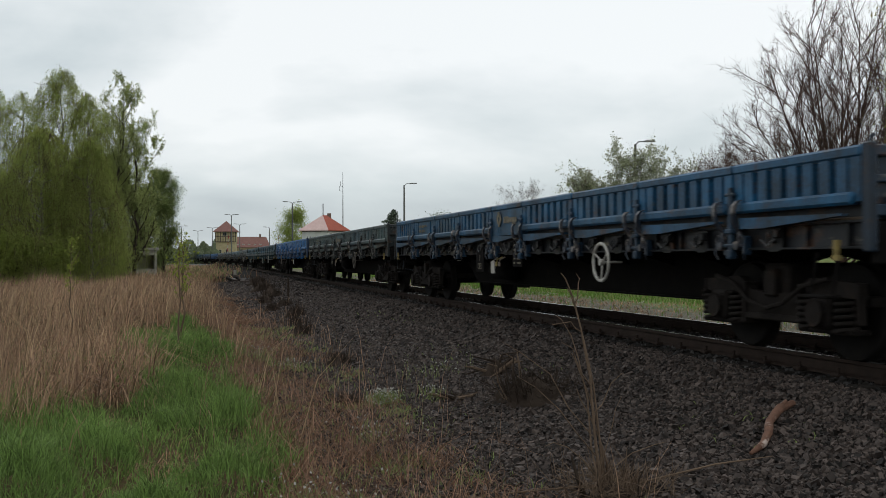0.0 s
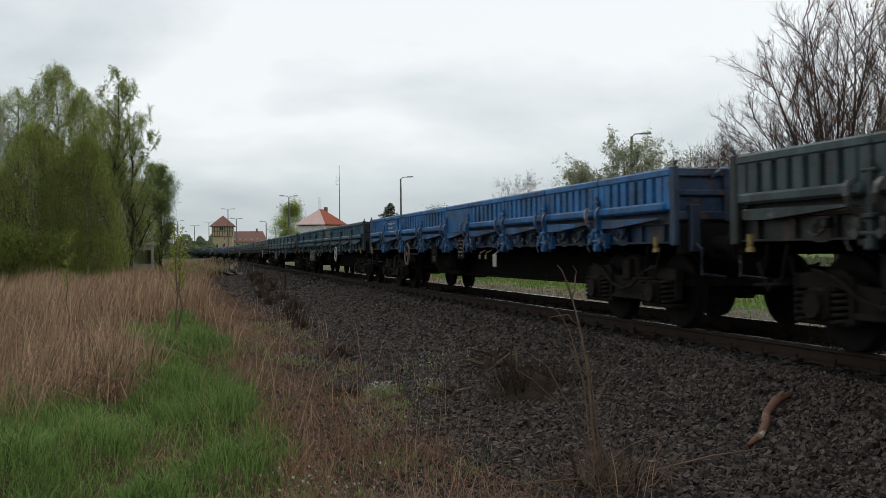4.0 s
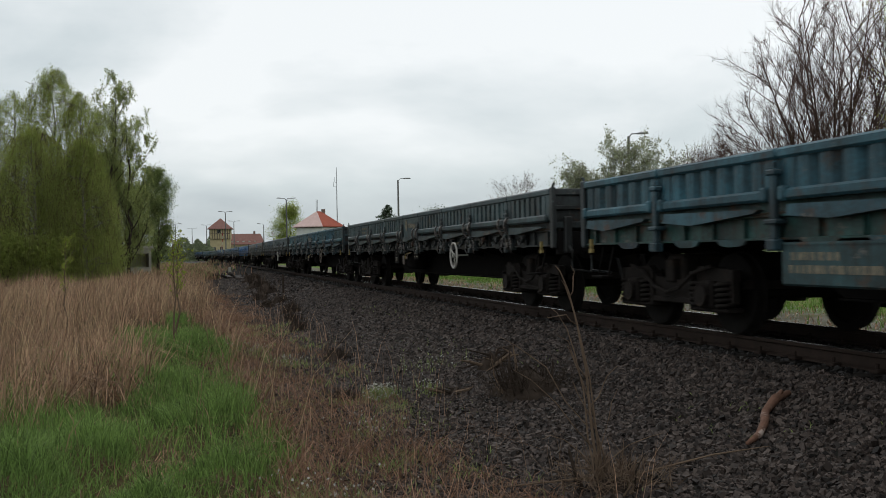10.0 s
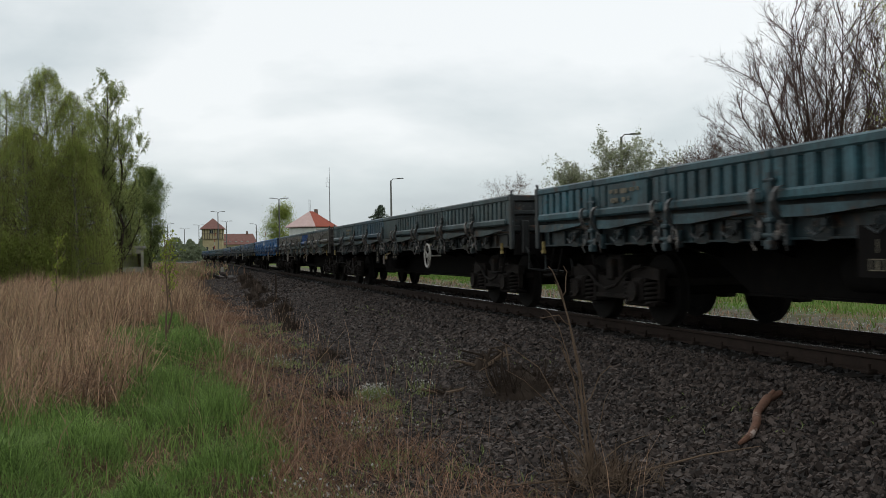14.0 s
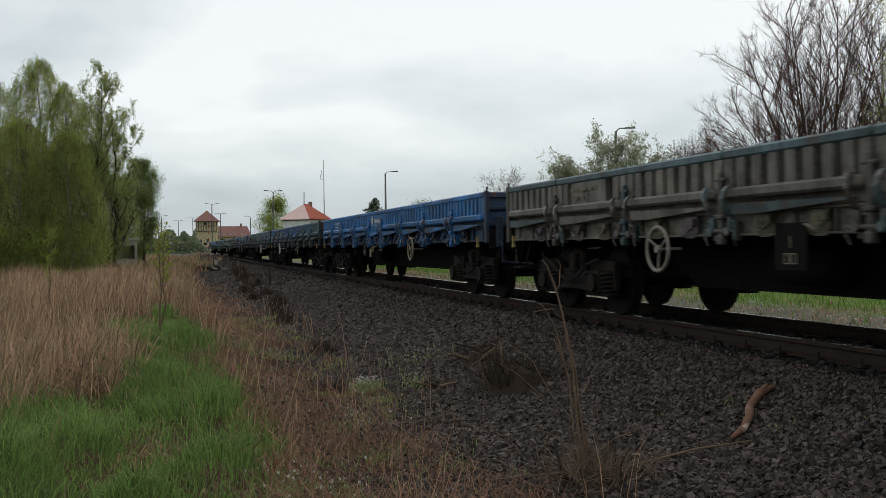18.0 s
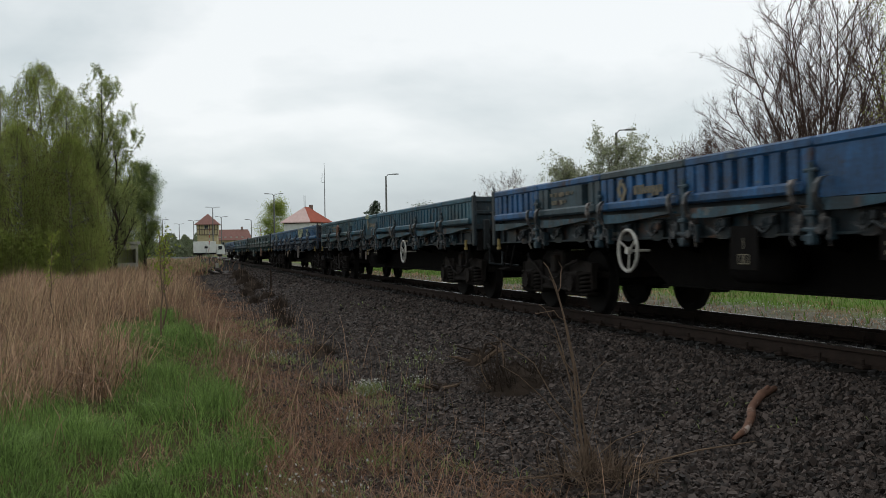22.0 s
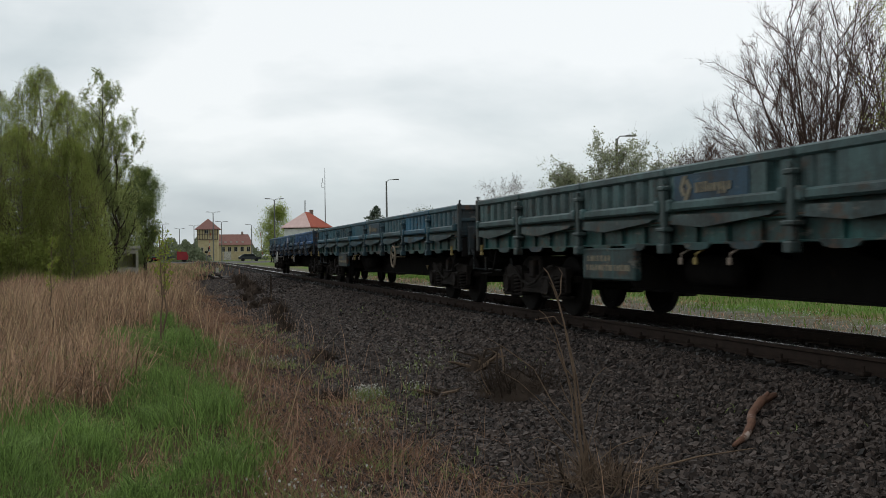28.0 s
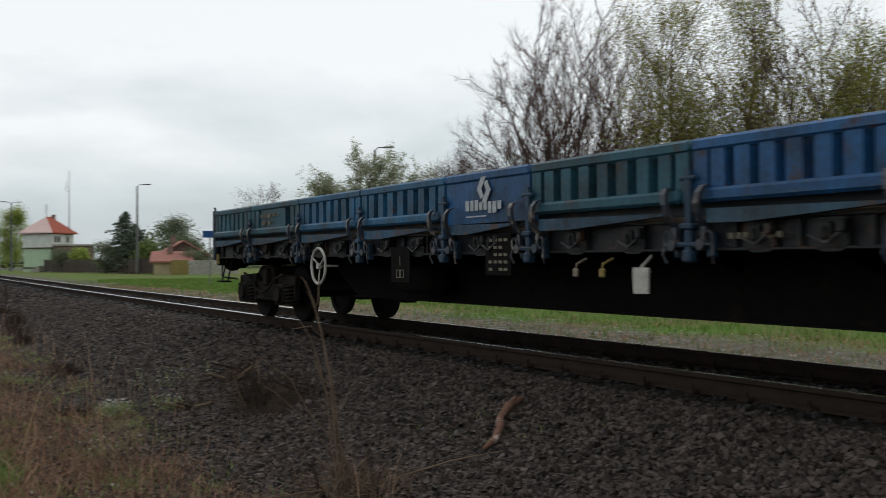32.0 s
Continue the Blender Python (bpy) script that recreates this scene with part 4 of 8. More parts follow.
        g.tube([(q, 9.46, 1.05), (q, 9.58, 0.98), (q, 9.58, 0.70), (q + (-0.3 if q > 0 else 0.3), 9.58, 0.66)], 0.02, 6)
    out["end_panel"] = g.mesh("end_panel", M["paint"])
    g = Geo()
    g.tube([(0, 9.33, 1.04), (0, 9.62, 1.04), (0, 9.70, 1.10), (0, 9.76, 1.06), (0, 9.74, 0.99)], [0.05, 0.05, 0.045, 0.04, 0.03], 8)
    g.tube([(0.05, 9.5, 1.0), (0.05, 9.62, 0.7), (0.05, 9.8, 0.55), (0.05, 9.93, 0.66)], 0.03, 6)
    out["coupling_hook"] = g.mesh("coupling_hook", M["grime"])
    g = Geo()
    g.tube([(0.4, 9.4, 0.9), (0.42, 9.6, 0.62), (0.45, 9.75, 0.5), (0.48, 9.93, 0.62)], 0.025, 6)
    out["brake_hose"] = g.mesh("brake_hose", M["tyre"])
    # painted sheets: a swirl of two curved bands and bars that stand for words
    g = Geo()
    for s in (1, -1):
        band = [(0.135, 0.01), (0.05, 0.135), (-0.045, 0.135), (0.05, 0.01), (0.0, -0.075), (0.06, -0.095)]
        g.prism([(s * u, 1.70 + s * v) for u, v in band][::-1], "x", x - 0.045, x - 0.038)
    out["logo_swirl"] = g.mesh("logo_swirl", M["letter_white"])
    out["logo_swirl_old"] = g.mesh("logo_swirl", M["letter"])
    for nm, mt in (("logo_bar", "letter_white"), ("lettering_bar", "letter")):
        g = Geo()
        yy = 0.37
        for k, wd in enumerate((0.075, 0.065, 0.07, 0.06, 0.065, 0.06, 0.07, 0.065)):
            lo, hi = (1.535, 1.645) if k < 3 else (1.535, 1.62) if k not in (5, 6) else (1.50, 1.62)
            g.box(x - 0.045, x - 0.038, yy - wd, yy, lo, hi)
            yy -= wd + 0.024
        if nm == "logo_bar":
            g.box(x - 0.045, x - 0.038, -0.05, 0.36, 1.465, 1.48)
        out[nm] = g.mesh(nm, M[mt])
    g = Geo()
    rr = random.Random(4)
    for k in range(2):
        yy = 0.43
        for wd in (1, 1, 0, 1, 1, 0, 1, 1, 1, 1, 0, 1, 1, 1, 0, 1) if k else (0, 1, 1, 1, 1, 0, 0, 1, 1, 0, 1):
            if wd:
                lo = 1.58 + k * 0.11 + rr.uniform(0, 0.02)
                g.box(x - 0.045, x - 0.038, yy - 0.035, yy, lo, 1.645 + k * 0.11)
            yy -= 0.052
    out["number_bars"] = g.mesh("number_marking", M["letter"])
    out["number_bars_white"] = g.mesh("number_marking", M["letter_white"])
    g = Geo()
    g.box(0.22, 0.36, 9.42, 9.44, 1.68, 1.80, 0.006)
    out["tail_marker"] = g.mesh("tail_marker", M["orange"])
    g = Geo()
    yy = 0.34
    for wd in (0.05, 0.03, 0.04, 0.06, 0.03, 0.05, 0.04):
        g.box(x - 0.002, x + 0.012, yy - wd, yy, 1.14, 1.185)
        yy -= wd + 0.035
    out["sill_lettering"] = g.mesh("sill_lettering", M["letter"])
    return out


SMALL = small_meshes()
FLIP = pose(0, 0, 0, 0, 0, 180)
EDGES_A = [-9.28, -7.24, -5.22, -3.2, -1.0, 0.66, 2.88, 5.05, 7.25, 9.28]
BAYS_A = list(zip(EDGES_A, EDGES_A[1:]))
EDGES_B = [-9.3, -7.13, -4.755, -2.377, 0.0, 2.377, 4.755, 7.13, 9.3]
BAYS_B = list(zip(EDGES_B, EDGES_B[1:]))
MESH_CACHE = {}


def cached(key, maker):
    if key not in MESH_CACHE:
        MESH_CACHE[key] = maker()
    return MESH_CACHE[key]


def build_wagon(kind):
    """A four-axle low-sided wagon; kind A has narrow ribs and curved hinge arms, kind B broad pressed panels and plain posts."""
    w = thing("flat_wagon", "low-sided four-axle railway wagon", "railway wagon", "wagons of the freight train")
    a = kind == "A"
    bays = BAYS_A if a else BAYS_B
    for turn in (Matrix.Identity(4), FLIP):
        if turn is FLIP:
            bays = [(-y1, -y0) for y0, y1 in bays[::-1]]
        for y0, y1 in bays:
            wd = round(y1 - y0 - (0.02 if a else 0.03), 3)
            mid = (y0 + y1) / 2
            blank = None
            if a and abs(mid) < 0.3:
                blank = "all"
            elif a and abs(mid - 6.27) < 0.2:
                blank = (-0.5, 0.6)
            elif not a and abs(abs(mid) - 1.37) < 0.2:
                blank = (-0.75, 0.6)
            me = cached((kind, "flap", wd, blank), lambda: flap_mesh("side_flap", wd, 0.26 if a else 0.33, not a, blank))
            part("side_flap", me, None, w, at=turn @ pose(0, mid, 0))
            part("top_rail", cached(("rail", wd), lambda: top_rail_mesh(wd)), None, w, at=turn @ pose(0, mid, 0))
            if blank != "all":
                part("lower_rail", cached((kind, "lower", wd), lambda: lower_rail_mesh(wd, not a)), None, w, at=turn @ pose(0, mid, 0))
            part("stake", cached((kind, "wedge", wd), lambda: wedge_mesh(wd, not a)), None, w, at=turn @ pose(0, mid, 0))
        for (y0, y1), (y2, _) in zip(bays, bays[1:]):
            part("post", cached((kind, "post"), lambda: post_mesh(a)), None, w, at=turn @ pose(0, y2, 0))
            if a:
                for s in (-1, 1):
                    part("hinge_arm", cached(("arm", s), lambda: arm_mesh(s)), None, w, at=turn @ pose(0, y2 + s * 0.175, 0))
                part("gusset", cached("gusset_a", lambda: gusset_mesh(False)), None, w, at=turn @ pose(0, y2 + 0.75, 0))
                part("gusset", cached("gusset_a", lambda: gusset_mesh(False)), None, w, at=turn @ pose(0, y2 - 0.65, 0))
            else:
                part("gusset", cached("gusset_b", lambda: gusset_mesh(True)), None, w, at=turn @ pose(0, y2 + 0.85, 0))
                part("gusset", cached("gusset_b", lambda: gusset_mesh(True)), None, w, at=turn @ pose(0, y2 - 0.6, 0))
        part("end_wall", cached("end", end_wall_mesh), None, w, at=turn)
        for z0, z1 in ((1.82, 1.92), (1.60, 1.67), (1.32, 1.42)):
            part("end_rail", cached(("erail", z0), lambda: end_rail_mesh(z0, z1)), None, w, at=turn)
        for x in (-0.75, 0, 0.75):
            part("end_post", cached("epost", lambda: end_post_mesh(False)), None, w, at=turn @ pose(x, 0, 0))
        for x in (-HALF_W, HALF_W):
            part("end_post", cached("ecorner", lambda: end_post_mesh(True)), None, w, at=turn @ pose(x, 0, 0))
        part("side_sill", cached((kind, "sill"), lambda: sill_mesh(not a)), None, w, at=turn)
        part("grab_rail", SMALL["grab_rail"], None, w, at=turn)
        for q in (-1.05, 0.45):
            part("end_handle", SMALL["end_handle"], None, w, "worn pale handle", at=turn @ pose(q, 0, 0))
        part("end_panel", SMALL["end_panel"], None, w, at=turn)
        part("coupling_hook", SMALL["coupling_hook"], None, w, at=turn)
        part("brake_hose", SMALL["brake_hose"], None, w, at=turn)
        for s in (-0.875, 0.875):
            part("buffer", cached("buffer", buffer_mesh), None, w, at=turn @ pose(s, 9.36, 1.03))
        part("step", SMALL["step"], None, w, at=turn @ pose(0, 8.7, 0))
        part("step", SMALL["step"], None, w, at=turn @ pose(0, -8.7, 0))
        for y in (-8.98, 8.98):
            part("lamp_bracket", SMALL["lamp_bracket"], None, w, "yellow lamp bracket", at=turn @ pose(0, y, 0))
        for key, y in (("brake_lever_plate", -2.6), ("release_handle", -1.74), ("release_handle_yellow", -2.12)) if a and turn is not FLIP else (("brake_lever_plate", 0.98), ("release_handle_yellow", 0.72), ("release_handle", 0.55)) if a else (("release_handle", 2.04), ("release_handle_yellow", 1.73), ("release_handle", 1.06)):
            part(key.replace("_yellow", ""), SMALL[key], None, w, "white brake lever plate" if "plate" in key else "", at=turn @ pose(0, y, 0))
        part("air_reservoir", SMALL["air_reservoir"], None, w, at=turn @ pose(0, 2.4, 0))
        tagged(part("sill_lettering", SMALL["sill_lettering"], None, w, at=turn @ pose(0, -3.9, 0)), kind="stuff")
        if a:
            pl = part("data_plate", SMALL["data_plate"], None, w, at=turn @ pose(0, 1.76, 0))
            part("plate_mark", SMALL["plate_mark"], None, pl)
            pl = part("data_plate", SMALL["data_plate"], None, w, at=turn @ pose(0, -0.42, 0.11))
            tagged(part("plate_lettering", SMALL["plate_lettering"], None, pl), kind="stuff")
        else:
            for y in (-3.4, -4.9):
                g = Geo(); g.prism([(-0.09, 0.70), (0.09, 0.70), (0.0, 0.59)], "x", -0.53, -0.515)
                part("jacking_mark", g, M["yellow"], w, "yellow jacking mark", at=turn @ pose(0, y, 0))
            bx = part("tool_box", SMALL["tool_box"], None, w, at=turn @ pose(0, 3.93, 0))
            tagged(part("box_lettering", SMALL["box_lettering"], None, bx), kind="stuff")
        hw = part("handwheel", cached("hw", lambda: handwheel_mesh(0.25)), None, w, "pale painted brake handwheel",
                  at=turn @ pose(-HALF_W - 0.12, (4.1 if turn is not FLIP else -4.1) if a else (-3.95 if turn is not FLIP else 3.95), 0.92))
    part("underframe", cached("under", lambda: underframe_mesh(False)), None, w)
    part("floor", cached("floor", floor_mesh), None, w, "worn wooden floor")
    for y in (-7.43, 7.43):
        bg = part("bogie", BOGIE[0], None, w, at=pose(0, y, 0))
        for turn in (Matrix.Identity(4), FLIP):
            part("side_frame", BOGIE[4]["side_frame"], None, bg, at=turn)
            part("brake_rod", BOGIE[4]["brake_rod"], None, bg, at=turn)
        for ax in (-0.9, 0.9):
            part("wheelset", BOGIE[3], None, bg, at=pose(0, ax, WHEEL_R))
            part("end_beam", BOGIE[4]["end_beam"], None, bg, at=pose(0, ax * 1.42, 0))
            for s in (-1, 1):
                part("axle_box", BOGIE[4]["axle_box"], None, bg, at=pose(0, ax, 0, 0, 0, 0 if s < 0 else 180))
                part("axle_cap", BOGIE[2], None, bg, at=pose(s * 1.20, ax, 0.46, 0, 0, 0 if s < 0 else 180))
                for dy in (-0.28, 0.28):
                    part("coil_spring", BOGIE[1], None, bg, at=pose(s * 1.09, ax + dy, 0))
    return w


# name of kind, turned end for end, side colours (linear), words on the label
BLUE, BRIGHT, TEAL, TEALB = (0.012, 0.078, 0.165), (0.011, 0.098, 0.255), (0.022, 0.082, 0.106), (0.018, 0.078, 0.108)
DARK, GREEN, BROWN, MURK = (0.044, 0.074, 0.082), (0.036, 0.074, 0.074), (0.098, 0.090, 0.076), (0.016, 0.078, 0.116)
TRAIN = [
    ("A", 1, BLUE, "blue"), ("A", 1, DARK, "dark grey-green"), ("A", 0, BRIGHT, "bright blue"), ("B", 0, (0.018, 0.076, 0.112), "dark blue-green"),
    ("B", 0, TEALB, "grimy blue-green"), ("A", 1, DARK, "grimy dark green"), ("A", 1, TEAL, "faded teal"), ("A", 1, DARK, "dark grimy teal"),
    ("A", 0, BROWN, "brown weathered"), ("A", 1, BRIGHT, "bright blue"), ("A", 0, MURK, "dull dark blue"), ("A", 1, MURK, "rust-streaked blue"),
    ("A", 1, BLUE, "graffiti-sprayed blue"), ("B", 0, GREEN, "dark green"), ("B", 0, TEALB, "worn teal"), ("A", 0, BLUE, "blue and teal"),
]
SHIFT = [0, 0, 0.05, 0.09, 0.04, 0, 0, 0, 0.05, 0, 0.05, 0, 0.06, -0.17, -0.19, -0.04]
WAGON_L, FIRST_GAP, SPEED, GAIN = 19.9, 27.18, 9.215, 0.0239


def run(t):
    u = t / 16 - 1
    lag = -0.434 + u * (-1.616 + u * (0.027 + u * (3.142 + u * (-0.479 + u * (-0.9 + 0.676 * u)))))
    return SPEED * t + GAIN * t * t / 2 - lag


wagons = []


def build_train():
    master = {k: build_wagon(k) for k in "AB"}
    kinds = [k for k, *_ in TRAIN]
    made = [master[k] if kinds.index(k) == i else copy_thing(master[k], Matrix.Identity(4)) for i, k in enumerate(kinds)]
    for i, (w, (kind, flip, col, word)) in enumerate(zip(made, TRAIN)):
        ribs = "narrow ribbed sides" if kind == "A" else "broad pressed side panels"
        tagged(w, "%s low-sided four-axle freight wagon with %s" % (word, ribs))
        rr = random.Random(40 + i)
        # dirt tone; on the sills it also carries recess shade in the colour
        dirt_shade = (0.020, 0.0175, 0.0165) if i in (0, 1, 15) else (0.031, 0.0275, 0.0255)
        for o in w.children:
            k = 1 + rr.uniform(-0.18, 0.15)
            nm = o.name.split(".")[0]
            mixd = {"side_sill": (0.9 if i in (0, 1, 15) else 0.6) if kind == "A" else 0.4, "gusset": (0.95 if i in (0, 1, 15) else 0.7) if kind == "A" else 0.45, "hinge_arm": 0.15 if i in (2, 9) else 0.75, "post": (0.1 if i in (2, 9) else 0.6) if kind == "A" else 0.45, "stake": 0.2, "end_wall": 0.65, "end_rail": 0.6, "end_post": 0.7, "end_panel": 0.8}.get(nm, 0.0)
            if nm == "release_handle":
                o.color = (0.24, 0.19, 0.15, 1)
                continue
            if nm == "brake_lever_plate":
                o.color = (0.50, 0.48, 0.44, 1) if i in (0, 2, 15) else (0.22, 0.18, 0.135, 1) if i in (8, 9, 12) else (0.085, 0.07, 0.06, 1)
                continue
            if nm == "handwheel":
                o.color = (*{2: (0.11, 0.09, 0.075), 8: (0.24, 0.22, 0.19), 9: (0.20, 0.17, 0.13), 1: (0.05, 0.047, 0.043), 4: (0.10, 0.085, 0.07), 6: (0.085, 0.07, 0.058), 12: (0.14, 0.13, 0.125), 14: (0.20, 0.16, 0.11), 13: (0.40, 0.25, 0.16)}.get(i, (0.5, 0.49, 0.45)), 1)
                continue
            if i == 8 and nm in ("side_sill", "gusset"):
                mixd = 0.0
            if i in (2, 9, 11) and nm in ("side_sill", "gusset", "end_wall"):
                mixd = 0.55
            if i in (8, 3, 4, 13, 14) and nm in ("side_sill", "gusset", "tool_box"):
                worn = (0.20, 0.18, 0.145) if i == 8 else (0.040, 0.100, 0.115)
                o.color = (*(c * k * rr.uniform(0.75, 1.15) for c in worn), 1)
                continue
            if i == 8 and nm in ("stake", "hinge_arm", "post") and rr.random() < 0.6:
                o.color = (*(c * k for c in (0.052, 0.098, 0.105)), 1)
                continue
            tone = col
            if nm == "top_rail" and i == 8:
                o.color = (*(c * k for c in (0.070, 0.125, 0.140)), 1)
                continue
            if nm in ("side_flap", "lower_rail", "stake", "top_rail") and i not in (2, 8, 9):
                bay = random.Random(900 + 31 * i + round(10 * o.matrix_basis.translation.y))
                v = bay.uniform(0, 0.45) + rr.uniform(0, 0.12)
                alt = (0.040, 0.064, 0.066) if bay.random() < (0.9 if i in (1, 5, 7, 13) else 0.6) else (0.013, 0.070, 0.135)
                tone = tuple(c * (1 - v) + q * v for c, q in zip(col, alt))
            o.color = (*((c * (1 - mixd) + g * mixd) * k for c, g in zip(tone, dirt_shade)), 1)
            # flaps painted in another colour: side that faces the field
            if nm in ("side_flap", "lower_rail", "top_rail") and (o.matrix_basis.to_euler().z == 0) == (flip == 0):
                y = o.matrix_basis.translation.y * (-1 if flip else 1)
                if i == 15:
                    o.color = (*((0.014, 0.074, 0.185) if abs(y) < 0.5 or y < -3.5 else (0.016, 0.070, 0.100) if y > 5 or -3.5 < y < -0.5 else (0.012, 0.085, 0.17)), 1)
                if i == 8 and nm in ("side_flap", "lower_rail") and abs(y + 1.95) < 0.4:
                    o.color = (0.009, 0.085, 0.31, 1)
                if i == 12 and y < -5:
                    o.color = (0.012, 0.078, 0.175, 1)
                if i == 10 and y > -3:
                    o.color = (*((0.03, 0.055, 0.068) if rr.random() < 0.3 else (0.014, 0.070, 0.17)), 1)
            if nm in ("side_flap", "lower_rail", "stake", "post", "top_rail"):
                o.color = (*(c * (1.0 if i == 8 and o.color[2] > 0.3 else 1.5 if i in (0, 1, 5, 7, 12, 15) else 1.75) for c in o.color[:3]), 1)
        # how far the paint of each wagon is worn
        for o in w.children:
            o.color[3] = {2: 0.2, 9: 0.3, 0: 0.6, 15: 0.5, 12: 0.7}.get(i, 1.0)
        decorate(w, i, kind, FLIP if flip else Matrix.Identity(4))
        w["turned"] = flip
        wagons.append(w)


def spray_mesh(seed, width, n, z0=1.42, z1=1.93):
    """Sprayed strokes on a wagon side."""
    rr = random.Random(seed)
    g = Geo()
    for k in range(n):
        y, z = rr.uniform(-width / 2, width / 2), rr.uniform(z0 + 0.1, z1 - 0.1)
        ln, a, th = rr.uniform(0.05, 0.17), rr.uniform(0.2, 2.9), rr.uniform(0.008, 0.022)
        c, s = math.cos(a), math.sin(a)
        pts = [(y + u * c * ln - v * s * th, min(max(z + u * s * ln + v * c * th, z0), z1)) for u, v in ((-1, -1), (1, -1), (1, 1), (-1, 1))]
        g.prism(pts, "x", -HALF_W - 0.043 - 0.0004 * k, -HALF_W - 0.036)
    return g


def decorate(w, i, kind, side):
    """Painted panels, words as bars and sprayed marks on the side that faces the field."""
    def put(key, y, dz=0.0, label=""):
        ob = part(SMALL[key].name.split(".")[0], SMALL[key], None, w, label, at=side @ pose(0, y, dz))
        return tagged(ob, kind="stuff") if key.startswith("logo_swirl") else ob
    if kind == "A":
        c = 0.17 if side is FLIP else -0.17
        if i == 15:
            put("logo_swirl", c, 0.03, "white swirl mark"); put("logo_bar", c, -0.02, "white lettering bars")
        elif i == 9:
            put("logo_swirl", c + 0.42, -0.02, "white swirl mark"); put("logo_bar", c - 0.25, 0.08, "white lettering bars")
        elif i in (0, 1, 5, 6, 8, 11):
            put("logo_swirl_old", c + 0.38, -0.03, "faded cream swirl mark"); put("lettering_bar", c - 0.26, 0.06)
        elif i == 10:
            put("logo_swirl_old", 4.4, -0.03, "faded cream swirl mark"); put("lettering_bar", 3.7, 0.06)
        tagged(put("number_bars_white" if i in (2, 9) else "number_bars", 6.3), kind="stuff")
    else:
        y = {3: -1.35, 4: -3.6, 13: 1.5, 14: -1.1}[i]
        g = Geo(); g.box(-HALF_W - 0.034, -HALF_W - 0.015, -0.78, 0.68, 1.53, 1.815, 0.004)
        pl = part("name_panel", g, M["paint"], w, at=side @ pose(0, y, 0))
        pl.color = (0.022, 0.082, 0.14, 1)
        put("logo_swirl_old", y + 0.42, -0.03, "faded cream swirl mark"); put("lettering_bar", y - 0.15, 0.07)
    if i == 12:
        tagged(part("graffiti", spray_mesh(3, 1.6, 40), M["graffiti"], w, "pale yellow sprayed scrawl", at=side @ pose(0, -4.35, 0)), kind="stuff")
        tagged(part("graffiti", spray_mesh(5, 0.8, 14), M["graffiti"], w, "pale yellow sprayed scrawl", at=side @ pose(0, -6.7, 0)), kind="stuff")
        tagged(part("graffiti", spray_mesh(6, 0.9, 14), M["graffiti"], w, "pale yellow sprayed scrawl", at=side @ pose(0, 6.2, 0)), kind="stuff")
    if i == 11:
        tagged(part("graffiti", spray_mesh(8, 1.2, 12, 1.42, 1.51), M["graffiti_green"], w, "green sprayed scrawl", at=side @ pose(0, 4.0, 0)), kind="stuff")
        tagged(part("graffiti", spray_mesh(9, 1.2, 12, 1.42, 1.51), M["graffiti_green"], w, "green sprayed scrawl", at=side @ pose(0, 1.9, 0)), kind="stuff")
        tagged(part("graffiti", spray_mesh(10, 0.7, 8, 1.83, 1.95), M["graffiti"], w, "pale sprayed scrawl", at=side @ pose(0, 0.5, 0)), kind="stuff")
        g = Geo(); g.prism([(-0.16, 1.72), (0.0, 1.78), (0.17, 1.70), (0.15, 1.52), (0.02, 1.36), (-0.10, 1.46)], "x", -HALF_W - 0.15, -HALF_W - 0.10)
        part("rust_plate", g, M["rotwood"], w, "bent rusty plate", at=side @ pose(0, 5.2, 0))
    if i in (2, 4, 14, 15, 3):
        part("tail_marker", SMALL["tail_marker"], None, w, "orange marker plate", at=side @ FLIP)


build_train()


# ---------------------------------------------------------------- plants
def quads_mesh(name, centres, sizes, mat, rng, aspect=0.6, hang=0.0):
    """Leaf-like quads turned at random; hang pulls their long axis down."""
    n = len(centres)
    a = rng.normal(size=(n, 3)); a[:, 2] -= hang
    a /= np.linalg.norm(a, axis=1, keepdims=True)
    b = np.cross(a, rng.normal(size=(n, 3))); b /= np.linalg.norm(b, axis=1, keepdims=True) + 1e-9
    c = np.cross(a, b)
    s = sizes[:, None]
    V = np.stack([centres - a * s, centres + b * s * aspect + c * s * 0.15, centres + a * s, centres - b * s * aspect + c * s * 0.15], 1).reshape(-1, 3)
    F = np.arange(4 * n).reshape(-1, 4)
    return array_mesh(name, V, F, mat)


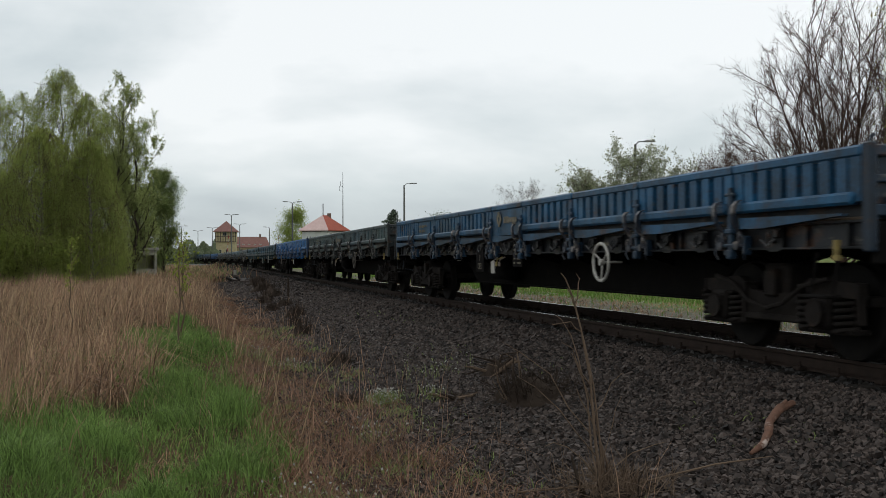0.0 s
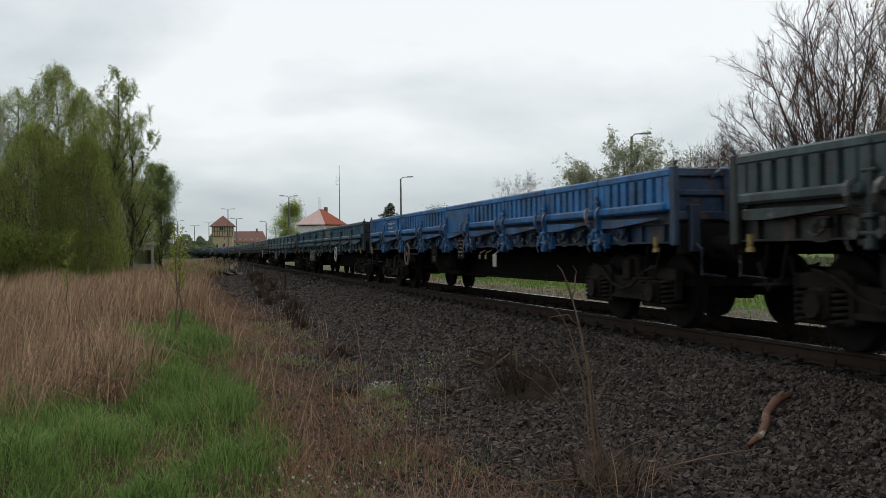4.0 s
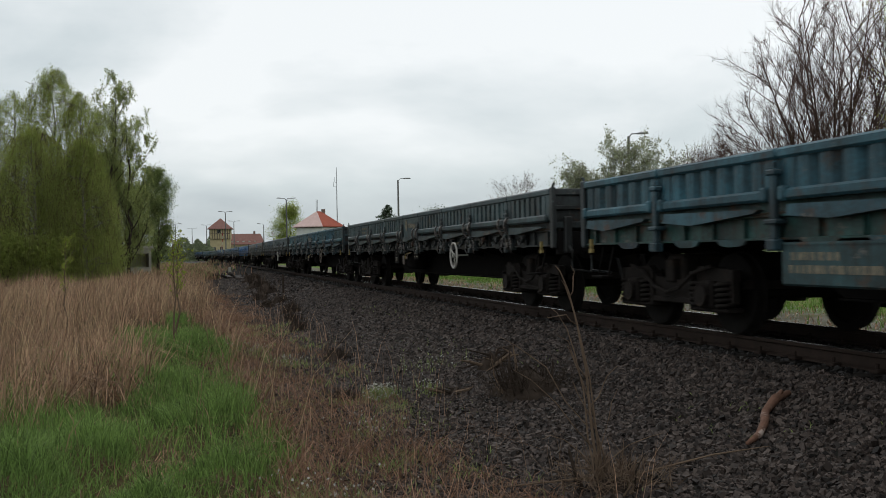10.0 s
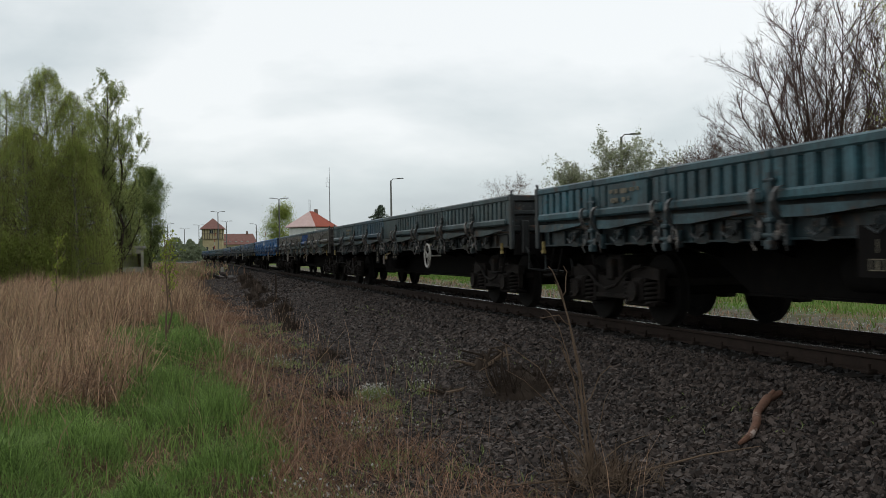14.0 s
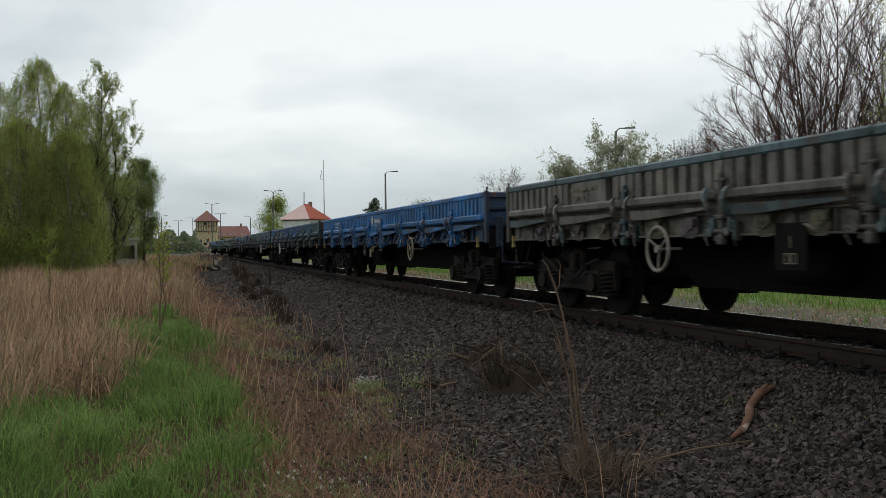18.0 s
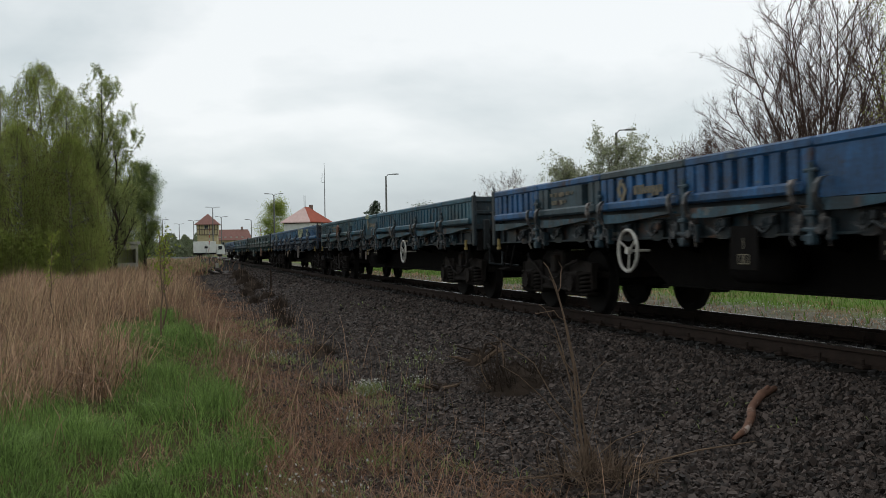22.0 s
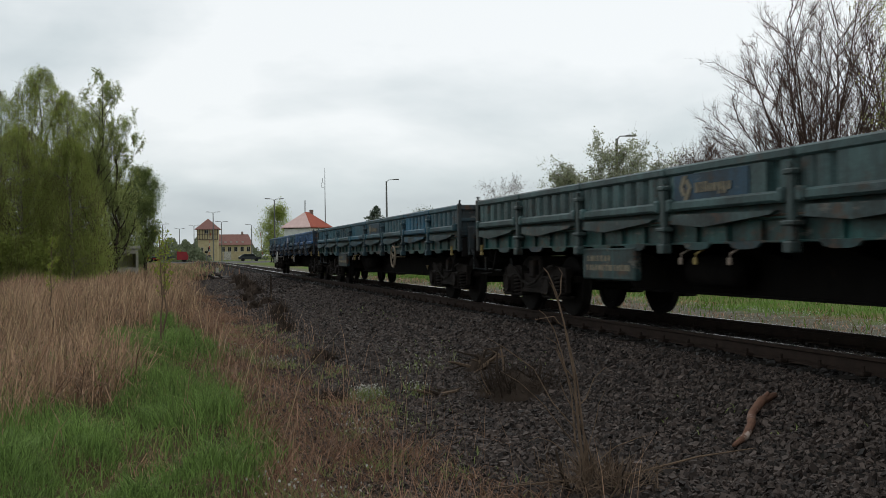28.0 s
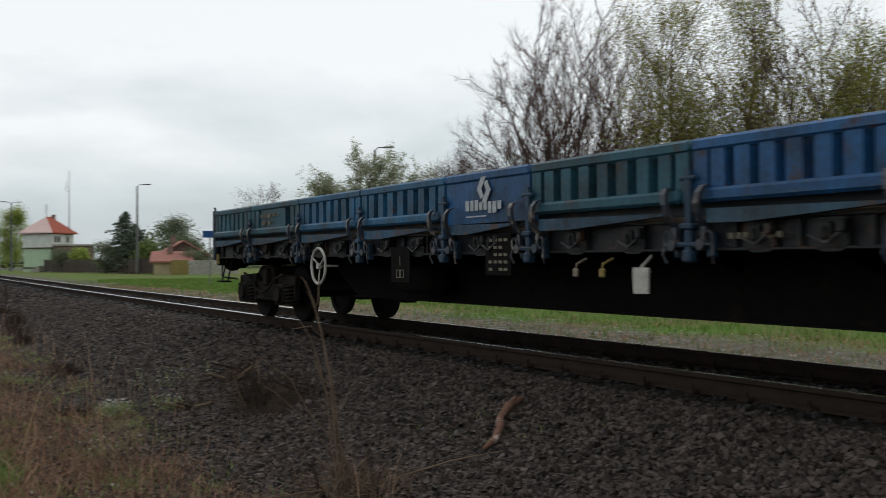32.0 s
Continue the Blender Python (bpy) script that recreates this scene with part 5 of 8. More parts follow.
def grow(rng, h, spread, limbs, subs, twigs, rise, droop, clear, radius, stems=1, wander=0.06, full=False):
    """Wood of one plant: returns a Geo and the points of its fine twigs."""
    g, tips, dirs = Geo(), [], []
    for st in range(stems):
        lean = rng.normal(size=2) * (0.04 if stems == 1 else 0.22) * h
        base = Vector((rng.normal() * 0.15 * (stems > 1), rng.normal() * 0.15 * (stems > 1), -0.1))
        hh = h * (1 if stems == 1 else rng.uniform(0.7, 1.0))
        n = 8
        pts = [base + Vector((lean[0] * (k / n) ** 1.3 + rng.normal() * wander * h * 0.15 * (k > 0), lean[1] * (k / n) ** 1.3 + rng.normal() * wander * h * 0.15 * (k > 0), hh * k / n)) for k in range(n + 1)]
        r0 = radius if stems == 1 else radius * 0.6
        g.tube(pts, [r0 * (1 - 0.93 * (k / n) ** 0.8) + 0.006 for k in range(n + 1)], 8)
        for l in range(limbs):
            u = clear + (0.97 - clear) * (l + rng.uniform(0, 1)) / limbs
            k = min(int(u * n), n - 1)
            p = pts[k].lerp(pts[k + 1], u * n - k)
            ang = rng.uniform(0, 2 * math.pi)
            reach = spread * (0.38 + 0.68 * math.sin(math.pi * (0.12 + 0.80 * u)) if full else 1.05 - u * 0.75) * rng.uniform(0.65, 1.1)
            up = rise * rng.uniform(0.7, 1.3)
            d = Vector((math.cos(ang), math.sin(ang), up)).normalized()
            q = [p]
            m = 5
            for j in range(m):
                d = (d + Vector((rng.normal() * 0.14, rng.normal() * 0.14, (0.10 * rise if droop <= 0 else -0.05 * j * droop)))).normalized()
                q.append(q[-1] + d * reach / m)
            rl = max(r0 * (1 - u) * 0.5, 0.02 * h / 12)
            g.tube(q, [rl * (1 - 0.85 * j / m) for j in range(m + 1)], 5, cap=False)
            for s in range(subs):
                v = rng.uniform(0.25, 1.0) * m
                j = min(int(v), m - 1)
                sp = q[j].lerp(q[j + 1], v - j)
                sd = (d + Vector(rng.normal(size=3)) * 0.55 + Vector((0, 0, 0.25 * rise - 0.5 * droop))).normalized()
                ln = reach * rng.uniform(0.22, 0.5)
                e1 = sp + sd * ln * 0.5
                e2 = e1 + (sd + Vector(rng.normal(size=3)) * 0.2 + Vector((0, 0, 0.15 * rise - 0.5 * droop))).normalized() * ln * 0.5
                rs_ = rl * 0.3
                g.tube([sp, e1, e2], [rs_, rs_ * 0.7, rs_ * 0.3], 4, cap=False)
                tips += [e1, e2]; dirs += [sd, sd]
                for w in range(twigs):
                    t0 = sp.lerp(e2, rng.uniform(0.2, 1))
                    td = (sd + Vector(rng.normal(size=3)) * 0.7 + Vector((0, 0, 0.3 * rise - 0.9 * droop))).normalized()
                    tl = ln * rng.uniform(0.25, 0.6)
                    t1 = t0 + td * tl
                    g.tube([t0, t1], [rs_ * 0.45 + 0.002, rs_ * 0.2 + 0.0015], 3, cap=False)
                    tips += [t0.lerp(t1, 0.5), t1]; dirs += [td, td]
    return g, tips, dirs


def twig_mesh(tips, dirs, n, length, radius, up, mat, rng, spread=0.65):
    """Thin three-sided twigs that leave the branch tips."""
    k = rng.randint(0, len(tips), n)
    d = dirs[k] + rng.normal(size=(n, 3)) * spread + np.array([0, 0, up])
    d /= np.linalg.norm(d, axis=1, keepdims=True)
    p0 = tips[k] + rng.normal(size=(n, 3)) * 0.03
    p1 = p0 + d * (length * rng.uniform(0.4, 1.2, n))[:, None]
    a = np.cross(d, rng.normal(size=(n, 3))); a /= np.linalg.norm(a, axis=1, keepdims=True) + 1e-9
    b = np.cross(d, a)
    V = np.stack([p + (a * math.cos(q) + b * math.sin(q)) * radius * r for p, r in ((p0, 1.0), (p1, 0.35)) for q in (0, 2.094, 4.189)], 1).reshape(-1, 3)
    i = np.arange(n)[:, None] * 6
    return array_mesh("twig_spray", V, np.concatenate([i + np.array(f) for f in ((0, 1, 4, 3), (1, 2, 5, 4), (2, 0, 3, 5))]), mat)


def vase_tree(label, x, y, h, spread, seed, leaders=11, buds=(9000, 0.035), leaf="bud", second=None):
    """A bare maple: steep leaders fan out of a short trunk, branch three times and end in upright twigs."""
    rng = np.random.RandomState(seed)
    z = float(ground_z(np.array(x - NEAR_RAIL - float(bend(y))), np.array(y)))
    t = thing("maple_tree", label, "tree", RIGHT, at=pose(x, y, z))
    g, fine, tips, ways = Geo(), Geo(), [], []

    def limb(p, d, ln, r, depth):
        m = (6, 5, 4, 3)[depth]
        q, dirs = [p], []
        for j in range(m):
            d = (d + Vector(rng.normal(size=3)) * (0.028, 0.06, 0.10, 0.14)[depth] + Vector((0, 0, 0.05 + 0.03 * depth))).normalized()
            q.append(q[-1] + d * (ln / m)); dirs.append(d)
        (g if depth < 2 else fine).tube(q, [r * (1 - 0.85 * j / m) + 0.003 for j in range(m + 1)], (7, 5, 4, 3)[depth], cap=False)
        if depth:
            tips.extend(q[1:]); ways.extend(dirs)
        if depth == 3:
            return
        for k in range((12, 7, 3)[depth]):
            v = (0.18 + 0.82 * (k + rng.uniform(0, 1)) / (12, 7, 3)[depth]) * m
            j = min(int(v), m - 1)
            o = q[j].lerp(q[j + 1], v - j)
            side = dirs[j].cross(Vector(rng.normal(size=3))).normalized()
            dd = (dirs[j] + side * rng.uniform(0.45, 0.95)).normalized()
            limb(o, dd, ln * (0.40, 0.46, 0.52)[depth] * rng.uniform(0.65, 1.1) * (1.1 - 0.45 * v / m), r * (0.34, 0.38, 0.5)[depth], depth + 1)

    g.tube([(0, 0, -0.1), (0.05, 0, 0.8), (0, 0.05, 2.0), (0.05, 0, h * 0.42)], [0.26, 0.22, 0.17, 0.06], 9)
    for k in range(leaders):
        a = 2 * math.pi * (k + rng.uniform(-0.3, 0.3)) * 0.382
        w = (k + 0.5) / leaders
        tilt = radians(5 + 68 * w ** 0.85)
        z0 = 0.6 + 1.3 * rng.uniform(0, 1) + 0.5 * (1 - w)
        # length up to a dome about the trunk
        ca, sa, zc, rv = math.cos(tilt * 0.86), math.sin(tilt * 0.86), h * 0.24, h * 0.76
        qa, qb, qc = (sa / spread) ** 2 + (ca / rv) ** 2, 2 * ca * (z0 - zc) / rv ** 2, ((z0 - zc) / rv) ** 2 - 1
        ln = (-qb + math.sqrt(qb * qb - 4 * qa * qc)) / (2 * qa)
        d = Vector((math.sin(tilt) * math.cos(a), math.sin(tilt) * math.sin(a), math.cos(tilt)))
        limb(Vector((0, 0, z0)), d, ln * (1 - 0.14 * math.sin(2 * tilt)) * rng.uniform(0.84, 0.96), 0.066 * (1 - 0.35 * w), 0)
    part("trunk", g, M["twigbark"], t, smooth=True)
    part("twig_spray", fine, M["twigbark"], t)
    T = np.array([tuple(p) for p in tips])
    tagged(part("twig_haze", twig_mesh(T, np.array([tuple(d) for d in ways]), 450 * leaders, 0.62, 0.0034, 0.3, M["twigbark"], rng, 0.5), None, t), kind="stuff")
    for nm, mt, n, sz in (("bud_growth", leaf, *buds),) + ((("outer_leaves", *second),) if second else ()):
        c = T[rng.randint(0, len(T), n)] + rng.normal(size=(n, 3)) * (0.05 if nm == "bud_growth" else 0.12)
        tagged(part(nm, quads_mesh(nm, c, rng.uniform(0.6, 1.3, n) * sz, M[mt], rng, 0.6), None, t), kind="stuff")
    return t


def weeping_tree(name, label, x, y, h, spread, leaf, seed, limbs=26, strands=620, per=36, size=0.062, clear=0.15, bark="birch", fall=(0.9, 3.4), low=0.5):
    """A birch: rising limbs from which strands of fine leaves hang."""
    rng = np.random.RandomState(seed)
    z = float(ground_z(np.array(x - NEAR_RAIL - float(bend(y))), np.array(y)))
    t = thing(name, label, "tree", LEFT, at=pose(x, y, z))
    g, ends = Geo(), []
    n = 8
    pts = [Vector((rng.normal() * 0.1 * (k > 0), rng.normal() * 0.1 * (k > 0), -0.1 + h * k / n)) for k in range(n + 1)]
    g.tube(pts, [0.17 * (1 - 0.93 * (k / n) ** 0.8) + 0.008 for k in range(n + 1)], 8)
    for l in range(limbs):
        u = clear + (0.96 - clear) * (l + rng.uniform(0, 1)) / limbs
        k = min(int(u * n), n - 1)
        p = pts[k].lerp(pts[k + 1], u * n - k)
        ang = rng.uniform(0, 2 * math.pi)
        reach = spread * (0.34 + 0.72 * math.sin(math.pi * (0.18 + 0.72 * u))) * rng.uniform(0.6, 1.1)
        top = rng.uniform(0.35, 0.8) * reach * (1 - 0.75 * u)
        q = [p + Vector((math.cos(ang) * reach * v, math.sin(ang) * reach * v, top * (1.6 * v - 0.75 * v * v))) + Vector(rng.normal(size=3)) * 0.08 for v in (0, 0.25, 0.5, 0.75, 1.0)]
        q[0] = p
        g.tube(q, [0.05 * (1 - u * 0.6) * (1 - 0.85 * j / 4) + 0.006 for j in range(5)], 5, cap=False)
        ends += [q[j].lerp(q[j + 1], v) for j in (1, 2, 3) for v in (0, 0.33, 0.66)] + [q[4]] * 2
    ends += [pts[n]] * 6
    part("trunk", g, M[bark], t, smooth=True)
    E = np.array([tuple(e) for e in ends])
    # strands start all over the domed crown and are tied to the nearest limb
    u = rng.uniform(0.0, 1.0, strands) ** 0.8
    zc = clear * h + (1.0 - clear) * h * u
    rad = spread * np.interp(u, [0, 0.15, 0.4, 0.65, 0.82, 0.93, 1.0], [0.75, 0.98, 1.0, 0.84, 0.6, 0.36, 0.08])
    ang = rng.uniform(0, 2 * math.pi, strands)
    rad = rad * np.sqrt(rng.uniform(0.05, 1.0, strands)) * (1 + 0.16 * np.sin(3 * ang + seed) + 0.10 * np.sin(5 * ang + 9 * u))
    p0 = np.stack([rad * np.cos(ang), rad * np.sin(ang), zc + rng.normal(size=strands) * 0.15], -1)
    near = E[np.argmin(((p0[:, None] - E[None]) ** 2).sum(-1), 1)]
    out = p0 * np.array([1, 1, 0]); out /= np.linalg.norm(out, axis=1, keepdims=True) + 0.3
    ln = np.minimum(rng.uniform(fall[0], fall[1], strands) * np.interp(p0[:, 2], [0.5 * h, h], [1.0, 0.45]), p0[:, 2] - low).clip(0.3, None)
    d = np.concatenate([out[:, :2] * 0.26 + rng.normal(size=(strands, 2)) * 0.16, -np.ones((strands, 1))], 1)
    # the strands: two straight stretches, first outwards, then down
    m1 = p0 + out * 0.25 + np.array([0, 0, 0.05]); p1 = m1 + d * ln[:, None]
    a, b = np.array([1, 0, 0]), np.array([0, 1, 0])
    V = np.stack([p + (a * math.cos(q) + b * math.sin(q)) * r for p, r in ((near, 0.008), (m1, 0.006), (p1, 0.003)) for q in (0, 2.094, 4.189)], 1).reshape(-1, 3)
    i = np.arange(strands)[:, None] * 9
    part("twig_curtain", array_mesh("twig_curtain", V, np.concatenate([i + np.array(f) + o for o in (0, 3) for f in ((0, 1, 4, 3), (1, 2, 5, 4), (2, 0, 3, 5))]), M["twigbark"]), None, t)
    u = rng.uniform(0, 1.03, (strands, per))
    C = (m1[:, None] + (p1 - m1)[:, None] * u[..., None] + rng.normal(size=(strands, per, 3)) * np.array([0.10, 0.10, 0.08])).reshape(-1, 3)
    part("crown", quads_mesh("crown", C, rng.uniform(0.6, 1.3, len(C)) * size, M[leaf], rng, 0.5, 1.2), None, t)
    return t


def upright_tree(name, label, x, y, h, spread, leaf, seed, limbs=46, bunches=620, per=22):
    """A poplar: steep branches that end in upright bunches of young leaves."""
    rng = np.random.RandomState(seed)
    z = float(ground_z(np.array(x - NEAR_RAIL - float(bend(y))), np.array(y)))
    t = thing(name, label, "tree", LEFT, at=pose(x, y, z))
    g, tips, dirs = grow(rng, h, spread, limbs, 6, 3, 1.15, -0.2, 0.08, 0.15, full=True)
    part("trunk", g, M["bark"], t, smooth=True)
    T = np.array([tuple(p) for p in tips]); T = np.concatenate([T, np.array([[0.05 * rng.normal(), 0.05 * rng.normal(), h * q] for q in (0.9, 0.95, 1.0)])])
    k = rng.randint(0, len(T), bunches)
    k[:3] = len(T) - 1 - np.arange(3)
    d = rng.normal(size=(bunches, 3)) * 0.28 + np.array([0, 0, 1])
    u = rng.uniform(-0.5, 0.5, (bunches, per))
    C = (T[k][:, None] + d[:, None] * u[..., None] * 0.7 + rng.normal(size=(bunches, per, 3)) * 0.055).reshape(-1, 3)
    C[:, 2] = np.maximum(C[:, 2], 0.2)
    part("crown", quads_mesh("crown", C, rng.uniform(0.04, 0.075, len(C)), M[leaf], rng, 0.5, -1.0), None, t)
    return t


def plant(name, label, category, x, y, h, spread, leaf, n_leaf, size, seed, limbs=26, subs=6, twigs=3, rise=0.7, droop=0.0, clear=0.15, radius=0.18, stems=1, bark="bark", scatter=0.25, hang=0.0, second=None, group="", z=None, full=False, fine=None):
    rng = np.random.RandomState(seed)
    if z is None:
        z = float(ground_z(np.array(x - NEAR_RAIL - float(bend(y))), np.array(y)))
    t = thing(name, label, category, group, at=pose(x, y, z, 0, 0, 0))
    g, tips, dirs = grow(rng, h, spread, limbs, subs, twigs, rise, droop, clear, radius, stems, full=full)
    part("trunk", g, M[bark], t, smooth=True)
    tips = np.array([tuple(p) for p in tips])
    if fine:
        part("twig_spray", twig_mesh(tips, np.array([tuple(p) for p in dirs]), fine[0], fine[1], fine[2], fine[3], M[bark], rng), None, t)
    def crown(nm, mat, n, sz):
        c = tips[rng.randint(0, len(tips), n)] + rng.normal(size=(n, 3)) * scatter
        c[:, 2] = np.maximum(c[:, 2], 0.1)
        part(nm, quads_mesh(nm, c, rng.uniform(0.6, 1.3, n) * sz, mat, rng, 0.55, hang), None, t)
    crown("crown", M[leaf], n_leaf, size)
    if second:
        crown("blossom" if second[0] == "blossom" else "outer_leaves", M[second[0]], second[1], second[2])
    return t


LEFT = "trees beside the field"
weeping_tree("birch_tree", "tall birch in young green leaf with drooping twigs", -7.2, 76, 15.2, 3.3, "leaf", 11, limbs=36, strands=1250, per=40, size=0.050, clear=0.10)
weeping_tree("birch_tree", "birch with a pale trunk and thin drooping crown", -12.2, 78, 14.0, 3.2, "leaf", 12, limbs=28, strands=620, per=34, size=0.05)
weeping_tree("birch_tree", "birch in light spring leaf at the field edge", -10.0, 77, 13.6, 2.8, "leaf", 13, limbs=26, strands=560, per=34, size=0.05)
weeping_tree("birch_tree", "birch with an airy drooping crown over shrubs", -15.2, 76, 13.4, 3.2, "leaf", 18, limbs=28, strands=520, per=32, size=0.05)
weeping_tree("birch_tree", "slender birch with dense lower twigs", -5.3, 74, 13.2, 2.6, "leaf", 19, limbs=30, strands=780, per=40, size=0.05, clear=0.06)
weeping_tree("birch_tree", "low birch with twigs hanging almost to the ground", -8.0, 70.5, 10.4, 3.0, "leaf", 20, limbs=26, strands=1500, per=46, size=0.045, clear=0.05, low=0.2)
weeping_tree("birch_tree", "young birch hidden in its own hanging twigs", -4.9, 69.5, 9.6, 2.3, "leaf", 29, limbs=24, strands=1200, per=46, size=0.045, clear=0.05, low=0.2)
weeping_tree("birch_tree", "bushy birch at the edge of the reeds", -11.3, 70, 8.4, 2.6, "leaf", 33, limbs=22, strands=900, per=42, size=0.045, clear=0.05, low=0.2)
weeping_tree("birch_tree", "birch behind the poplars with a thin crown", -4.2, 79, 12.6, 2.7, "leaf", 41, limbs=26, strands=620, per=36, size=0.05)
upright_tree("poplar_tree", "poplar with upright leaf bunches at its top", -3.5, 71, 13.0, 3.0, "leaf_poplar", 14, limbs=40, bunches=700)
upright_tree("poplar_tree", "slim poplar with an airy crown", -2.2, 73, 10.6, 2.8, "leaf_poplar", 17, limbs=34, bunches=650)
upright_tree("poplar_tree", "low poplar with dense upright shoots", -2.6, 74, 7.8, 2.8, "leaf_poplar", 35, limbs=30, bunches=1000)
plant("willow_tree", "bushy dark green willow beside the concrete hut", "tree", -0.2, 95, 8.9, 2.3, "leaf_dark", 42000, 0.055, 15, limbs=40, subs=8, twigs=3, rise=1.5, clear=0.04, radius=0.13, scatter=0.22, group=LEFT, full=True)
plant("willow_tree", "young willow with yellow-green leaves", "tree", -1.9, 97, 7.6, 2.4, "leaf_dark", 26000, 0.06, 16, limbs=34, subs=7, twigs=3, rise=1.3, clear=0.04, radius=0.12, scatter=0.28, group=LEFT, full=True)
for i, (x, y, h, s, lf) in enumerate([(-13, 69, 3.6, 2.4, "leaf"), (-9.6, 69, 2.4, 2.0, "leaf"), (-6.4, 69, 2.2, 1.8, "leaf"), (-3.6, 71, 3.2, 1.6, "leaf"), (-17, 72, 4.6, 2.8, "leaf"), (-11, 82, 8.0, 3.2, "leaf_dark"), (-7.5, 84, 8.5, 3.0, "leaf_dark")]):
    plant("shrub", "dense green shrub under the birches", "shrub", x, y, h, s, lf, 10000, 0.085, 60 + i, limbs=14, subs=6, twigs=2, rise=0.9, clear=0.03, radius=0.08, stems=4, scatter=0.35, group="shrubs under the birches", full=True)

RIGHT = "trees behind the lawn"
vase_tree("large bare maple with fine brown twigs and opening buds", 27.6, 36.4, 14.2, 5.6, 21, leaders=34, buds=(14000, 0.035))
vase_tree("bare maple with dark twigs", 29.8, 33.4, 13.0, 4.6, 22, leaders=22, second=("leaf_bronze", 2500, 0.04))
plant("maple_tree", "maple in fresh green leaf", "tree", 28.4, 30.4, 10.6, 3.4, "leaf_bronze", 13500, 0.046, 23, limbs=32, subs=8, twigs=4, rise=1.1, clear=0.08, radius=0.15, scatter=0.3, group=RIGHT, full=True, bark="twigbark", second=("leaf_fresh", 5000, 0.042))
plant("maple_tree", "maple with bronze green young leaves", "tree", 29.2, 27.3, 10.6, 3.4, "leaf_bronze", 13500, 0.046, 24, limbs=32, subs=8, twigs=4, rise=1.1, clear=0.08, radius=0.15, scatter=0.3, bark="twigbark", second=("leaf_fresh", 3800, 0.05), group=RIGHT, full=True)
vase_tree("bare maple with reddish buds and thin twigs", 30.4, 24.6, 12.2, 4.6, 25, leaders=18)
plant("maple_tree", "low maple with yellow-green leaves", "tree", 29.6, 21.8, 7.6, 3.4, "leaf_bronze", 13500, 0.046, 26, limbs=28, subs=8, twigs=4, rise=0.9, clear=0.06, radius=0.14, scatter=0.3, bark="twigbark", second=("leaf_fresh", 5500, 0.05), group=RIGHT, full=True)
vase_tree("bare maple at the end of the row", 31.5, 18.6, 12.2, 4.6, 27, leaders=14)
for i, (x, y, h, s) in enumerate([(27.6, 29.2, 6.8, 3.0), (28.2, 26.0, 6.4, 3.0), (29.0, 23.4, 6.8, 3.0), (29.4, 20.2, 6.2, 2.8)]):
    plant("maple_tree", "young maple with dense yellow-green leaves low down", "tree", x, y, h, s, "leaf_bronze", 11000, 0.046, 81 + i, limbs=30, subs=7, twigs=3, rise=1.0, clear=0.05, radius=0.09, scatter=0.28, bark="twigbark", second=("leaf_fresh", 2500, 0.044), group=RIGHT, full=True)
for i, (x, y, h, s) in enumerate([(22.1, 49.4, 4.6, 2.5), (24.1, 48.8, 5.7, 2.7), (26.3, 48.4, 4.7, 2.6)]):
    plant("cherry_tree", "fruit tree with pale opening leaves and white blossom", "tree", x, y, h, s, "leaf_pale", 12500, 0.058, 31 + i, limbs=30, subs=8, twigs=4, rise=1.2, clear=0.08, radius=0.10, scatter=0.10, second=("blossom", 5500, 0.042), group="flowering fruit trees", full=True, bark="twigbark", fine=(1200, 0.5, 0.003, 0.6))
plant("hazel_shrub", "airy bare shrub with fine reddish twigs", "shrub", 25.4, 41.2, 5.2, 2.3, "bud", 2600, 0.045, 91, limbs=16, subs=7, twigs=4, rise=1.2, clear=0.05, radius=0.07, stems=4, scatter=0.15, bark="twigbark", fine=(5000, 0.5, 0.0045, 0.3), full=True)
plant("fruit_tree", "small bare fruit tree with pinkish twigs", "tree", 32.6, 89.4, 6.9, 3.2, "bud", 2500, 0.06, 36, limbs=30, subs=8, twigs=5, rise=1.0, clear=0.12, radius=0.11, scatter=0.12, bark="twigbark", full=True)
plant("lime_tree", "round green tree beside the signal box", "tree", 21.3, 178, 8.8, 3.4, "leaf", 22000, 0.09, 37, limbs=28, subs=6, twigs=2, rise=0.9, clear=0.04, radius=0.18, scatter=0.45, full=True)
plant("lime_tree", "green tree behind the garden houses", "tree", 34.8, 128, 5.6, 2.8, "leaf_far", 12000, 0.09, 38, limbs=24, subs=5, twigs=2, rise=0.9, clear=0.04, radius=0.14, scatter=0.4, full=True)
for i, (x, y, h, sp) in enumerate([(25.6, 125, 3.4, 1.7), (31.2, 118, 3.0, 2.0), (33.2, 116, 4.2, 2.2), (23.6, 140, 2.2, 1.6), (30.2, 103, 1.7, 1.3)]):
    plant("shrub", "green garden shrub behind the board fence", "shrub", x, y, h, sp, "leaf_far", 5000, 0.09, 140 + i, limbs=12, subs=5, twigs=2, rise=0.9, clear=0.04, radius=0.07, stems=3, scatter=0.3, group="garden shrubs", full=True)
plant("shrub", "garden shrub by the fence", "shrub", 29.0, 120, 3.6, 1.8, "leaf_dark", 2500, 0.15, 39, limbs=10, subs=5, twigs=2, clear=0.04, radius=0.08, stems=3, scatter=0.3)
plant("shrub", "low green shrub before the sheds", "shrub", 25.2, 138, 3.2, 1.6, "leaf", 2200, 0.16, 40, limbs=10, subs=5, twigs=2, clear=0.04, radius=0.08, stems=3, scatter=0.3)


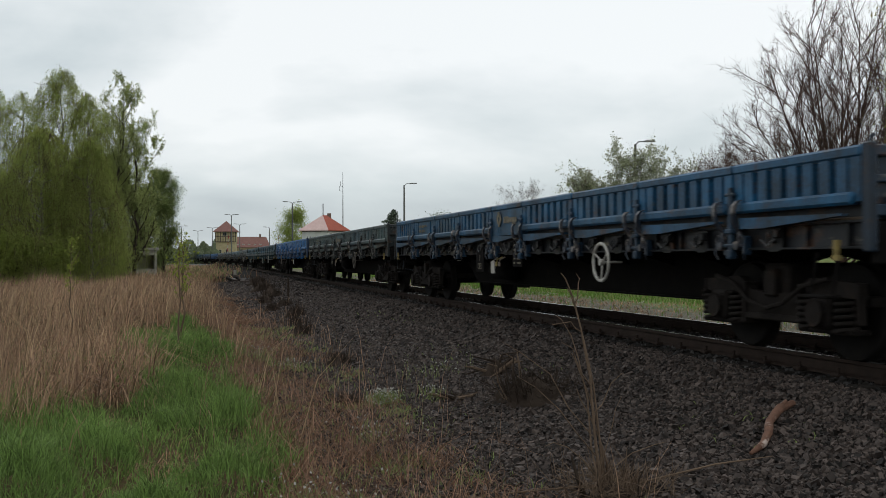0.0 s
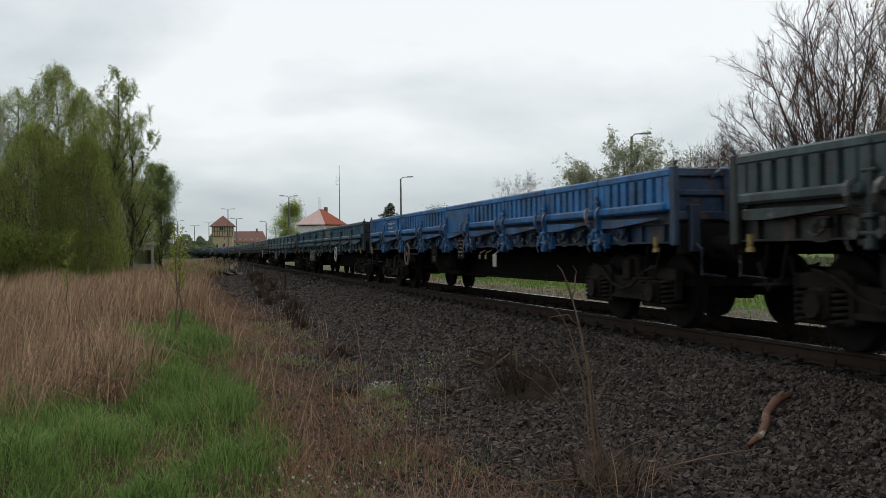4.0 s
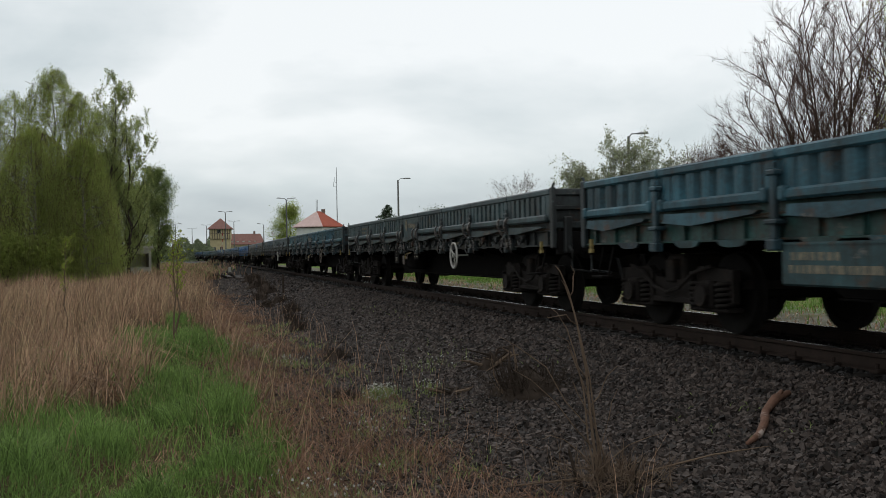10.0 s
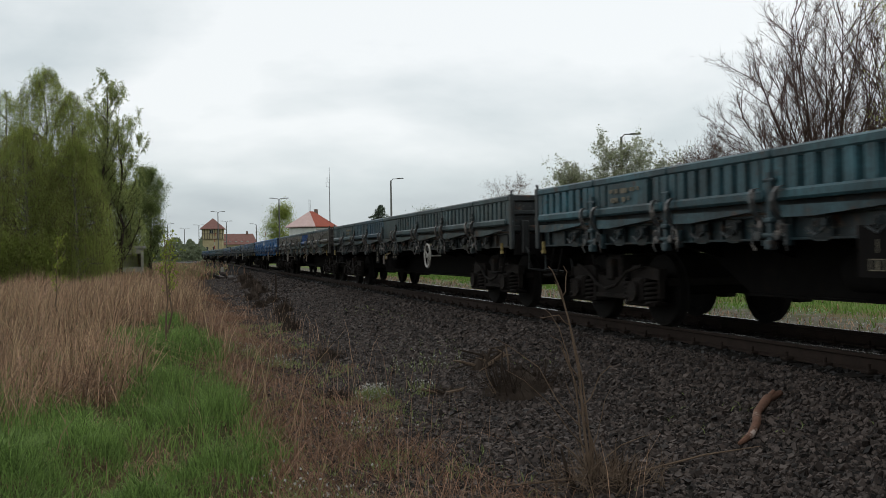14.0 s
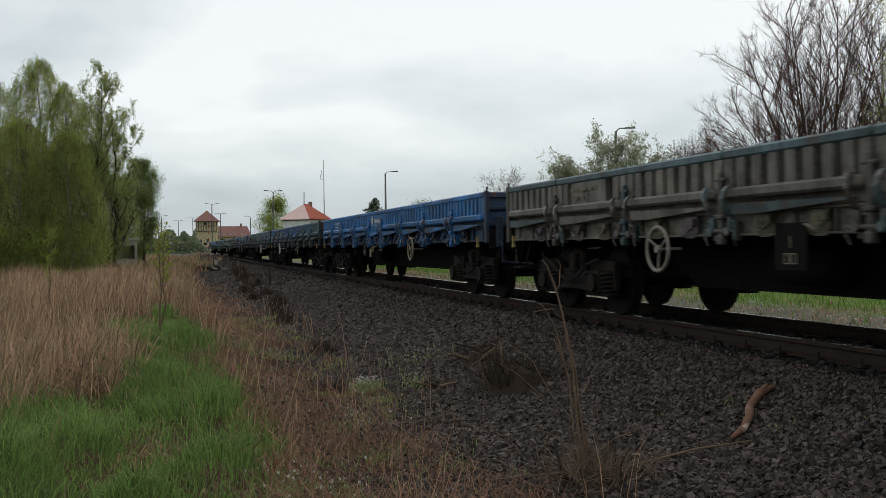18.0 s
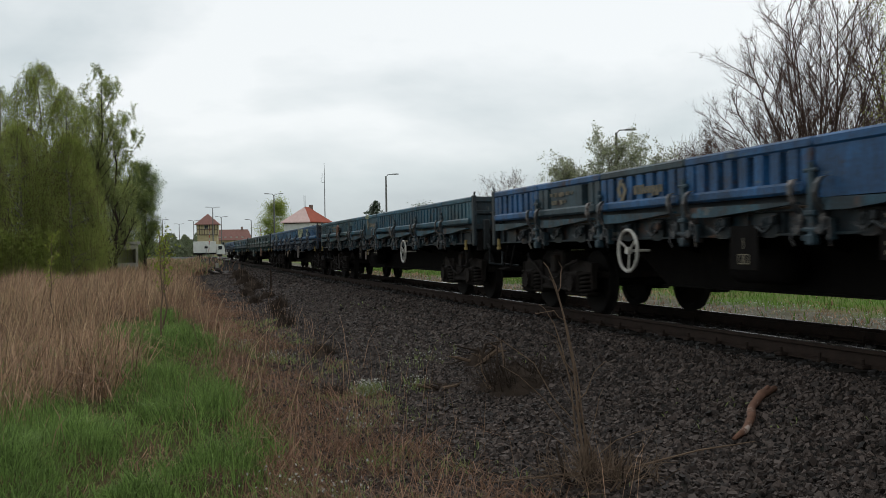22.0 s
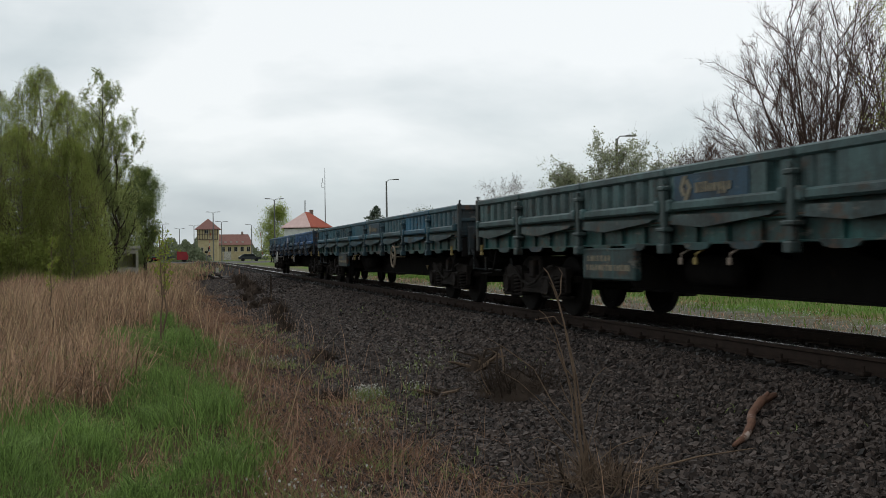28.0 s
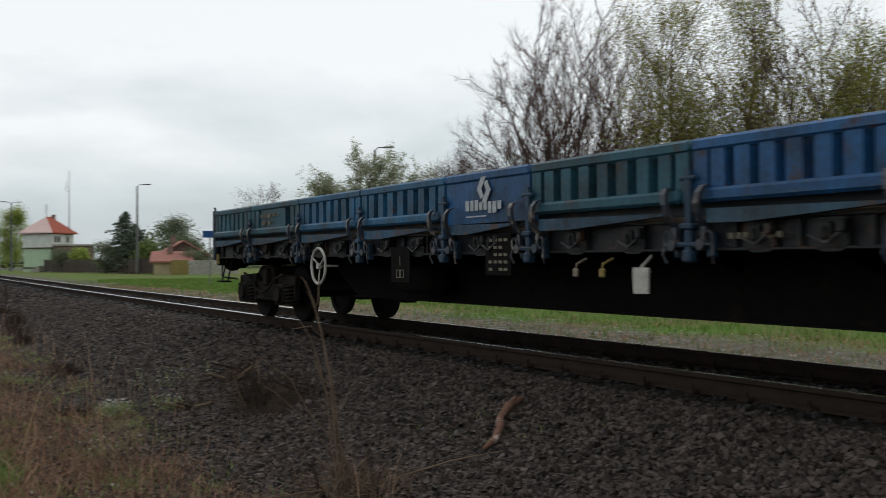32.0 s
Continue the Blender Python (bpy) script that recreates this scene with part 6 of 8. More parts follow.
def spruce(x, y, h, seed, label):
    rng = np.random.RandomState(seed)
    t = thing("spruce_tree", label, "tree", at=pose(x, y, -0.35))
    g = Geo()
    g.tube([(0, 0, -0.1), (0, 0, h * 0.5), (0, 0, h)], [0.16, 0.09, 0.015], 8)
    C = []
    for k in range(46):
        z = 0.8 + (h - 0.85) * k / 46
        r = (min((h - z) * 0.9, 1.8) + 0.05) * rng.uniform(0.55, 1.2)
        for q in range(5):
            a = rng.uniform(0, 2 * math.pi)
            e = Vector((r * math.cos(a), r * math.sin(a), z - r * 0.15))
            g.tube([(0, 0, z), e], [0.03, 0.008], 3, cap=False)
            for u in np.linspace(0.2, 1.05, 9):
                C.append(Vector((0, 0, z)).lerp(e, u))
    part("trunk", g, M["bark"], t)
    c = np.array([tuple(p) for p in C]); c = np.repeat(c, 3, 0) + rng.normal(size=(len(C) * 3, 3)) * 0.07
    part("crown", quads_mesh("crown", c, rng.uniform(0.07, 0.16, len(c)), M["needle"], rng, 0.5, 0.4), None, t)


spruce(27.3, 122, 7.4, 44, "dark green spruce by the garden fence")
spruce(28.9, 124, 6.0, 45, "smaller dark spruce by the garden fence")


def far_woods():
    rng = np.random.RandomState(5)
    C, S = [], []
    for x0, x1, y, h, n in ((-40, 14, 245, 5.6, 15000), (2, 16, 335, 10, 6000), (14, 60, 345, 9, 8000), (40, 120, 180, 8, 6000), (-160, -40, 200, 10, 6000), (44, 90, 60, 9, 5000)):
        x = rng.uniform(x0, x1, n)
        top = h * (0.55 + 0.25 * np.sin(x * 0.35 + y) + 0.2 * np.sin(x * 1.1 + 2))
        C.append(np.stack([x, y + rng.normal(size=n) * 4, rng.uniform(-0.6, 1, n).clip(0, 1) ** 0.7 * top], -1)); S.append(rng.uniform(0.22, 0.5, n))
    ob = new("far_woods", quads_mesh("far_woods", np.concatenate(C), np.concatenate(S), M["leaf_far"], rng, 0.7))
    tagged(ob, "hazy green belt of trees at the horizon", "woods", kind="stuff")


far_woods()


def blades(name, base, h, width, lean, mat, rng, label, category, droop=0.25, toward=None):
    """Grass blades: two bent quads each, standing on their base points."""
    n = len(base)
    az = rng.uniform(0, 2 * np.pi, n)
    face = np.stack([np.cos(az), np.sin(az), np.zeros(n)], -1)
    la = rng.uniform(0, 2 * np.pi, n) if toward is None else toward + rng.normal(size=n) * 1.5
    ld = np.stack([np.cos(la), np.sin(la), np.zeros(n)], -1) * (lean * rng.uniform(0.2, 1.4, n))[:, None]
    w = (width * rng.uniform(0.6, 1.3, n))[:, None]
    up = np.array([0, 0, 1.0])
    hh = h[:, None]
    p0, p1 = base, base + (up * 0.55 + ld * 0.35) * hh
    p2 = base + (up * (1 - droop * np.linalg.norm(ld, axis=1, keepdims=True)) + ld) * hh
    V = np.stack([p0 - face * w, p0 + face * w, p1 - face * w * 0.8, p1 + face * w * 0.8, p2 - face * w * 0.12, p2 + face * w * 0.12], 1).reshape(-1, 3)
    k = np.arange(n)[:, None] * 6
    F = np.concatenate([k + np.array([0, 1, 3, 2]), k + np.array([2, 3, 5, 4])])
    ob = new(name, array_mesh(name, V, F, mat))
    return tagged(ob, label, category, kind="stuff")


def field_points(rng, n, l0, l1, y0, y1, power=1.6):
    lat, y = rng.uniform(l0, l1, n), y0 + (y1 - y0) * rng.uniform(0, 1, n) ** power
    return lat, y


def patch_noise(lat, y, s=1.0):
    return np.sin(lat * 1.9 * s + 0.7 * y * s) + np.sin(lat * 0.8 * s - 1.3 * y * s + 1) + np.sin(2.7 * lat * s + 0.4 * y * s + 2)


TONGUE = [(-9, 9.3), (-1.53, 10.3), (-1.0, 10.7), (-0.5, 11.4), (-0.25, 15.3), (-0.95, 20.4), (-1.0, 24.7), (0.1, 27.2), (1.0, 22.1), (0.9, 15.8), (0.95, 11.8), (0.9, 9.4), (0.75, 6.7), (0.6, 3.5), (-9, 3.5)]


def is_green(lat, y):
    """The tongue of fresh grass in the dry field, its edge frayed."""
    x = lat + NEAR_RAIL + 0.16 * np.sin(3.1 * y + 1.7 * lat) + 0.12 * np.sin(7.3 * lat - 2.2 * y) + 0.10 * np.sin(13 * y)
    yy = y + 0.5 * np.sin(2.7 * lat + y) * (y / 12)
    inside = np.zeros(len(y), bool)
    for (xa, ya), (xb, yb) in zip(TONGUE, TONGUE[1:] + TONGUE[:1]):
        inside ^= ((ya > yy) != (yb > yy)) & (x < (xb - xa) * (yy - ya) / (yb - ya + 1e-9) + xa)
    return inside


def clumped(rng, lat, y, k, r):
    """Pull points towards random clump centres so that they grow in tufts."""
    c = rng.randint(0, len(y), len(y) // k)
    pick = c[rng.randint(0, len(c), len(y))]
    q = rng.uniform(0, 1, len(y)) < 0.75
    s = r * (0.6 + y[pick] / 25)
    return np.where(q, lat[pick] + rng.normal(size=len(y)) * s, lat), np.where(q, y[pick] + rng.normal(size=len(y)) * s * 1.5, y)


def build_field():
    rng = np.random.RandomState(21)
    lat, y = field_points(rng, 42000, -24, -4.9, 8.0, 78, 1.9)
    lat, y = clumped(rng, lat, y, 14, 0.10)
    y = y.clip(6, None)
    g = is_green(lat, y)
    keep = ~g | (rng.uniform(0, 1, len(y)) < 0.02)
    keep &= (lat < -5.4) | (rng.uniform(0, 1, len(y)) < np.interp(y, [12, 22], [0.06, 0.4]))
    lat, y = lat[keep], y[keep]
    h = (0.25 + 0.95 * rng.beta(1.5, 2.2, len(y))) * (0.95 + 0.13 * patch_noise(lat, y, 0.5)) * np.interp(lat, [-6.5, -5.0], [1, 0.7]) * np.interp(y, [8, 14], [0.7, 1])
    k = rng.uniform(0, 1, len(y)) < 0.80
    wd = 0.0024 + 0.00020 * y
    for sel, mt, nm in ((k, "dry", "dry_reeds"), (~k, "straw", "bleached_reeds")):
        blades(nm, on_ground(lat[sel], y[sel]), h[sel], wd[sel], 0.40, M[mt], rng, "dry brown reeds and tall dead grass covering the field", "dry grass", toward=0.3)
    # dark litter and low leaves between the reeds
    lat, y = field_points(rng, 26000, -20, -5.2, 8.0, 60, 1.8)
    keep = ~is_green(lat, y)
    lat, y = lat[keep], y[keep]
    blades("reed_litter", on_ground(lat, y), rng.uniform(0.1, 0.5, len(y)), 0.004 + 0.00025 * y, 1.3, M["redgrass"], rng, "brown matted litter under the reeds", "dry grass", 0.4)
    # tall single stems that lean over
    lat, y = field_points(rng, 1500, -13, -5.2, 9.0, 40, 1.3)
    keep = ~is_green(lat, y)
    lat, y = lat[keep], y[keep]
    blades("reed_stems", on_ground(lat, y), rng.uniform(0.7, 1.35, len(y)), 0.0026 + 0.00014 * y, 0.62, M["straw"], rng, "tall pale reed stems leaning over the field", "reeds", toward=0.2)
    # flattened straw at the edge of the reeds
    lat, y = field_points(rng, 2600, -10, -6.2, 9.4, 19, 1.2)
    keep = ~is_green(lat, y)
    lat, y = lat[keep], y[keep]
    blades("flattened_straw", on_ground(lat, y, 0.05), rng.uniform(0.35, 0.8, len(y)), 0.0030 + 0.00018 * y, 1.15, M["dry"], rng, "brown straw flattened over the grass edge", "dry grass", 0.55, toward=0.1)
    # green grass in tufts
    lat, y = field_points(rng, 110000, -10.5, -5.0, 4.6, 30, 1.6)
    lat, y = clumped(rng, lat, y, 60, 0.07)
    keep = is_green(lat, y) & (y > 4.4)
    keep &= (patch_noise(lat, y, 1.3) > -1.0) | (rng.uniform(0, 1, len(y)) < 0.30)
    keep &= (y < 10.6) | (y > 15.2) | (rng.uniform(0, 1, len(y)) < 0.6)
    lat, y = lat[keep], y[keep]
    mound = np.zeros(len(y))
    for ml, my, mr in ((-6.15, 17.6, 1.9), (-5.75, 9.6, 0.7), (-6.9, 8.6, 0.8), (-5.9, 7.4, 0.55), (-6.4, 6.3, 0.5), (-5.5, 11.6, 0.6), (-8.1, 9.2, 0.9), (-7.3, 7.2, 0.6)):
        mound = np.maximum(mound, np.exp(-((lat - ml) / (mr * 0.5)) ** 2 - ((y - my) / mr) ** 2))
    h = rng.uniform(0.07, 0.24, len(y)) * (1 + 0.25 * patch_noise(lat, y, 1.1)).clip(0.4, 2) + 0.16 * mound * rng.uniform(0.4, 1.0, len(y))
    base = on_ground(lat, y, 0.0)
    base[:, 2] += 0.14 * mound
    blades("green_grass", base, h, 0.0024 + 0.00019 * y, 0.75, M["grass"], rng, "fresh green grass tufts in the dry field", "grass", 0.35)
    lat, y = field_points(rng, 12000, -10.5, -5.4, 9.5, 19, 1.3)
    lat, y = clumped(rng, lat, y, 50, 0.10)
    keep = (patch_noise(lat, y, 1.6) > 0.1) & (y > 4.5)
    lat, y = lat[keep], y[keep]
    blades("edge_grass", on_ground(lat, y), rng.uniform(0.12, 0.42, len(y)), 0.0028 + 0.0002 * y, 0.5, M["grass"], rng, "green grass growing through the edge of the reeds", "grass", 0.3)
    lat, y = field_points(rng, 6000, -10, -5.1, 4.6, 26, 1.2)
    lat, y = clumped(rng, lat, y, 25, 0.16)
    blades("dead_grass", on_ground(lat, y.clip(4.5, None)), rng.uniform(0.05, 0.22, len(y)), 0.0022 + 0.00016 * y.clip(4, None), 1.2, M["dry"], rng, "dead straw among the green grass", "dry grass", 0.45, toward=0.3)
    # the same growth round and behind the standpoint
    lat, y = field_points(rng, 16000, -12, -5.2, 4.7, -7, 1.0)
    k = (patch_noise(lat, y, 0.9) > 0.2) & (np.hypot(lat + NEAR_RAIL, y) > 1.2)
    blades("field_grass", on_ground(lat[k], y[k]), rng.uniform(0.06, 0.22, k.sum()), np.full(k.sum(), 0.004), 0.6, M["grass"], rng, "short green grass at the edge of the field", "grass", 0.35)
    k = (patch_noise(lat, y, 0.9) <= 0.2) & (np.hypot(lat + NEAR_RAIL, y) > 1.2)
    blades("field_straw", on_ground(lat[k], y[k]), rng.uniform(0.06, 0.3, k.sum()), np.full(k.sum(), 0.004), 0.9, M["dry"], rng, "dead grass at the edge of the field", "dry grass", 0.4)
    # rough scrub along the bank towards the road
    lat, y = field_points(rng, 15000, -16, -3.4, 74, 193, 1.0)
    lat, y = clumped(rng, lat, y, 40, 0.25)
    k = rng.uniform(0, 1, len(y))
    for sel, mt, nm, hh in ((k < 0.5, "dry", "bank_scrub", 0.9), ((k >= 0.5) & (k < 0.75), "redgrass", "bank_brush", 0.7), (k >= 0.75, "leaf_dark", "bank_weeds", 0.8)):
        blades(nm, on_ground(lat[sel], y[sel]), rng.uniform(0.35, 1.0, sel.sum()) * hh, 0.022 + 0.00012 * y[sel], 0.5, M[mt], rng, "rough scrub and dead grass along the railway bank", "scrub")
    # ditch
    lat, y = field_points(rng, 14000, -5.6, -3.7, 4.6, 46, 1.7)
    lat, y = clumped(rng, lat, y, 40, 0.14)
    y = y.clip(4.5, None)
    keep = patch_noise(lat, y, 1.7) > -0.7 + 1.3 * (lat + 4.6)
    lat, y = lat[keep], y[keep]
    blades("ditch_grass", on_ground(lat, y), rng.uniform(0.05, 0.22, len(y)), 0.0026 + 0.00016 * y, 1.6, M["redgrass"], rng, "flattened reddish dead grass along the foot of the ballast", "dry grass", 0.45)
    lat, y = field_points(rng, 2600, -5.5, -4.3, 4.6, 30, 1.6)
    lat, y = clumped(rng, lat, y, 60, 0.2)
    y = y.clip(4.5, None)
    blades("matted_straw", on_ground(lat, y, 0.03), rng.uniform(0.15, 0.45, len(y)), 0.0020 + 0.00013 * y, 2.6, M["redgrass"], rng, "matted brown straw lying along the ditch", "dry grass", 0.36, toward=1.2)
    lat, y = field_points(rng, 4200, -5.5, -3.6, 4.8, 26, 1.4)
    lat, y = clumped(rng, lat, y, 60, 0.10)
    y = y.clip(4.5, None)
    blades("ditch_tufts", on_ground(lat, y), rng.uniform(0.04, 0.14, len(y)), 0.003 + 0.0002 * y, 0.8, M["leaf_dark"], rng, "small green tufts in the ditch", "grass", 0.35)
    lat, y = field_points(rng, 420, -5.6, -3.3, 5.6, 30, 1.3)
    blades("dry_stalks", on_ground(lat, y), rng.uniform(0.2, 0.8, len(y)), 0.0015 + 0.00009 * y, 0.34, M["dry"], rng, "thin dry stalks standing in the ditch", "dry stalks")
    lat, y = field_points(rng, 1600, -4.4, -1.3, 4.5, 30, 1.4)
    keep = patch_noise(lat, y, 1.1) > 0.9
    lat, y = lat[keep], y[keep]
    blades("ballast_weeds", on_ground(lat, y), rng.uniform(0.03, 0.07, len(y)), 0.004 + 0.00025 * y, 1.3, M["leaf_dark"], rng, "small green weeds between the ballast stones", "weeds")
    lat, y = field_points(rng, 42000, 3.7, 16, 2, 75, 1.5)
    keep = (lat > 6.3 + 0.35 * patch_noise(lat, y, 0.7)) | (rng.uniform(0, 1, len(y)) < 0.12)
    lat, y = lat[keep], y[keep]
    blades("lawn_grass", on_ground(lat, y), rng.uniform(0.05, 0.17, len(y)), 0.006 + 0.0003 * y, 0.5, M["lawn"], rng, "short green grass beyond the track", "grass")
    lat, y = field_points(rng, 12000, 2.9, 9.0, 2, 60, 1.5)
    keep = (lat < 6.4 + 0.6 * patch_noise(lat, y, 0.7)) | (rng.uniform(0, 1, len(y)) < 0.15)
    blades("verge_straw", on_ground(lat[keep], y[keep]), rng.uniform(0.04, 0.15, keep.sum()), 0.005 + 0.00025 * y[keep], 1.0, M["dry"], rng, "dead brown grass on the verge beside the track", "dry grass", 0.4)
    lat, y = field_points(rng, 3000, 3.6, 6.4, 2, 45, 1.4)
    P = on_ground(lat, y, 0.08)
    tagged(new("daisies", quads_mesh("daisies", P, np.full(len(P), 0.016), M["blossom"], rng, 0.9)), "small white flowers in the verge", "flowers", kind="stuff")
    C = []
    for lat0, y0, r, n in ((-3.85, 11.8, 0.17, 300), (-3.3, 11.6, 0.14, 50), (-5.2, 7.0, 0.45, 80), (-2.8, 13.6, 0.5, 60), (-4.5, 16.2, 0.25, 80), (-4.9, 18.5, 0.35, 90), (-4.3, 9.6, 0.3, 60)):
        a = rng.normal(size=(n, 2)) * r * 0.6
        C.append(on_ground(lat0 + a[:, 0], y0 + a[:, 1], 0.0) + np.array([0, 0, 1]) * rng.uniform(0.03, 0.2, n)[:, None])
    P = np.concatenate(C)
    tagged(new("white_wildflowers", quads_mesh("white_wildflowers", P, np.full(len(P), 0.013), M["blossom"], rng, 0.8)), "small white wildflowers at the foot of the ballast", "flowers", kind="stuff")
    base = P.copy(); base[:, 2] -= 0.1
    blades("wildflower_leaves", np.repeat(base, 2, 0) + rng.normal(size=(len(base) * 2, 3)) * np.array([0.05, 0.05, 0.01]), rng.uniform(0.05, 0.13, len(base) * 2), np.full(len(base) * 2, 0.004), 0.7, M["leaf_dark"], rng, "pale leaves of the wildflowers", "flowers")


build_field()


def sapling(x, y, h, seed, label, n_leaf, leaf="leaf_fresh"):
    rng = np.random.RandomState(seed)
    z = float(ground_z(np.array(x - NEAR_RAIL - float(bend(y))), np.array(y)))
    t = thing("sapling", label, "sapling", at=pose(x, y, z))
    g = Geo()
    tips = []
    pts = [(rng.normal() * 0.02, rng.normal() * 0.02, h * k / 6) for k in range(7)]
    g.tube(pts, [0.020 - 0.0024 * k for k in range(7)], 6)
    part("stem", g, M["twig"], t)
    for k in range(16):
        u = rng.uniform(0.45, 1.0)
        a = rng.uniform(0, 2 * math.pi)
        p = Vector((0, 0, h * u))
        e = p + Vector((math.cos(a) * 0.55, math.sin(a) * 0.55, 0.9)) * h * rng.uniform(0.10, 0.22)
        g = Geo(); g.tube([p, p.lerp(e, 0.5) + Vector((0, 0, -0.01)), e], [0.006, 0.004, 0.002], 4)
        part("twig", g, M["twig"], t)
        tips += [p.lerp(e, q) for q in np.linspace(0.3, 1.05, 6)]
    c = np.array([tuple(p) for p in tips])[rng.randint(0, len(tips), n_leaf)] + rng.normal(size=(n_leaf, 3)) * 0.03
    part("leaves", quads_mesh("leaves", c, rng.uniform(0.018, 0.034, n_leaf), M[leaf], rng, 0.6), None, t)


sapling(0.19, 17.1, 1.95, 71, "thin young tree with a few yellow-green leaves", 200)
sapling(0.27, 18.3, 2.05, 72, "slender sapling coming into leaf", 190)
sapling(-2.18, 24.9, 2.0, 73, "sapling with bright green top leaves in the reeds", 260)


def clod_mesh(rng, r, h):
    """An uneven lump of dark soil and root wood."""
    g = Geo()
    rings, n = 6, 14
    ph = rng.uniform(0, 6, 6)
    vs, fs = [], []
    for i in range(rings + 1):
        u = i / rings
        for k in range(n):
            a = 2 * math.pi * k / n
            b = 1 + 0.28 * math.sin(2 * a + ph[0]) + 0.2 * math.sin(5 * a + ph[1] + 3 * u) + rng.normal() * 0.14
            vs.append((r * b * math.cos(a) * (1 - u) ** 0.55, r * b * math.sin(a) * (1 - u) ** 0.55, -0.08 + (h + 0.08) * u * (1 + rng.normal() * 0.12)))
    for i in range(rings):
        for k in range(n):
            j = (k + 1) % n
            fs.append((i * n + k, i * n + j, i * n + n + j, i * n + n + k))
    g.add(vs, fs)
    return g.mesh("core", M["root"], True)


def ballast_litter():
    # dead plant: a sheaf of bent bare stems
    t = thing("dead_weed", "tall dead weed with bare bent stems on the ballast", "dead plant", at=pose(2.92, 6.5, -0.62))
    for dx, top, r in ((0.0, 1.0, 0.011), (0.035, 0.93, 0.008), (-0.03, 0.80, 0.007), (0.06, 0.62, 0.007), (0.09, 0.45, 0.008)):
        g = Geo()
        g.tube([(0.02 + dx, dx, 0), (-0.01 + dx, 0.03, 0.35 * top), (-0.03 + dx * 0.7, 0.06, 0.75 * top), (-0.09 + dx * 0.6, 0.08, 1.1 * top), (-0.14 + dx * 0.6, 0.1, 1.32 * top), (-0.20 + dx, 0.1, 1.46 * top), (-0.235 + dx * 1.3, 0.1, 1.50 * top)], [r, r * 0.9, r * 0.75, r * 0.6, r * 0.5, r * 0.4, r * 0.25], 6)
        part("stem", g, M["twig"], t)
    rs = np.random.RandomState(77)
    for a, b, c in (((-0.02, 0.04, 0.5), (0.10, 0.0, 0.72), (0.20, 0.0, 0.78)), ((-0.03, 0.05, 0.7), (-0.16, 0.0, 0.9), (-0.28, -0.02, 1.02)), ((-0.09, 0.08, 1.08), (-0.2, 0.0, 1.16), (-0.34, 0.0, 1.15)), ((0, 0.02, 0.2), (-0.30, -0.04, 0.55), (-0.62, -0.05, 0.80)), ((-0.03, 0.03, 0.35), (-0.32, 0.1, 0.80), (-0.66, 0.15, 1.02)), ((-0.13, 0.1, 1.28), (-0.10, 0.1, 1.42), (-0.12, 0.1, 1.5)), ((0, 0, 0.1), (0.12, 0.02, 0.4), (0.20, 0.03, 0.62)), ((0, 0, 0.05), (-0.22, 0, 0.25), (-0.40, 0, 0.30)), ((0.02, 0, 0.05), (0.25, -0.05, 0.22), (0.46, -0.1, 0.30))):
        g = Geo()
        mid = Vector(b) + Vector(rs.normal(size=3)) * 0.015
        g.tube([a, Vector(a).lerp(mid, 0.5) + Vector(rs.normal(size=3)) * 0.02, mid, Vector(c).lerp(mid, 0.4) + Vector(rs.normal(size=3)) * 0.02, c], [0.005, 0.0045, 0.004, 0.003, 0.0015], 5)
        part("twig", g, M["twig"], t)
    # rotten branch
    g = Geo()
    pts = [(5.10, 7.37, 0), (4.93, 7.31, 0.02), (4.73, 7.16, 0.0), (4.62, 7.00, 0.02), (4.54, 6.88, 0.03), (4.40, 6.75, 0.0), (4.22, 6.63, 0.0)]
    P = [(x, y, float(ground_z(np.array(x - NEAR_RAIL), np.array(y))) + 0.045 + dz) for x, y, dz in pts]
    g.tube(P, [0.026, 0.040, 0.033, 0.037, 0.034, 0.031, 0.014], 9)
    g.tube([P[1], (P[1][0] + 0.07, P[1][1] + 0.01, P[1][2] + 0.06)], [0.024, 0.016], 7)
    solo("rotten_branch", g, M["rotwood"], "orange-brown rotten branch lying on the ballast", "branch", smooth=True)
    # thin fallen stick
    g = Geo()
    pts = [(2.35, 6.9), (2.8, 6.72), (3.3, 6.6), (3.85, 6.5), (4.25, 6.4)]
    g.tube([(x, y, float(ground_z(np.array(x - NEAR_RAIL), np.array(y))) + 0.06 + 0.02 * (i % 2)) for i, (x, y) in enumerate(pts)], [0.006, 0.009, 0.010, 0.008, 0.004], 6)
    solo("fallen_stick", g, M["twig"], "thin dry stick lying across the ballast", "stick")
    rng = np.random.RandomState(31)
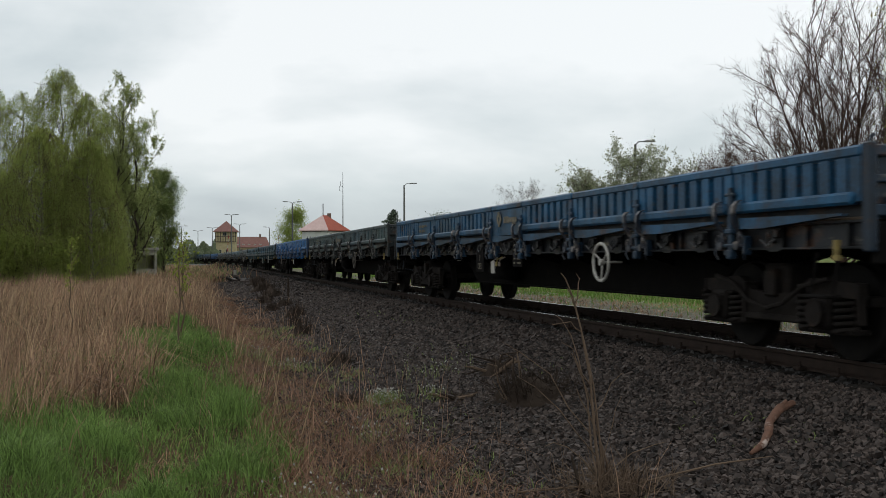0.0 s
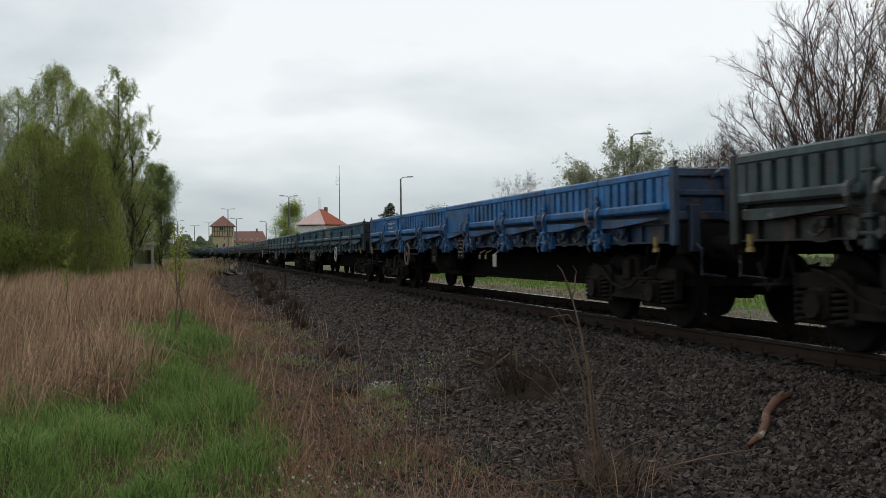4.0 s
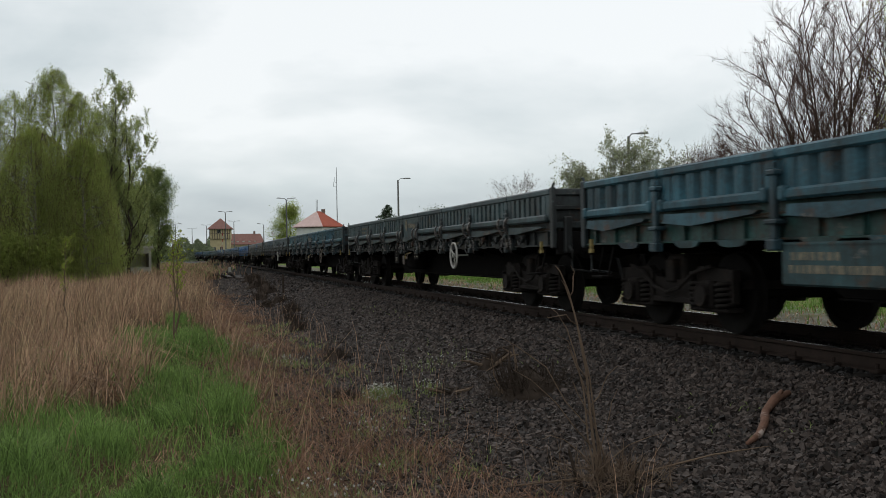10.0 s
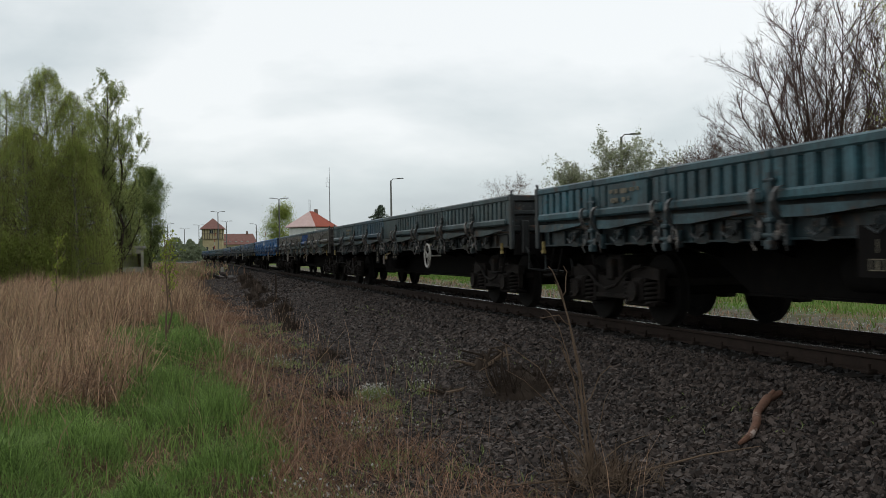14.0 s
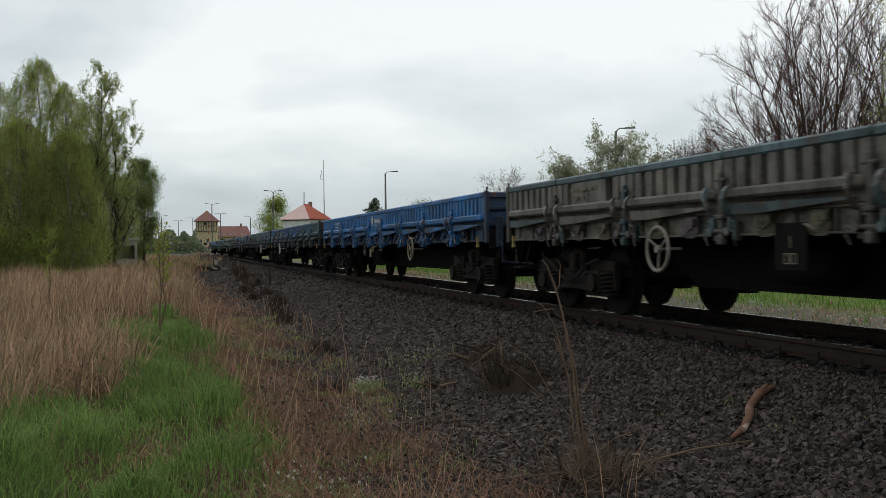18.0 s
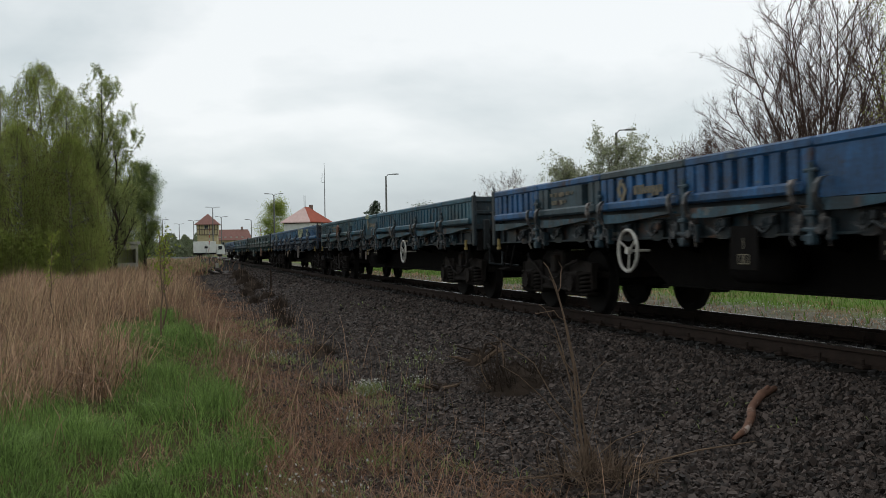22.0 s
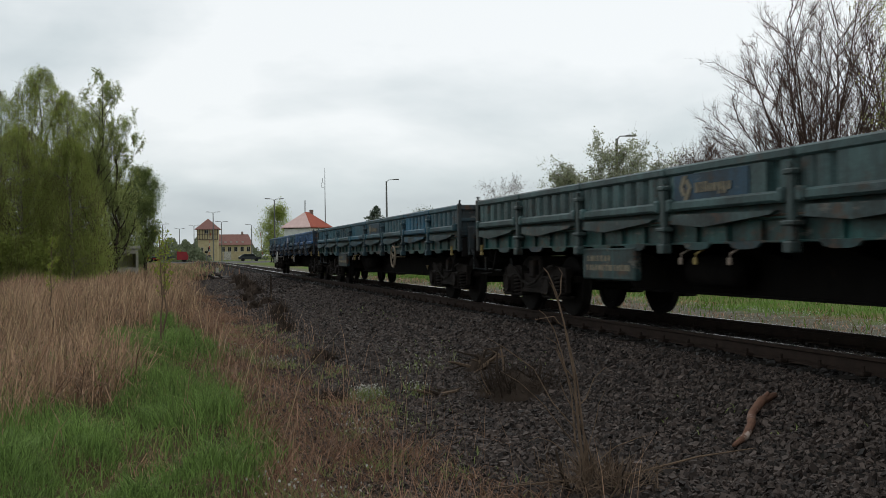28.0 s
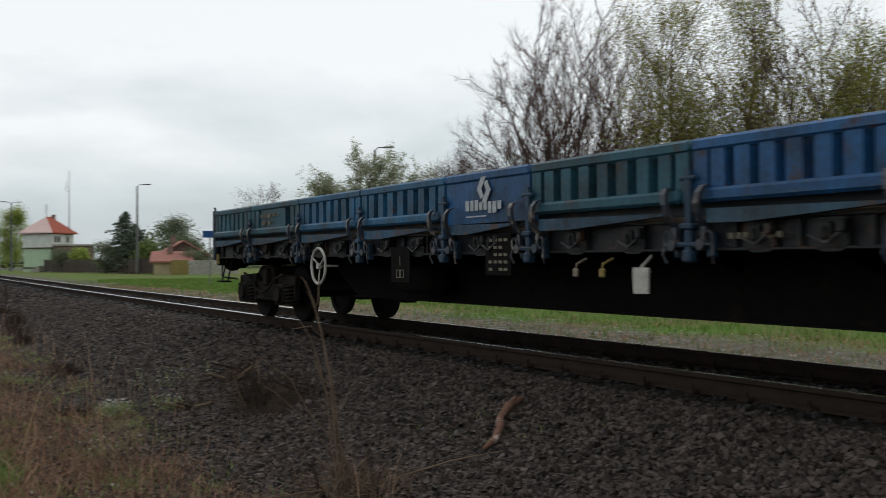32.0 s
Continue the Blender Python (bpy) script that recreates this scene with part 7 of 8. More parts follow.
    # dug-out roots and stumps
    for nm, lb, x, y, r, n, up in (("tree_root", "dark twisted dead root on the ballast slope", 4.15, 12.5, 0.5, 13, 0.30), ("tree_root", "dark dead root lying on the stones", 3.3, 11.4, 0.42, 9, 0.10), ("root_stump", "dark stump with dry shoots on the slope", 3.9, 10.4, 0.60, 26, 0.46), ("root_stump", "reddish root stump with broken shoots", 3.05, 6.5, 0.42, 18, 0.34), ("root_stump", "small dark stump in the ballast", 2.75, 16.3, 0.36, 14, 0.3), ("root_stump", "dark stump among dry grass", 2.95, 22.8, 0.4, 14, 0.4), ("root_stump", "dark stump on the far slope", 3.6, 29, 0.45, 14, 0.5), ("root_stump", "dark cut stump on the bank", 4.2, 42, 0.7, 16, 0.7), ("root_stump", "dark cut stump beside dry grass", 4.6, 50, 0.8, 16, 0.7), ("root_stump", "dark brush stump on the bank", 3.6, 38, 0.5, 14, 0.5), ("root_stump", "cut brush stump at the bank top", 5.2, 60, 0.8, 16, 0.8), ("root_stump", "low dark stump on the bank", 3.3, 33, 0.4, 10, 0.4), ("root_stump", "low dark stump on the bank", 4.5, 46, 0.5, 10, 0.5), ("root_stump", "low dark stump on the bank", 3.9, 34.5, 0.4, 10, 0.4), ("root_stump", "low dark stump on the bank", 4.9, 55, 0.6, 10, 0.6), ("root_stump", "low dark stump on the bank", 3.2, 26, 0.35, 10, 0.35), ("root_stump", "charred-looking stump in the ditch grass", 2.1, 11.9, 0.2, 10, 0.16)):
        z = float(ground_z(np.array(x - NEAR_RAIL - float(bend(y))), np.array(y)))
        t = thing(nm, lb, "stump" if nm == "root_stump" else "root", "stumps and roots on the bank", at=pose(x, y, z))
        part("core", clod_mesh(rng, r * (0.35 if nm == "tree_root" else 0.4 if y < 8 else 0.66), up * (0.35 if y < 8 else 0.6)), None, t)
        if nm == "root_stump":
            k_far = 1.0 if y < 14 else 0.6
            q = rng.normal(size=(420, 3)) * np.array([r * 0.42 * k_far, r * 0.42 * k_far, 0.02]) + np.array([0, 0, up * 0.3])
            dd = q * np.array([0.9 / r, 0.9 / r, 0]) + np.array([0, 0, 0.6])
            tagged(part("brush", twig_mesh(q, dd, int(420 * k_far), up * 0.6 * k_far, 0.0030 + 0.00008 * y, 0.1, M["twig" if y < 8 else "root"], rng, 1.5), None, t), kind="stuff")
        for k in range(n):
            a = rng.uniform(0, 2 * math.pi)
            rr = r * rng.uniform(0.5, 1.1)
            e = Vector((math.cos(a) * rr, math.sin(a) * rr, up * rng.uniform(-0.1, 1.1)))
            if nm == "root_stump":
                e = Vector((e.x * 0.75, e.y * 0.75, up * rng.uniform(0.35, 1.15)))
            mdl = e * 0.55 + Vector((rng.normal() * 0.10, rng.normal() * 0.10, up * rng.uniform(0.0, 0.4)))
            g = Geo()
            thick = (0.024 if nm == "tree_root" else 0.008 if k % 4 else 0.02) * (0.6 + r)
            foot = Vector((0, 0, 0.02)) if nm == "tree_root" else Vector((e.x * 0.7, e.y * 0.7, 0.02))
            g.tube([foot, mdl if nm == "tree_root" else foot.lerp(e, 0.5) + Vector(rng.normal(size=3)) * 0.03, e], [thick, thick * 0.7, thick * 0.25], 5)
            part("root" if nm == "tree_root" else "shoot", g, M["root"] if rng.uniform() < (0.3 if y < 8 else 0.75) else M["twig"], t)
    g = Geo(); g.tube([(0, 0, -0.2), (0, 0, 0.55), (0, 0, 0.75)], [0.04, 0.035, 0.025], 6)
    solo("stake", g, M["root"], "short dark wooden stake at the ballast edge", "stake", at=pose(4.6, 39.6, -0.5))
    g = Geo(); g.box(-0.12, 0.12, -0.1, 0.1, -0.3, 0.55, 0.02)
    solo("marker_stone", g, M["concrete"], "pale concrete marker stone beside the line", "marker stone", at=pose(5.4, 84, -0.5))
    g = Geo()
    for k in range(9):
        a = k * 0.7
        g.box(-0.3 + 0.1 * (k % 3), 0.3, -0.25, 0.25, 0, 0.18, 0.04, pose(0.4 * math.cos(a * 2.1) * (k % 4), 2.2 * k - 4, -0.5 + 0.06 * (k % 3), 12 * (k % 3), -10 * (k % 2), 40 * k))
    solo("rubble", g, M["stone"], "grey lumps of broken stone on the bank", "rubble", at=pose(5.0, 72, -0.15))
    g = Geo(); g.box(-0.06, 0.06, -0.02, 0.02, 0, 0.008, 0.003)
    solo("paper_scrap", g, M["white"], "small white scrap on the ballast", "litter", at=pose(6.0, 5.95, -0.26, 10, 8, 30))


ballast_litter()


# ---------------------------------------------------------------- buildings and posts
def lamp_post(x, y, h, arms, label):
    t = thing("street_lamp", label, "street lamp", "lamp posts of the station", at=pose(x, y, -0.4))
    g = Geo(); g.tube([(0, 0, 0), (0, 0, h * 0.5), (0, 0, h)], [0.17, 0.13, 0.09], 10)
    part("pole", g, M["polepaint"], t)
    for s in arms:
        g = Geo(); g.tube([(0, 0, h - 0.1), (s * 0.25, 0, h + 0.18), (s * 0.8, 0, h + 0.22)], [0.05, 0.045, 0.04], 6)
        part("arm", g, M["steel"], t)
        g = Geo(); g.prism([(s * 0.75, h + 0.17), (s * 1.55, h + 0.20), (s * 1.5, h + 0.31), (s * 0.8, h + 0.29)][::s], "y", -0.16, 0.16)
        part("lamp_head", g, M["polepaint"], t)


lamp_post(27.45, 116.8, 10.1, (1,), "tall grey lamp post with one arm behind the fence")
lamp_post(33.3, 67.2, 9.7, (1,), "tall grey lamp post among the fruit trees")
lamp_post(19.75, 163.8, 10.4, (-1, 1), "tall grey lamp post with two arms")
lamp_post(13.7, 224.6, 10.9, (-1, 1), "distant lamp post with two arms at the crossing")
lamp_post(17.9, 259.4, 10.0, (-1, 1), "distant lamp post with two arms by the tower")
lamp_post(12.8, 299.7, 10.3, (-1, 1), "far lamp post with two arms")
lamp_post(23.4, 238.9, 8.6, (-1,), "distant lamp post with one arm")
lamp_post(3.5, 262.0, 9.5, (-1, 1), "far lamp post with two arms beyond the willow")
lamp_post(9.6, 330.0, 10.2, (-1, 1), "far lamp post by the station yard")


def window(parent, x, z, w, h, y, frame_mat="white", bars=1):
    """A window in a wall that looks along -y at the plane y."""
    g = Geo()
    g.box(x - w / 2, x + w / 2, y - 0.03, y + 0.03, z, z + h)
    win = part("window", g, M["glass_dark"], parent)
    for a, b, c, d in ((x - w / 2 - 0.06, x + w / 2 + 0.06, z - 0.06, z), (x - w / 2 - 0.06, x + w / 2 + 0.06, z + h, z + h + 0.06), (x - w / 2 - 0.06, x - w / 2, z, z + h), (x + w / 2, x + w / 2 + 0.06, z, z + h)):
        g = Geo(); g.box(a, b, y - 0.06, y + 0.05, c, d)
        part("window_frame", g, M[frame_mat], win)
    for k in range(bars):
        xx = x - w / 2 + w * (k + 1) / (bars + 1)
        g = Geo(); g.box(xx - 0.025, xx + 0.025, y - 0.05, y + 0.04, z, z + h)
        part("glazing_bar", g, M[frame_mat], win)
    return win


def hip_roof(name, parent, w, d, z, h, over, mat, ridge=0.0, pale=None):
    W, D = w / 2 + over, d / 2 + over
    planes = [[(-W, -D, z), (W, -D, z), (ridge, 0, z + h), (-ridge, 0, z + h)], [(W, D, z), (-W, D, z), (-ridge, 0, z + h), (ridge, 0, z + h)], [(-W, D, z), (-W, -D, z), (-ridge, 0, z + h)], [(W, -D, z), (W, D, z), (ridge, 0, z + h)]]
    obs = []
    for i, p in enumerate(planes):
        g = Geo()
        n = len(p)
        low = [(x, y, zz - 0.14) for x, y, zz in p]
        g.add(p + low, [tuple(range(n)), tuple(range(2 * n - 1, n - 1, -1))] + [(j, n + j, n + (j + 1) % n, (j + 1) % n) for j in range(n)])
        # the plane on the -x side takes the pale tiles where given
        obs.append(part(name, g, M[pale if pale and i == 2 else mat], parent))
    return obs


def signal_box():
    t = thing("signal_box", "two-storey white signal box with a red hipped roof", "signal box", at=pose(23.0, 150.5, -0.35, 0, 0, 46))
    w, d = 4.8, 4.4
    for nm, mt, z0, z1 in (("lower_wall", "greenwall", 0, 3.4), ("upper_wall", "whitewall", 3.4, 5.55)):
        k = 0.0 if nm == "lower_wall" else 0.12
        for a, b, c, e in ((-w / 2 - k, w / 2 + k, -d / 2 - k, -d / 2 - k + 0.25), (-w / 2 - k, w / 2 + k, d / 2 + k - 0.25, d / 2 + k), (-w / 2 - k, -w / 2 - k + 0.25, -d / 2 - k + 0.25, d / 2 + k - 0.25), (w / 2 + k - 0.25, w / 2 + k, -d / 2 - k + 0.25, d / 2 + k - 0.25)):
            g = Geo(); g.box(a, b, c, e, z0, z1)
            part(nm, g, M[mt], t)
    g = Geo(); g.box(-w / 2 - 0.2, w / 2 + 0.2, -d / 2 - 0.2, d / 2 + 0.2, 3.32, 3.46)
    part("string_course", g, M["timber"], t)
    for x in (-1.7, -0.9, 1.1):
        window(t, x, 4.25, 0.5, 0.75, -d / 2 - 0.13, bars=1)
    for x in (1.2,):
        window(t, x, 1.2, 0.8, 1.1, -d / 2 - 0.02)
    for z in (0.55, 5.3):
        g = Geo(); g.box(-w / 2 - 0.16, w / 2 + 0.16, -d / 2 - 0.16, d / 2 + 0.16, z, z + 0.16); part("string_course", g, M["timber"], t)
    hip_roof("roof_plane", t, w, d, 5.55, 2.3, 0.55, "rooftile", 0.5, "roofpale")
    g = Geo(); g.box(1.0, 1.45, -0.2, 0.25, 6.6, 8.2, 0.03)
    part("chimney", g, M["brick"], t)
    for x in (-0.6, -0.3):
        g = Geo(); g.tube([(x, 0, 7.5), (x, 0, 9.6)], 0.03, 5)
        part("aerial", g, M["steel"], t)
    g = Geo()
    for i in range(5):
        g.box(-3.5, -2.42, -1.0 + 0.30 * i, -1.0 + 0.30 * i + 0.3, 0, 0.9 - 0.18 * i)
    part("stair", g, M["concrete"], t)
    # brown lean-to beside it
    t = thing("brick_shed", "flat-roofed brown brick shed beside the signal box", "shed", at=pose(25.6, 145.5, -0.35, 0, 0, -12))
    g = Geo(); g.box(-2.6, 2.6, -1.8, 1.8, 0, 3.6, 0.03); part("wall", g, M["brick"], t)
    g = Geo(); g.box(-2.8, 2.8, -2.0, 2.0, 3.6, 3.85, 0.03); part("roof", g, M["concrete"], t)
    window(t, -0.9, 1.6, 0.8, 0.7, -1.81)
    # radio mast
    t = thing("radio_mast", "thin steel radio mast behind the signal box", "mast", at=pose(25.8, 150.5, -0.35))
    g = Geo(); g.tube([(0, 0, 0), (0, 0, 8), (0, 0, 14.5)], [0.10, 0.07, 0.03], 8); part("pole", g, M["steel"], t)
    for z, l in ((11.5, 0.5), (12.2, 0.35)):
        g = Geo(); g.tube([(0, 0, z), (-l, 0, z + 0.1), (-l, 0, z + 0.8)], 0.03, 5); part("aerial", g, M["steel"], t)


signal_box()


def water_tower():
    t = thing("water_tower", "cream plastered tower with a timber top storey and brown pyramid roof", "tower", at=pose(16.4, 292, -0.2, 0, 0, -8))
    for x0, x1, y0, y1 in ((-2.7, 2.7, -2.7, -2.4), (-2.7, 2.7, 2.4, 2.7), (-2.7, -2.4, -2.4, 2.4), (2.4, 2.7, -2.4, 2.4)):
        g = Geo(); g.box(x0, x1, y0, y1, 0, 6.0); part("wall", g, M["plaster"], t)
    g = Geo(); g.box(-2.85, 2.85, -2.85, 2.85, 5.9, 8.9); part("upper_wall", g, M["plaster"], t)
    for i in range(9):
        x = -2.8 + 0.7 * i
        g = Geo(); g.box(x - 0.1, x + 0.1, -2.93, -2.84, 5.9, 8.9); part("timber_stud", g, M["timber"], t)
    for z in (5.9, 7.4, 8.8):
        g = Geo(); g.box(-2.9, 2.9, -2.95, -2.85, z, z + 0.16); part("timber_rail", g, M["timber"], t)
    for x, z, w, h in ((-0.2, 7.7, 0.9, 0.9), (0.4, 2.6, 0.7, 1.2), (0.4, 0.5, 0.8, 1.1), (-1.5, 2.6, 0.6, 1.1)):
        window(t, x, z, w, h, -2.71 if z < 5 else -2.94)
    hip_roof("roof_plane", t, 5.7, 5.7, 8.9, 3.0, 0.6, "roofbrown", 0.1)
    t = thing("station_house", "long cream house with a brown-red tiled roof", "house", at=pose(24.6, 309, -0.2, 0, 0, -6))
    g = Geo(); g.box(-5.6, 5.6, -3.5, 3.5, 0, 4.6); part("wall", g, M["plaster"], t)
    hip_roof("roof_plane", t, 11.2, 7.0, 4.6, 3.2, 0.5, "roofbrown", 4.6)
    for i in range(6):
        window(t, -4.6 + 1.85 * i, 2.6, 0.9, 1.3, -3.52)
    for i in range(5):
        g = Geo(); g.box(-3.8 + 1.7 * i - 0.35, -3.8 + 1.7 * i + 0.35, -3.2, -2.2, 5.0, 5.6); part("dormer", g, M["white"], t)
    g = Geo(); g.box(-2.6, -0.4, -3.6, -3.5, 0, 2.6); part("door", g, M["white"], t)
    g = Geo(); g.box(2.5, 3.1, -0.3, 0.3, 7.0, 8.6); part("chimney", g, M["brick"], t)


water_tower()


def concrete_hut():
    t = thing("concrete_hut", "small weathered concrete hut with an open front at the tree edge", "hut", at=pose(-2.1, 85, -0.72, 0, 0, 8))
    for nm, b in (("back_wall", (-1.2, 1.2, 0.75, 0.95, 0, 2.4)), ("side_wall", (-1.2, -1.0, -0.95, 0.75, 0, 2.4)), ("side_wall", (1.0, 1.2, -0.95, 0.75, 0, 2.4)), ("front_wall", (-1.0, 1.0, -0.95, -0.8, 0, 0.9)), ("lintel", (-1.0, 1.0, -0.95, -0.8, 2.0, 2.4)), ("roof_slab", (-1.35, 1.35, -1.1, 1.1, 2.4, 2.62)), ("front_wall", (-1.0, -0.55, -0.95, -0.8, 0.9, 2.0))):
        g = Geo(); g.box(*b, 0.02); part(nm, g, M["concrete"], t)


concrete_hut()


def gable_house(name, label, x, y, turn, w, d, hw, hr, wall, roof, wins):
    t = thing(name, label, "house", "garden houses behind the fence", at=pose(x, y, -0.35, 0, 0, turn))
    g = Geo()
    g.box(-w / 2, w / 2, -d / 2, d / 2, 0, hw)
    g.prism([(-w / 2, hw), (w / 2, hw), (0, hw + hr)], "y", -d / 2, d / 2)
    part("wall", g, M[wall], t)
    for s in (-1, 1):
        g = Geo()
        g.prism([(s * (w / 2 + 0.35), hw - 0.35 * 2 * hr / w), (0, hw + hr), (0, hw + hr + 0.16), (s * (w / 2 + 0.35), hw - 0.35 * 2 * hr / w + 0.16)][::s], "y", -d / 2 - 0.35, d / 2 + 0.35)
        part("roof_plane", g, M[roof], t)
    g = Geo(); g.box(-w * 0.2, -w * 0.2 + 0.5, 0, 0.5, hw + hr * 0.3, hw + hr + 0.7); part("chimney", g, M["brick"], t)
    for xx in wins:
        window(t, xx, 0.9, 0.8, 0.9, -d / 2 - 0.01)


gable_house("garden_house", "low brown garden house with a red roof", 30.2, 108.5, -10, 5.2, 5.0, 2.0, 1.5, "timber", "rooffade", (-1.4, 0.6))
gable_house("garden_house", "small garden house with a faded red roof", 28.1, 104.0, 70, 3.4, 3.6, 1.45, 0.85, "plaster", "rooffade", (0.3,))
gable_house("garden_shed", "grey-brown board shed behind the garden fence", 30.5, 131.5, -5, 5.0, 4.0, 3.0, 1.0, "greywood", "timber", (1.0,))
g = Geo(); g.box(-0.9, 0.9, -0.1, 0.1, 0, 1.55, 0.02)
solo("yellow_panel", g, M["yellow"], "dull yellow board panel by the garden", "panel", at=pose(28.0, 101.0, -0.35, 0, 0, -15))


def fences():
    t = thing("white_fence", "white board fence before the garden house", "fence", at=pose(30.4, 97.5, -0.35, 0, 0, -14))
    for i in range(24):
        g = Geo(); g.box(-2.4 + i * 0.2, -2.4 + i * 0.2 + 0.16, -0.02, 0.02, 0.08, 1.5, 0.006); part("board", g, M["white"], t)
    for z in (0.4, 1.2):
        g = Geo(); g.box(-2.5, 2.5, 0.02, 0.07, z, z + 0.1); part("fence_rail", g, M["white"], t)
    t = thing("board_fence", "long weathered board fence around the gardens", "fence", at=pose(24.2, 134, -0.35, 0, 0, -78))
    brd = Geo().box(0, 0.24, -0.02, 0.02, 0.05, 1.65, 0.006).mesh("board", M["greywood"])
    for i in range(150):
        part("board", brd, None, t, at=pose(-12 + i * 0.26, 0.02 * (i % 2), 0.05 * ((i * 7) % 3)))
    for i in range(14):
        g = Geo(); g.box(-12 + i * 3 - 0.07, -12 + i * 3 + 0.07, 0.05, 0.19, 0, 1.8); part("post", g, M["greywood"], t)
    t = thing("blue_sign", "small blue sign board on a thin post", "sign", at=pose(17.7, 57.5, -0.35, 0, 0, -17))
    g = Geo(); g.tube([(0, 0, 0), (0, 0, 3.1)], 0.04, 8); part("post", g, M["steel"], t)
    g = Geo(); g.box(-0.42, 0.42, -0.06, -0.04, 2.75, 3.15, 0.008); part("board", g, M["sign_blue"], t)


fences()


# ---------------------------------------------------------------- level crossing and its traffic
def crossing():
    g = Geo()
    g.prism([(194.6, -0.9), (196.5, -0.03), (203.5, -0.03), (205.4, -0.9)], "x", -90, 5.4 + float(bend(200)))
    g.prism([(194.6, -0.9), (196.5, -0.03), (203.5, -0.03), (205.4, -0.9)], "x", 9.2 + float(bend(200)), 90)
    g.box(5.4 + float(bend(200)), 9.2 + float(bend(200)), 196.5, 203.5, -0.4, -0.02)
    asph = material("worn_asphalt", (0.13, 0.13, 0.125), rough=0.9, scale=0.6, fine=20)
    solo("road", g, asph, "grey asphalt road over the level crossing", "road", kind="structure")
    for x, s in ((10.5, 1), (21.5, -1)):
        t = thing("crossing_signal", "level crossing signal post with a red and white barrier raised", "crossing signal", at=pose(x, 194.0, -0.3))
        g = Geo(); g.tube([(0, 0, 0), (0, 0, 2.6)], 0.07, 8); part("post", g, M["steel"], t)
        g = Geo(); g.box(-0.3, 0.3, -0.08, 0.04, 1.9, 2.3, 0.02); part("signal_head", g, M["tyre"], t)
        for k in range(8):
            g = Geo(); g.box(-0.06, 0.06, -0.05, 0.05, 0.9 + k * 0.6, 1.5 + k * 0.6); part("barrier_band", g, M["red" if k % 2 else "white"], t, at=pose(0.4 * s, 0.2, 0, 0, 4 * s, 0))


crossing()
movers = []


def car(name, label, paint, long, x_at, speed=5.9):
    """A car heading along +x."""
    t = thing(name, label, "car", "traffic on the crossing road")
    g = Geo()
    g.prism([(-2.1, 0.35), (2.1, 0.35), (2.12, 0.75), (1.25, 0.88), (0.6, 1.38), (-1.1, 1.42), (-1.9, 0.92), (-2.12, 0.85)], "y", -0.85, 0.85)
    part("body", g, M[paint], t)
    g = Geo(); g.prism([(1.1, 0.92), (0.55, 1.32), (-1.05, 1.35), (-1.7, 0.94)], "y", -0.87, 0.87); part("side_glass", g, M["glass_dark"], t)
    for x in (-1.3, 1.3):
        for y in (-0.8, 0.8):
            g = Geo(); g.lathe([(-0.1, 0.2), (-0.1, 0.31), (0.1, 0.31), (0.1, 0.2)], 14, pose(x, y, 0.31, 0, 0, 90)); part("wheel", g, M["tyre"], t)
    for y in (-0.55, 0.55):
        g = Geo(); g.box(2.08, 2.14, y - 0.16, y + 0.16, 0.62, 0.74, 0.02); part("headlight", g, M["letter_white"], t)
    movers.append((t, x_at, speed))


def box_lorry(x_at):
    t = thing("box_lorry", "white lorry with a tall pale box body", "lorry", "traffic on the crossing road")
    g = Geo(); g.prism([(1.25, 0.5), (2.85, 0.5), (2.9, 1.3), (2.55, 2.35), (1.25, 2.45)], "y", -1.15, 1.15); part("cab", g, M["whitewall"], t)
    g = Geo(); g.prism([(2.9, 1.35), (2.6, 2.2), (2.5, 2.2), (2.8, 1.35)], "y", -1.0, 1.0); part("windscreen", g, M["glass_dark"], t)
    g = Geo(); g.box(1.6, 2.3, -1.17, -1.13, 1.4, 2.1, 0.01); part("side_window", g, M["glass_dark"], t)
    g = Geo(); g.box(-3.0, 1.15, -1.2, 1.2, 0.8, 3.0, 0.03); part("box_body", g, M["whitewall"], t)
    g = Geo(); g.box(-3.0, 2.6, -0.5, 0.5, 0.5, 0.8, 0.02); part("chassis", g, M["tyre"], t)
    for x in (1.9, -1.9):
        for y in (-1.0, 1.0):
            g = Geo(); g.lathe([(-0.13, 0.3), (-0.13, 0.46), (0.13, 0.46), (0.13, 0.3)], 14, pose(x, y, 0.46, 0, 0, 90)); part("wheel", g, M["tyre"], t)
    movers.append((t, x_at, 5.2))


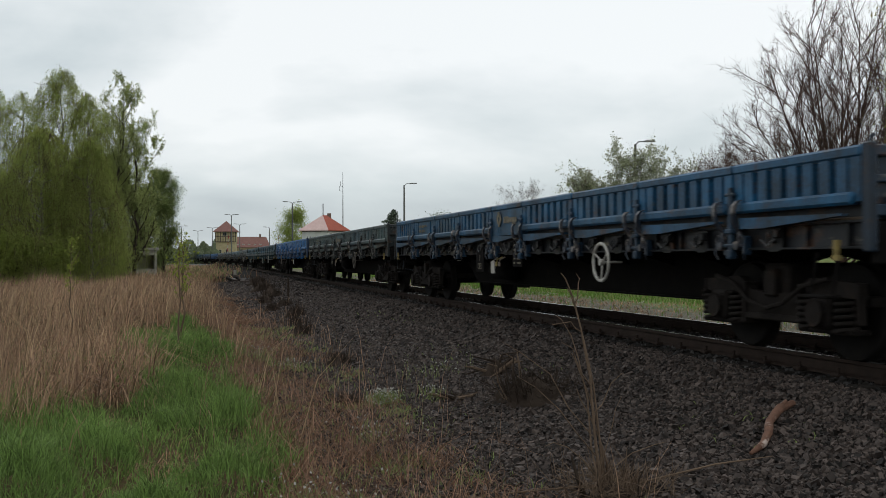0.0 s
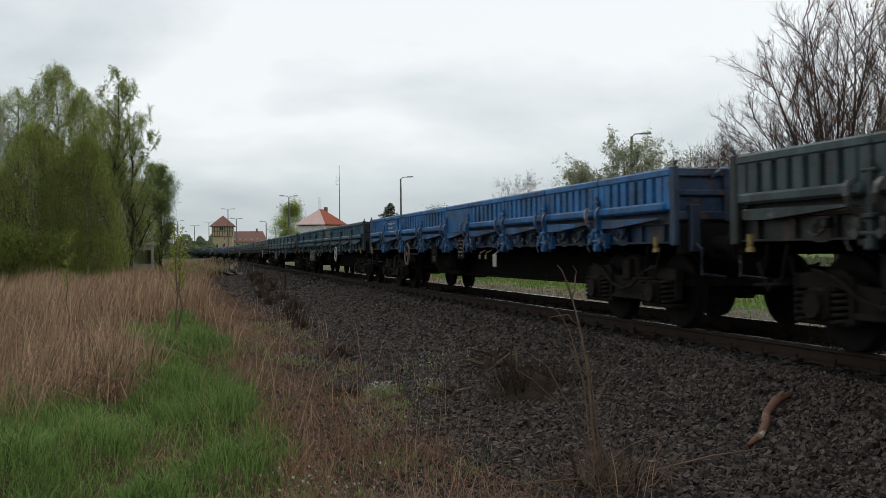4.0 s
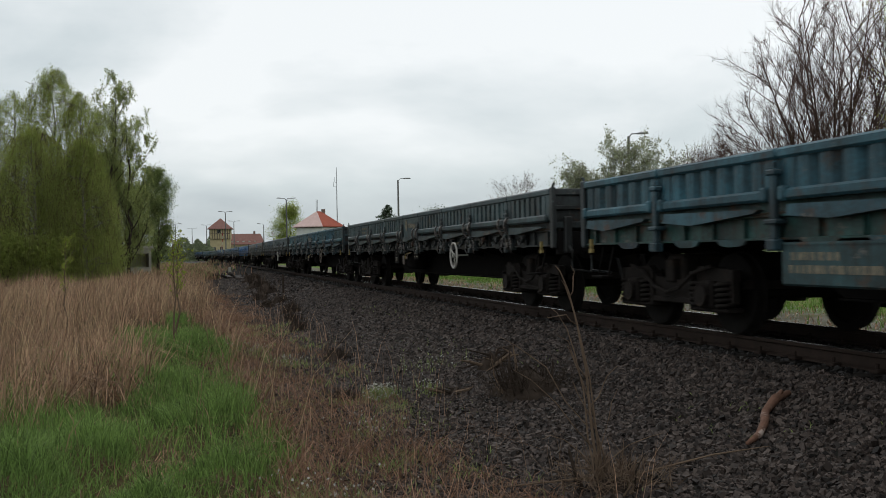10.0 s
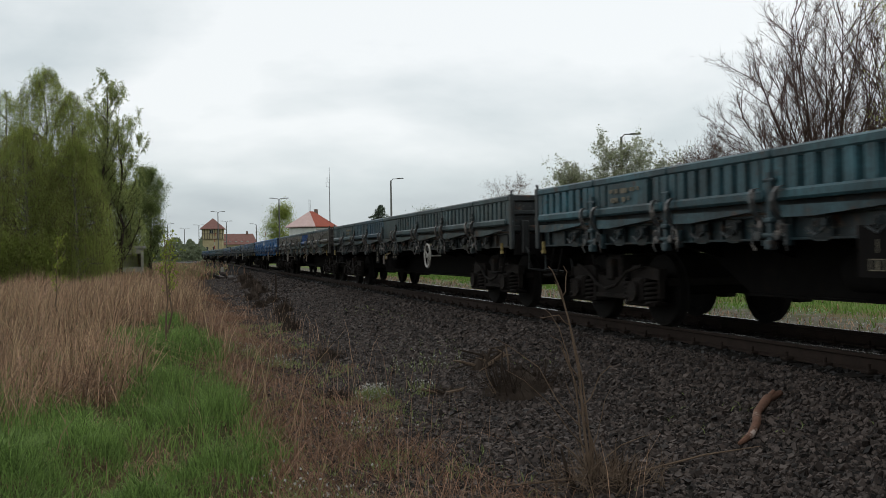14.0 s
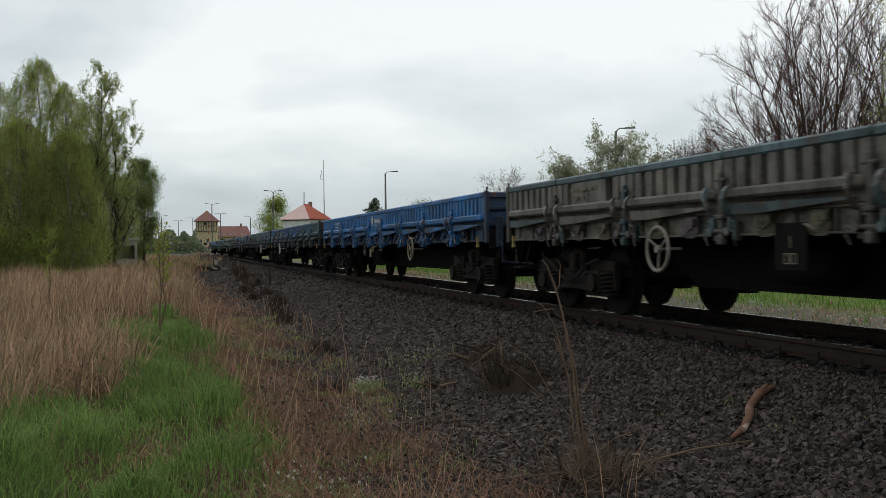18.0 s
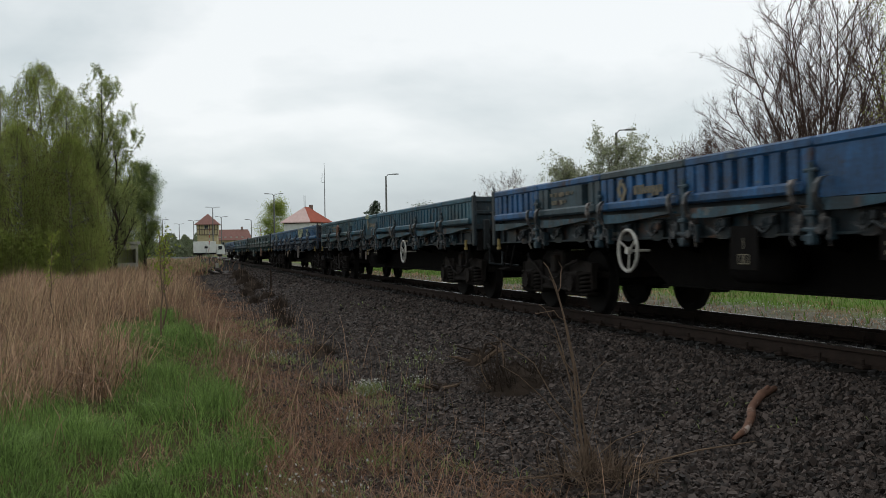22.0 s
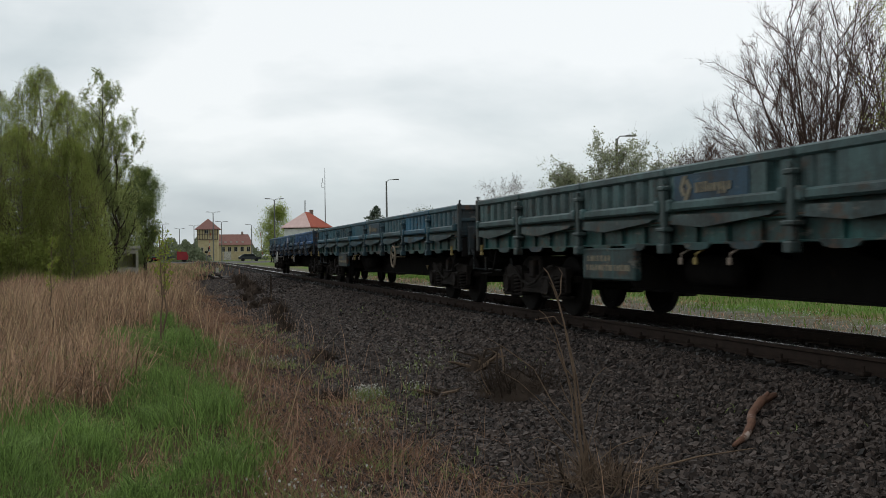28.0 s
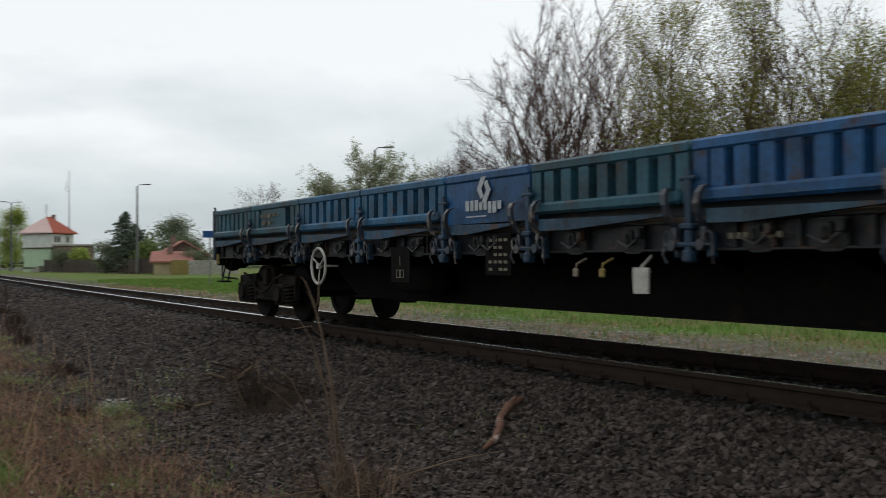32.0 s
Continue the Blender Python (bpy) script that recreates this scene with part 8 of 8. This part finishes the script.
def truck(x_at):
    t = thing("flatbed_truck", "red-cabbed truck with a low trailer of grey-green load", "truck", "traffic on the crossing road")
    g = Geo(); g.prism([(-1.0, 0.45), (1.1, 0.45), (1.15, 1.15), (0.8, 1.95), (-1.0, 2.05)], "y", -1.2, 1.2); part("cab", g, M["carred"], t)
    g = Geo(); g.prism([(1.16, 1.2), (0.86, 1.85), (0.82, 1.85), (1.1, 1.2)], "y", -1.05, 1.05); part("windscreen", g, M["glass_dark"], t)
    g = Geo(); g.box(-9.0, -1.2, -1.2, 1.2, 0.85, 1.05, 0.03); part("trailer_bed", g, M["cargrey"], t)
    g = Geo(); g.box(-8.6, -1.6, -1.1, 1.1, 1.05, 1.3, 0.05); part("load", g, M["cargreen"], t)
    for x in (0.4, -5.8, -7.0, -8.2):
        for y in (-1.0, 1.0):
            g = Geo(); g.lathe([(-0.13, 0.3), (-0.13, 0.46), (0.13, 0.46), (0.13, 0.3)], 14, pose(x, y, 0.46, 0, 0, 90)); part("wheel", g, M["tyre"], t)
    movers.append((t, x_at, 5.9))


truck(6.2)
box_lorry(11.4 + 5.2 * 6)
car("car", "white car driving over the crossing", "whitewall", 4.2, 6.9 + 6.2 * 4, 6.2)
car("car", "dark red car heading the other way on the road", "carred", 4.2, 0.0, -3.4)
car("car", "dark grey car driving over the crossing", "cargrey", 4.2, 19.0)
car("car", "pale silver car waiting its turn on the road", "white", 4.2, -24.0)
car("car", "dark car following on the road", "cargrey", 4.2, -36.0)

build_ballast()


# ---------------------------------------------------------------- movement
def motions():
    for i, w in enumerate(wagons):
        flip = w["turned"]
        rows = []
        for t in np.arange(0, 32.01, 1.0):
            y = FIRST_GAP + (i - 0.5) * WAGON_L + SHIFT[i] - run(float(t))
            rows.append((float(t), line_pose(y) @ (FLIP if flip else Matrix.Identity(4))))
        walk(w, rows)
        del w["turned"]
    # traffic on the crossing road, x_at at 28 s
    for thing_, x_at, speed in movers:
        walk(thing_, [(float(t), pose(min(max(x_at + speed * (t - 28), -84), 84), 198.6 if speed > 0 else 201.4, -0.03, 0, 0, 0 if speed > 0 else 180)) for t in range(0, 33, 2)])
    # wheels turn as the train rolls; wheelsets that turn alike share one action
    keyed = {}
    for w, (kind, flip, col, word) in zip(wagons, TRAIN):
        for bogie in w.children:
            for ws in bogie.children:
                if not ws.name.startswith("wheelset"):
                    continue
                key = (flip, ws.location.y > 0)
                if key not in keyed:
                    keyed[key] = ws
                    spin, place = (-1 if flip else 1) / WHEEL_R, ws.location.copy()
                    walk(ws, [(t, Matrix.Translation(place) @ Matrix.Rotation(spin * run(t), 4, "X")) for t in np.arange(0, 32.01, 1 / 15).tolist()])
                else:
                    ws.rotation_mode = "QUATERNION"
                    ws.animation_data_create()
                    ws.animation_data.action = keyed[key].animation_data.action
                    ws.animation_data.action_slot = keyed[key].animation_data.action_slot


motions()
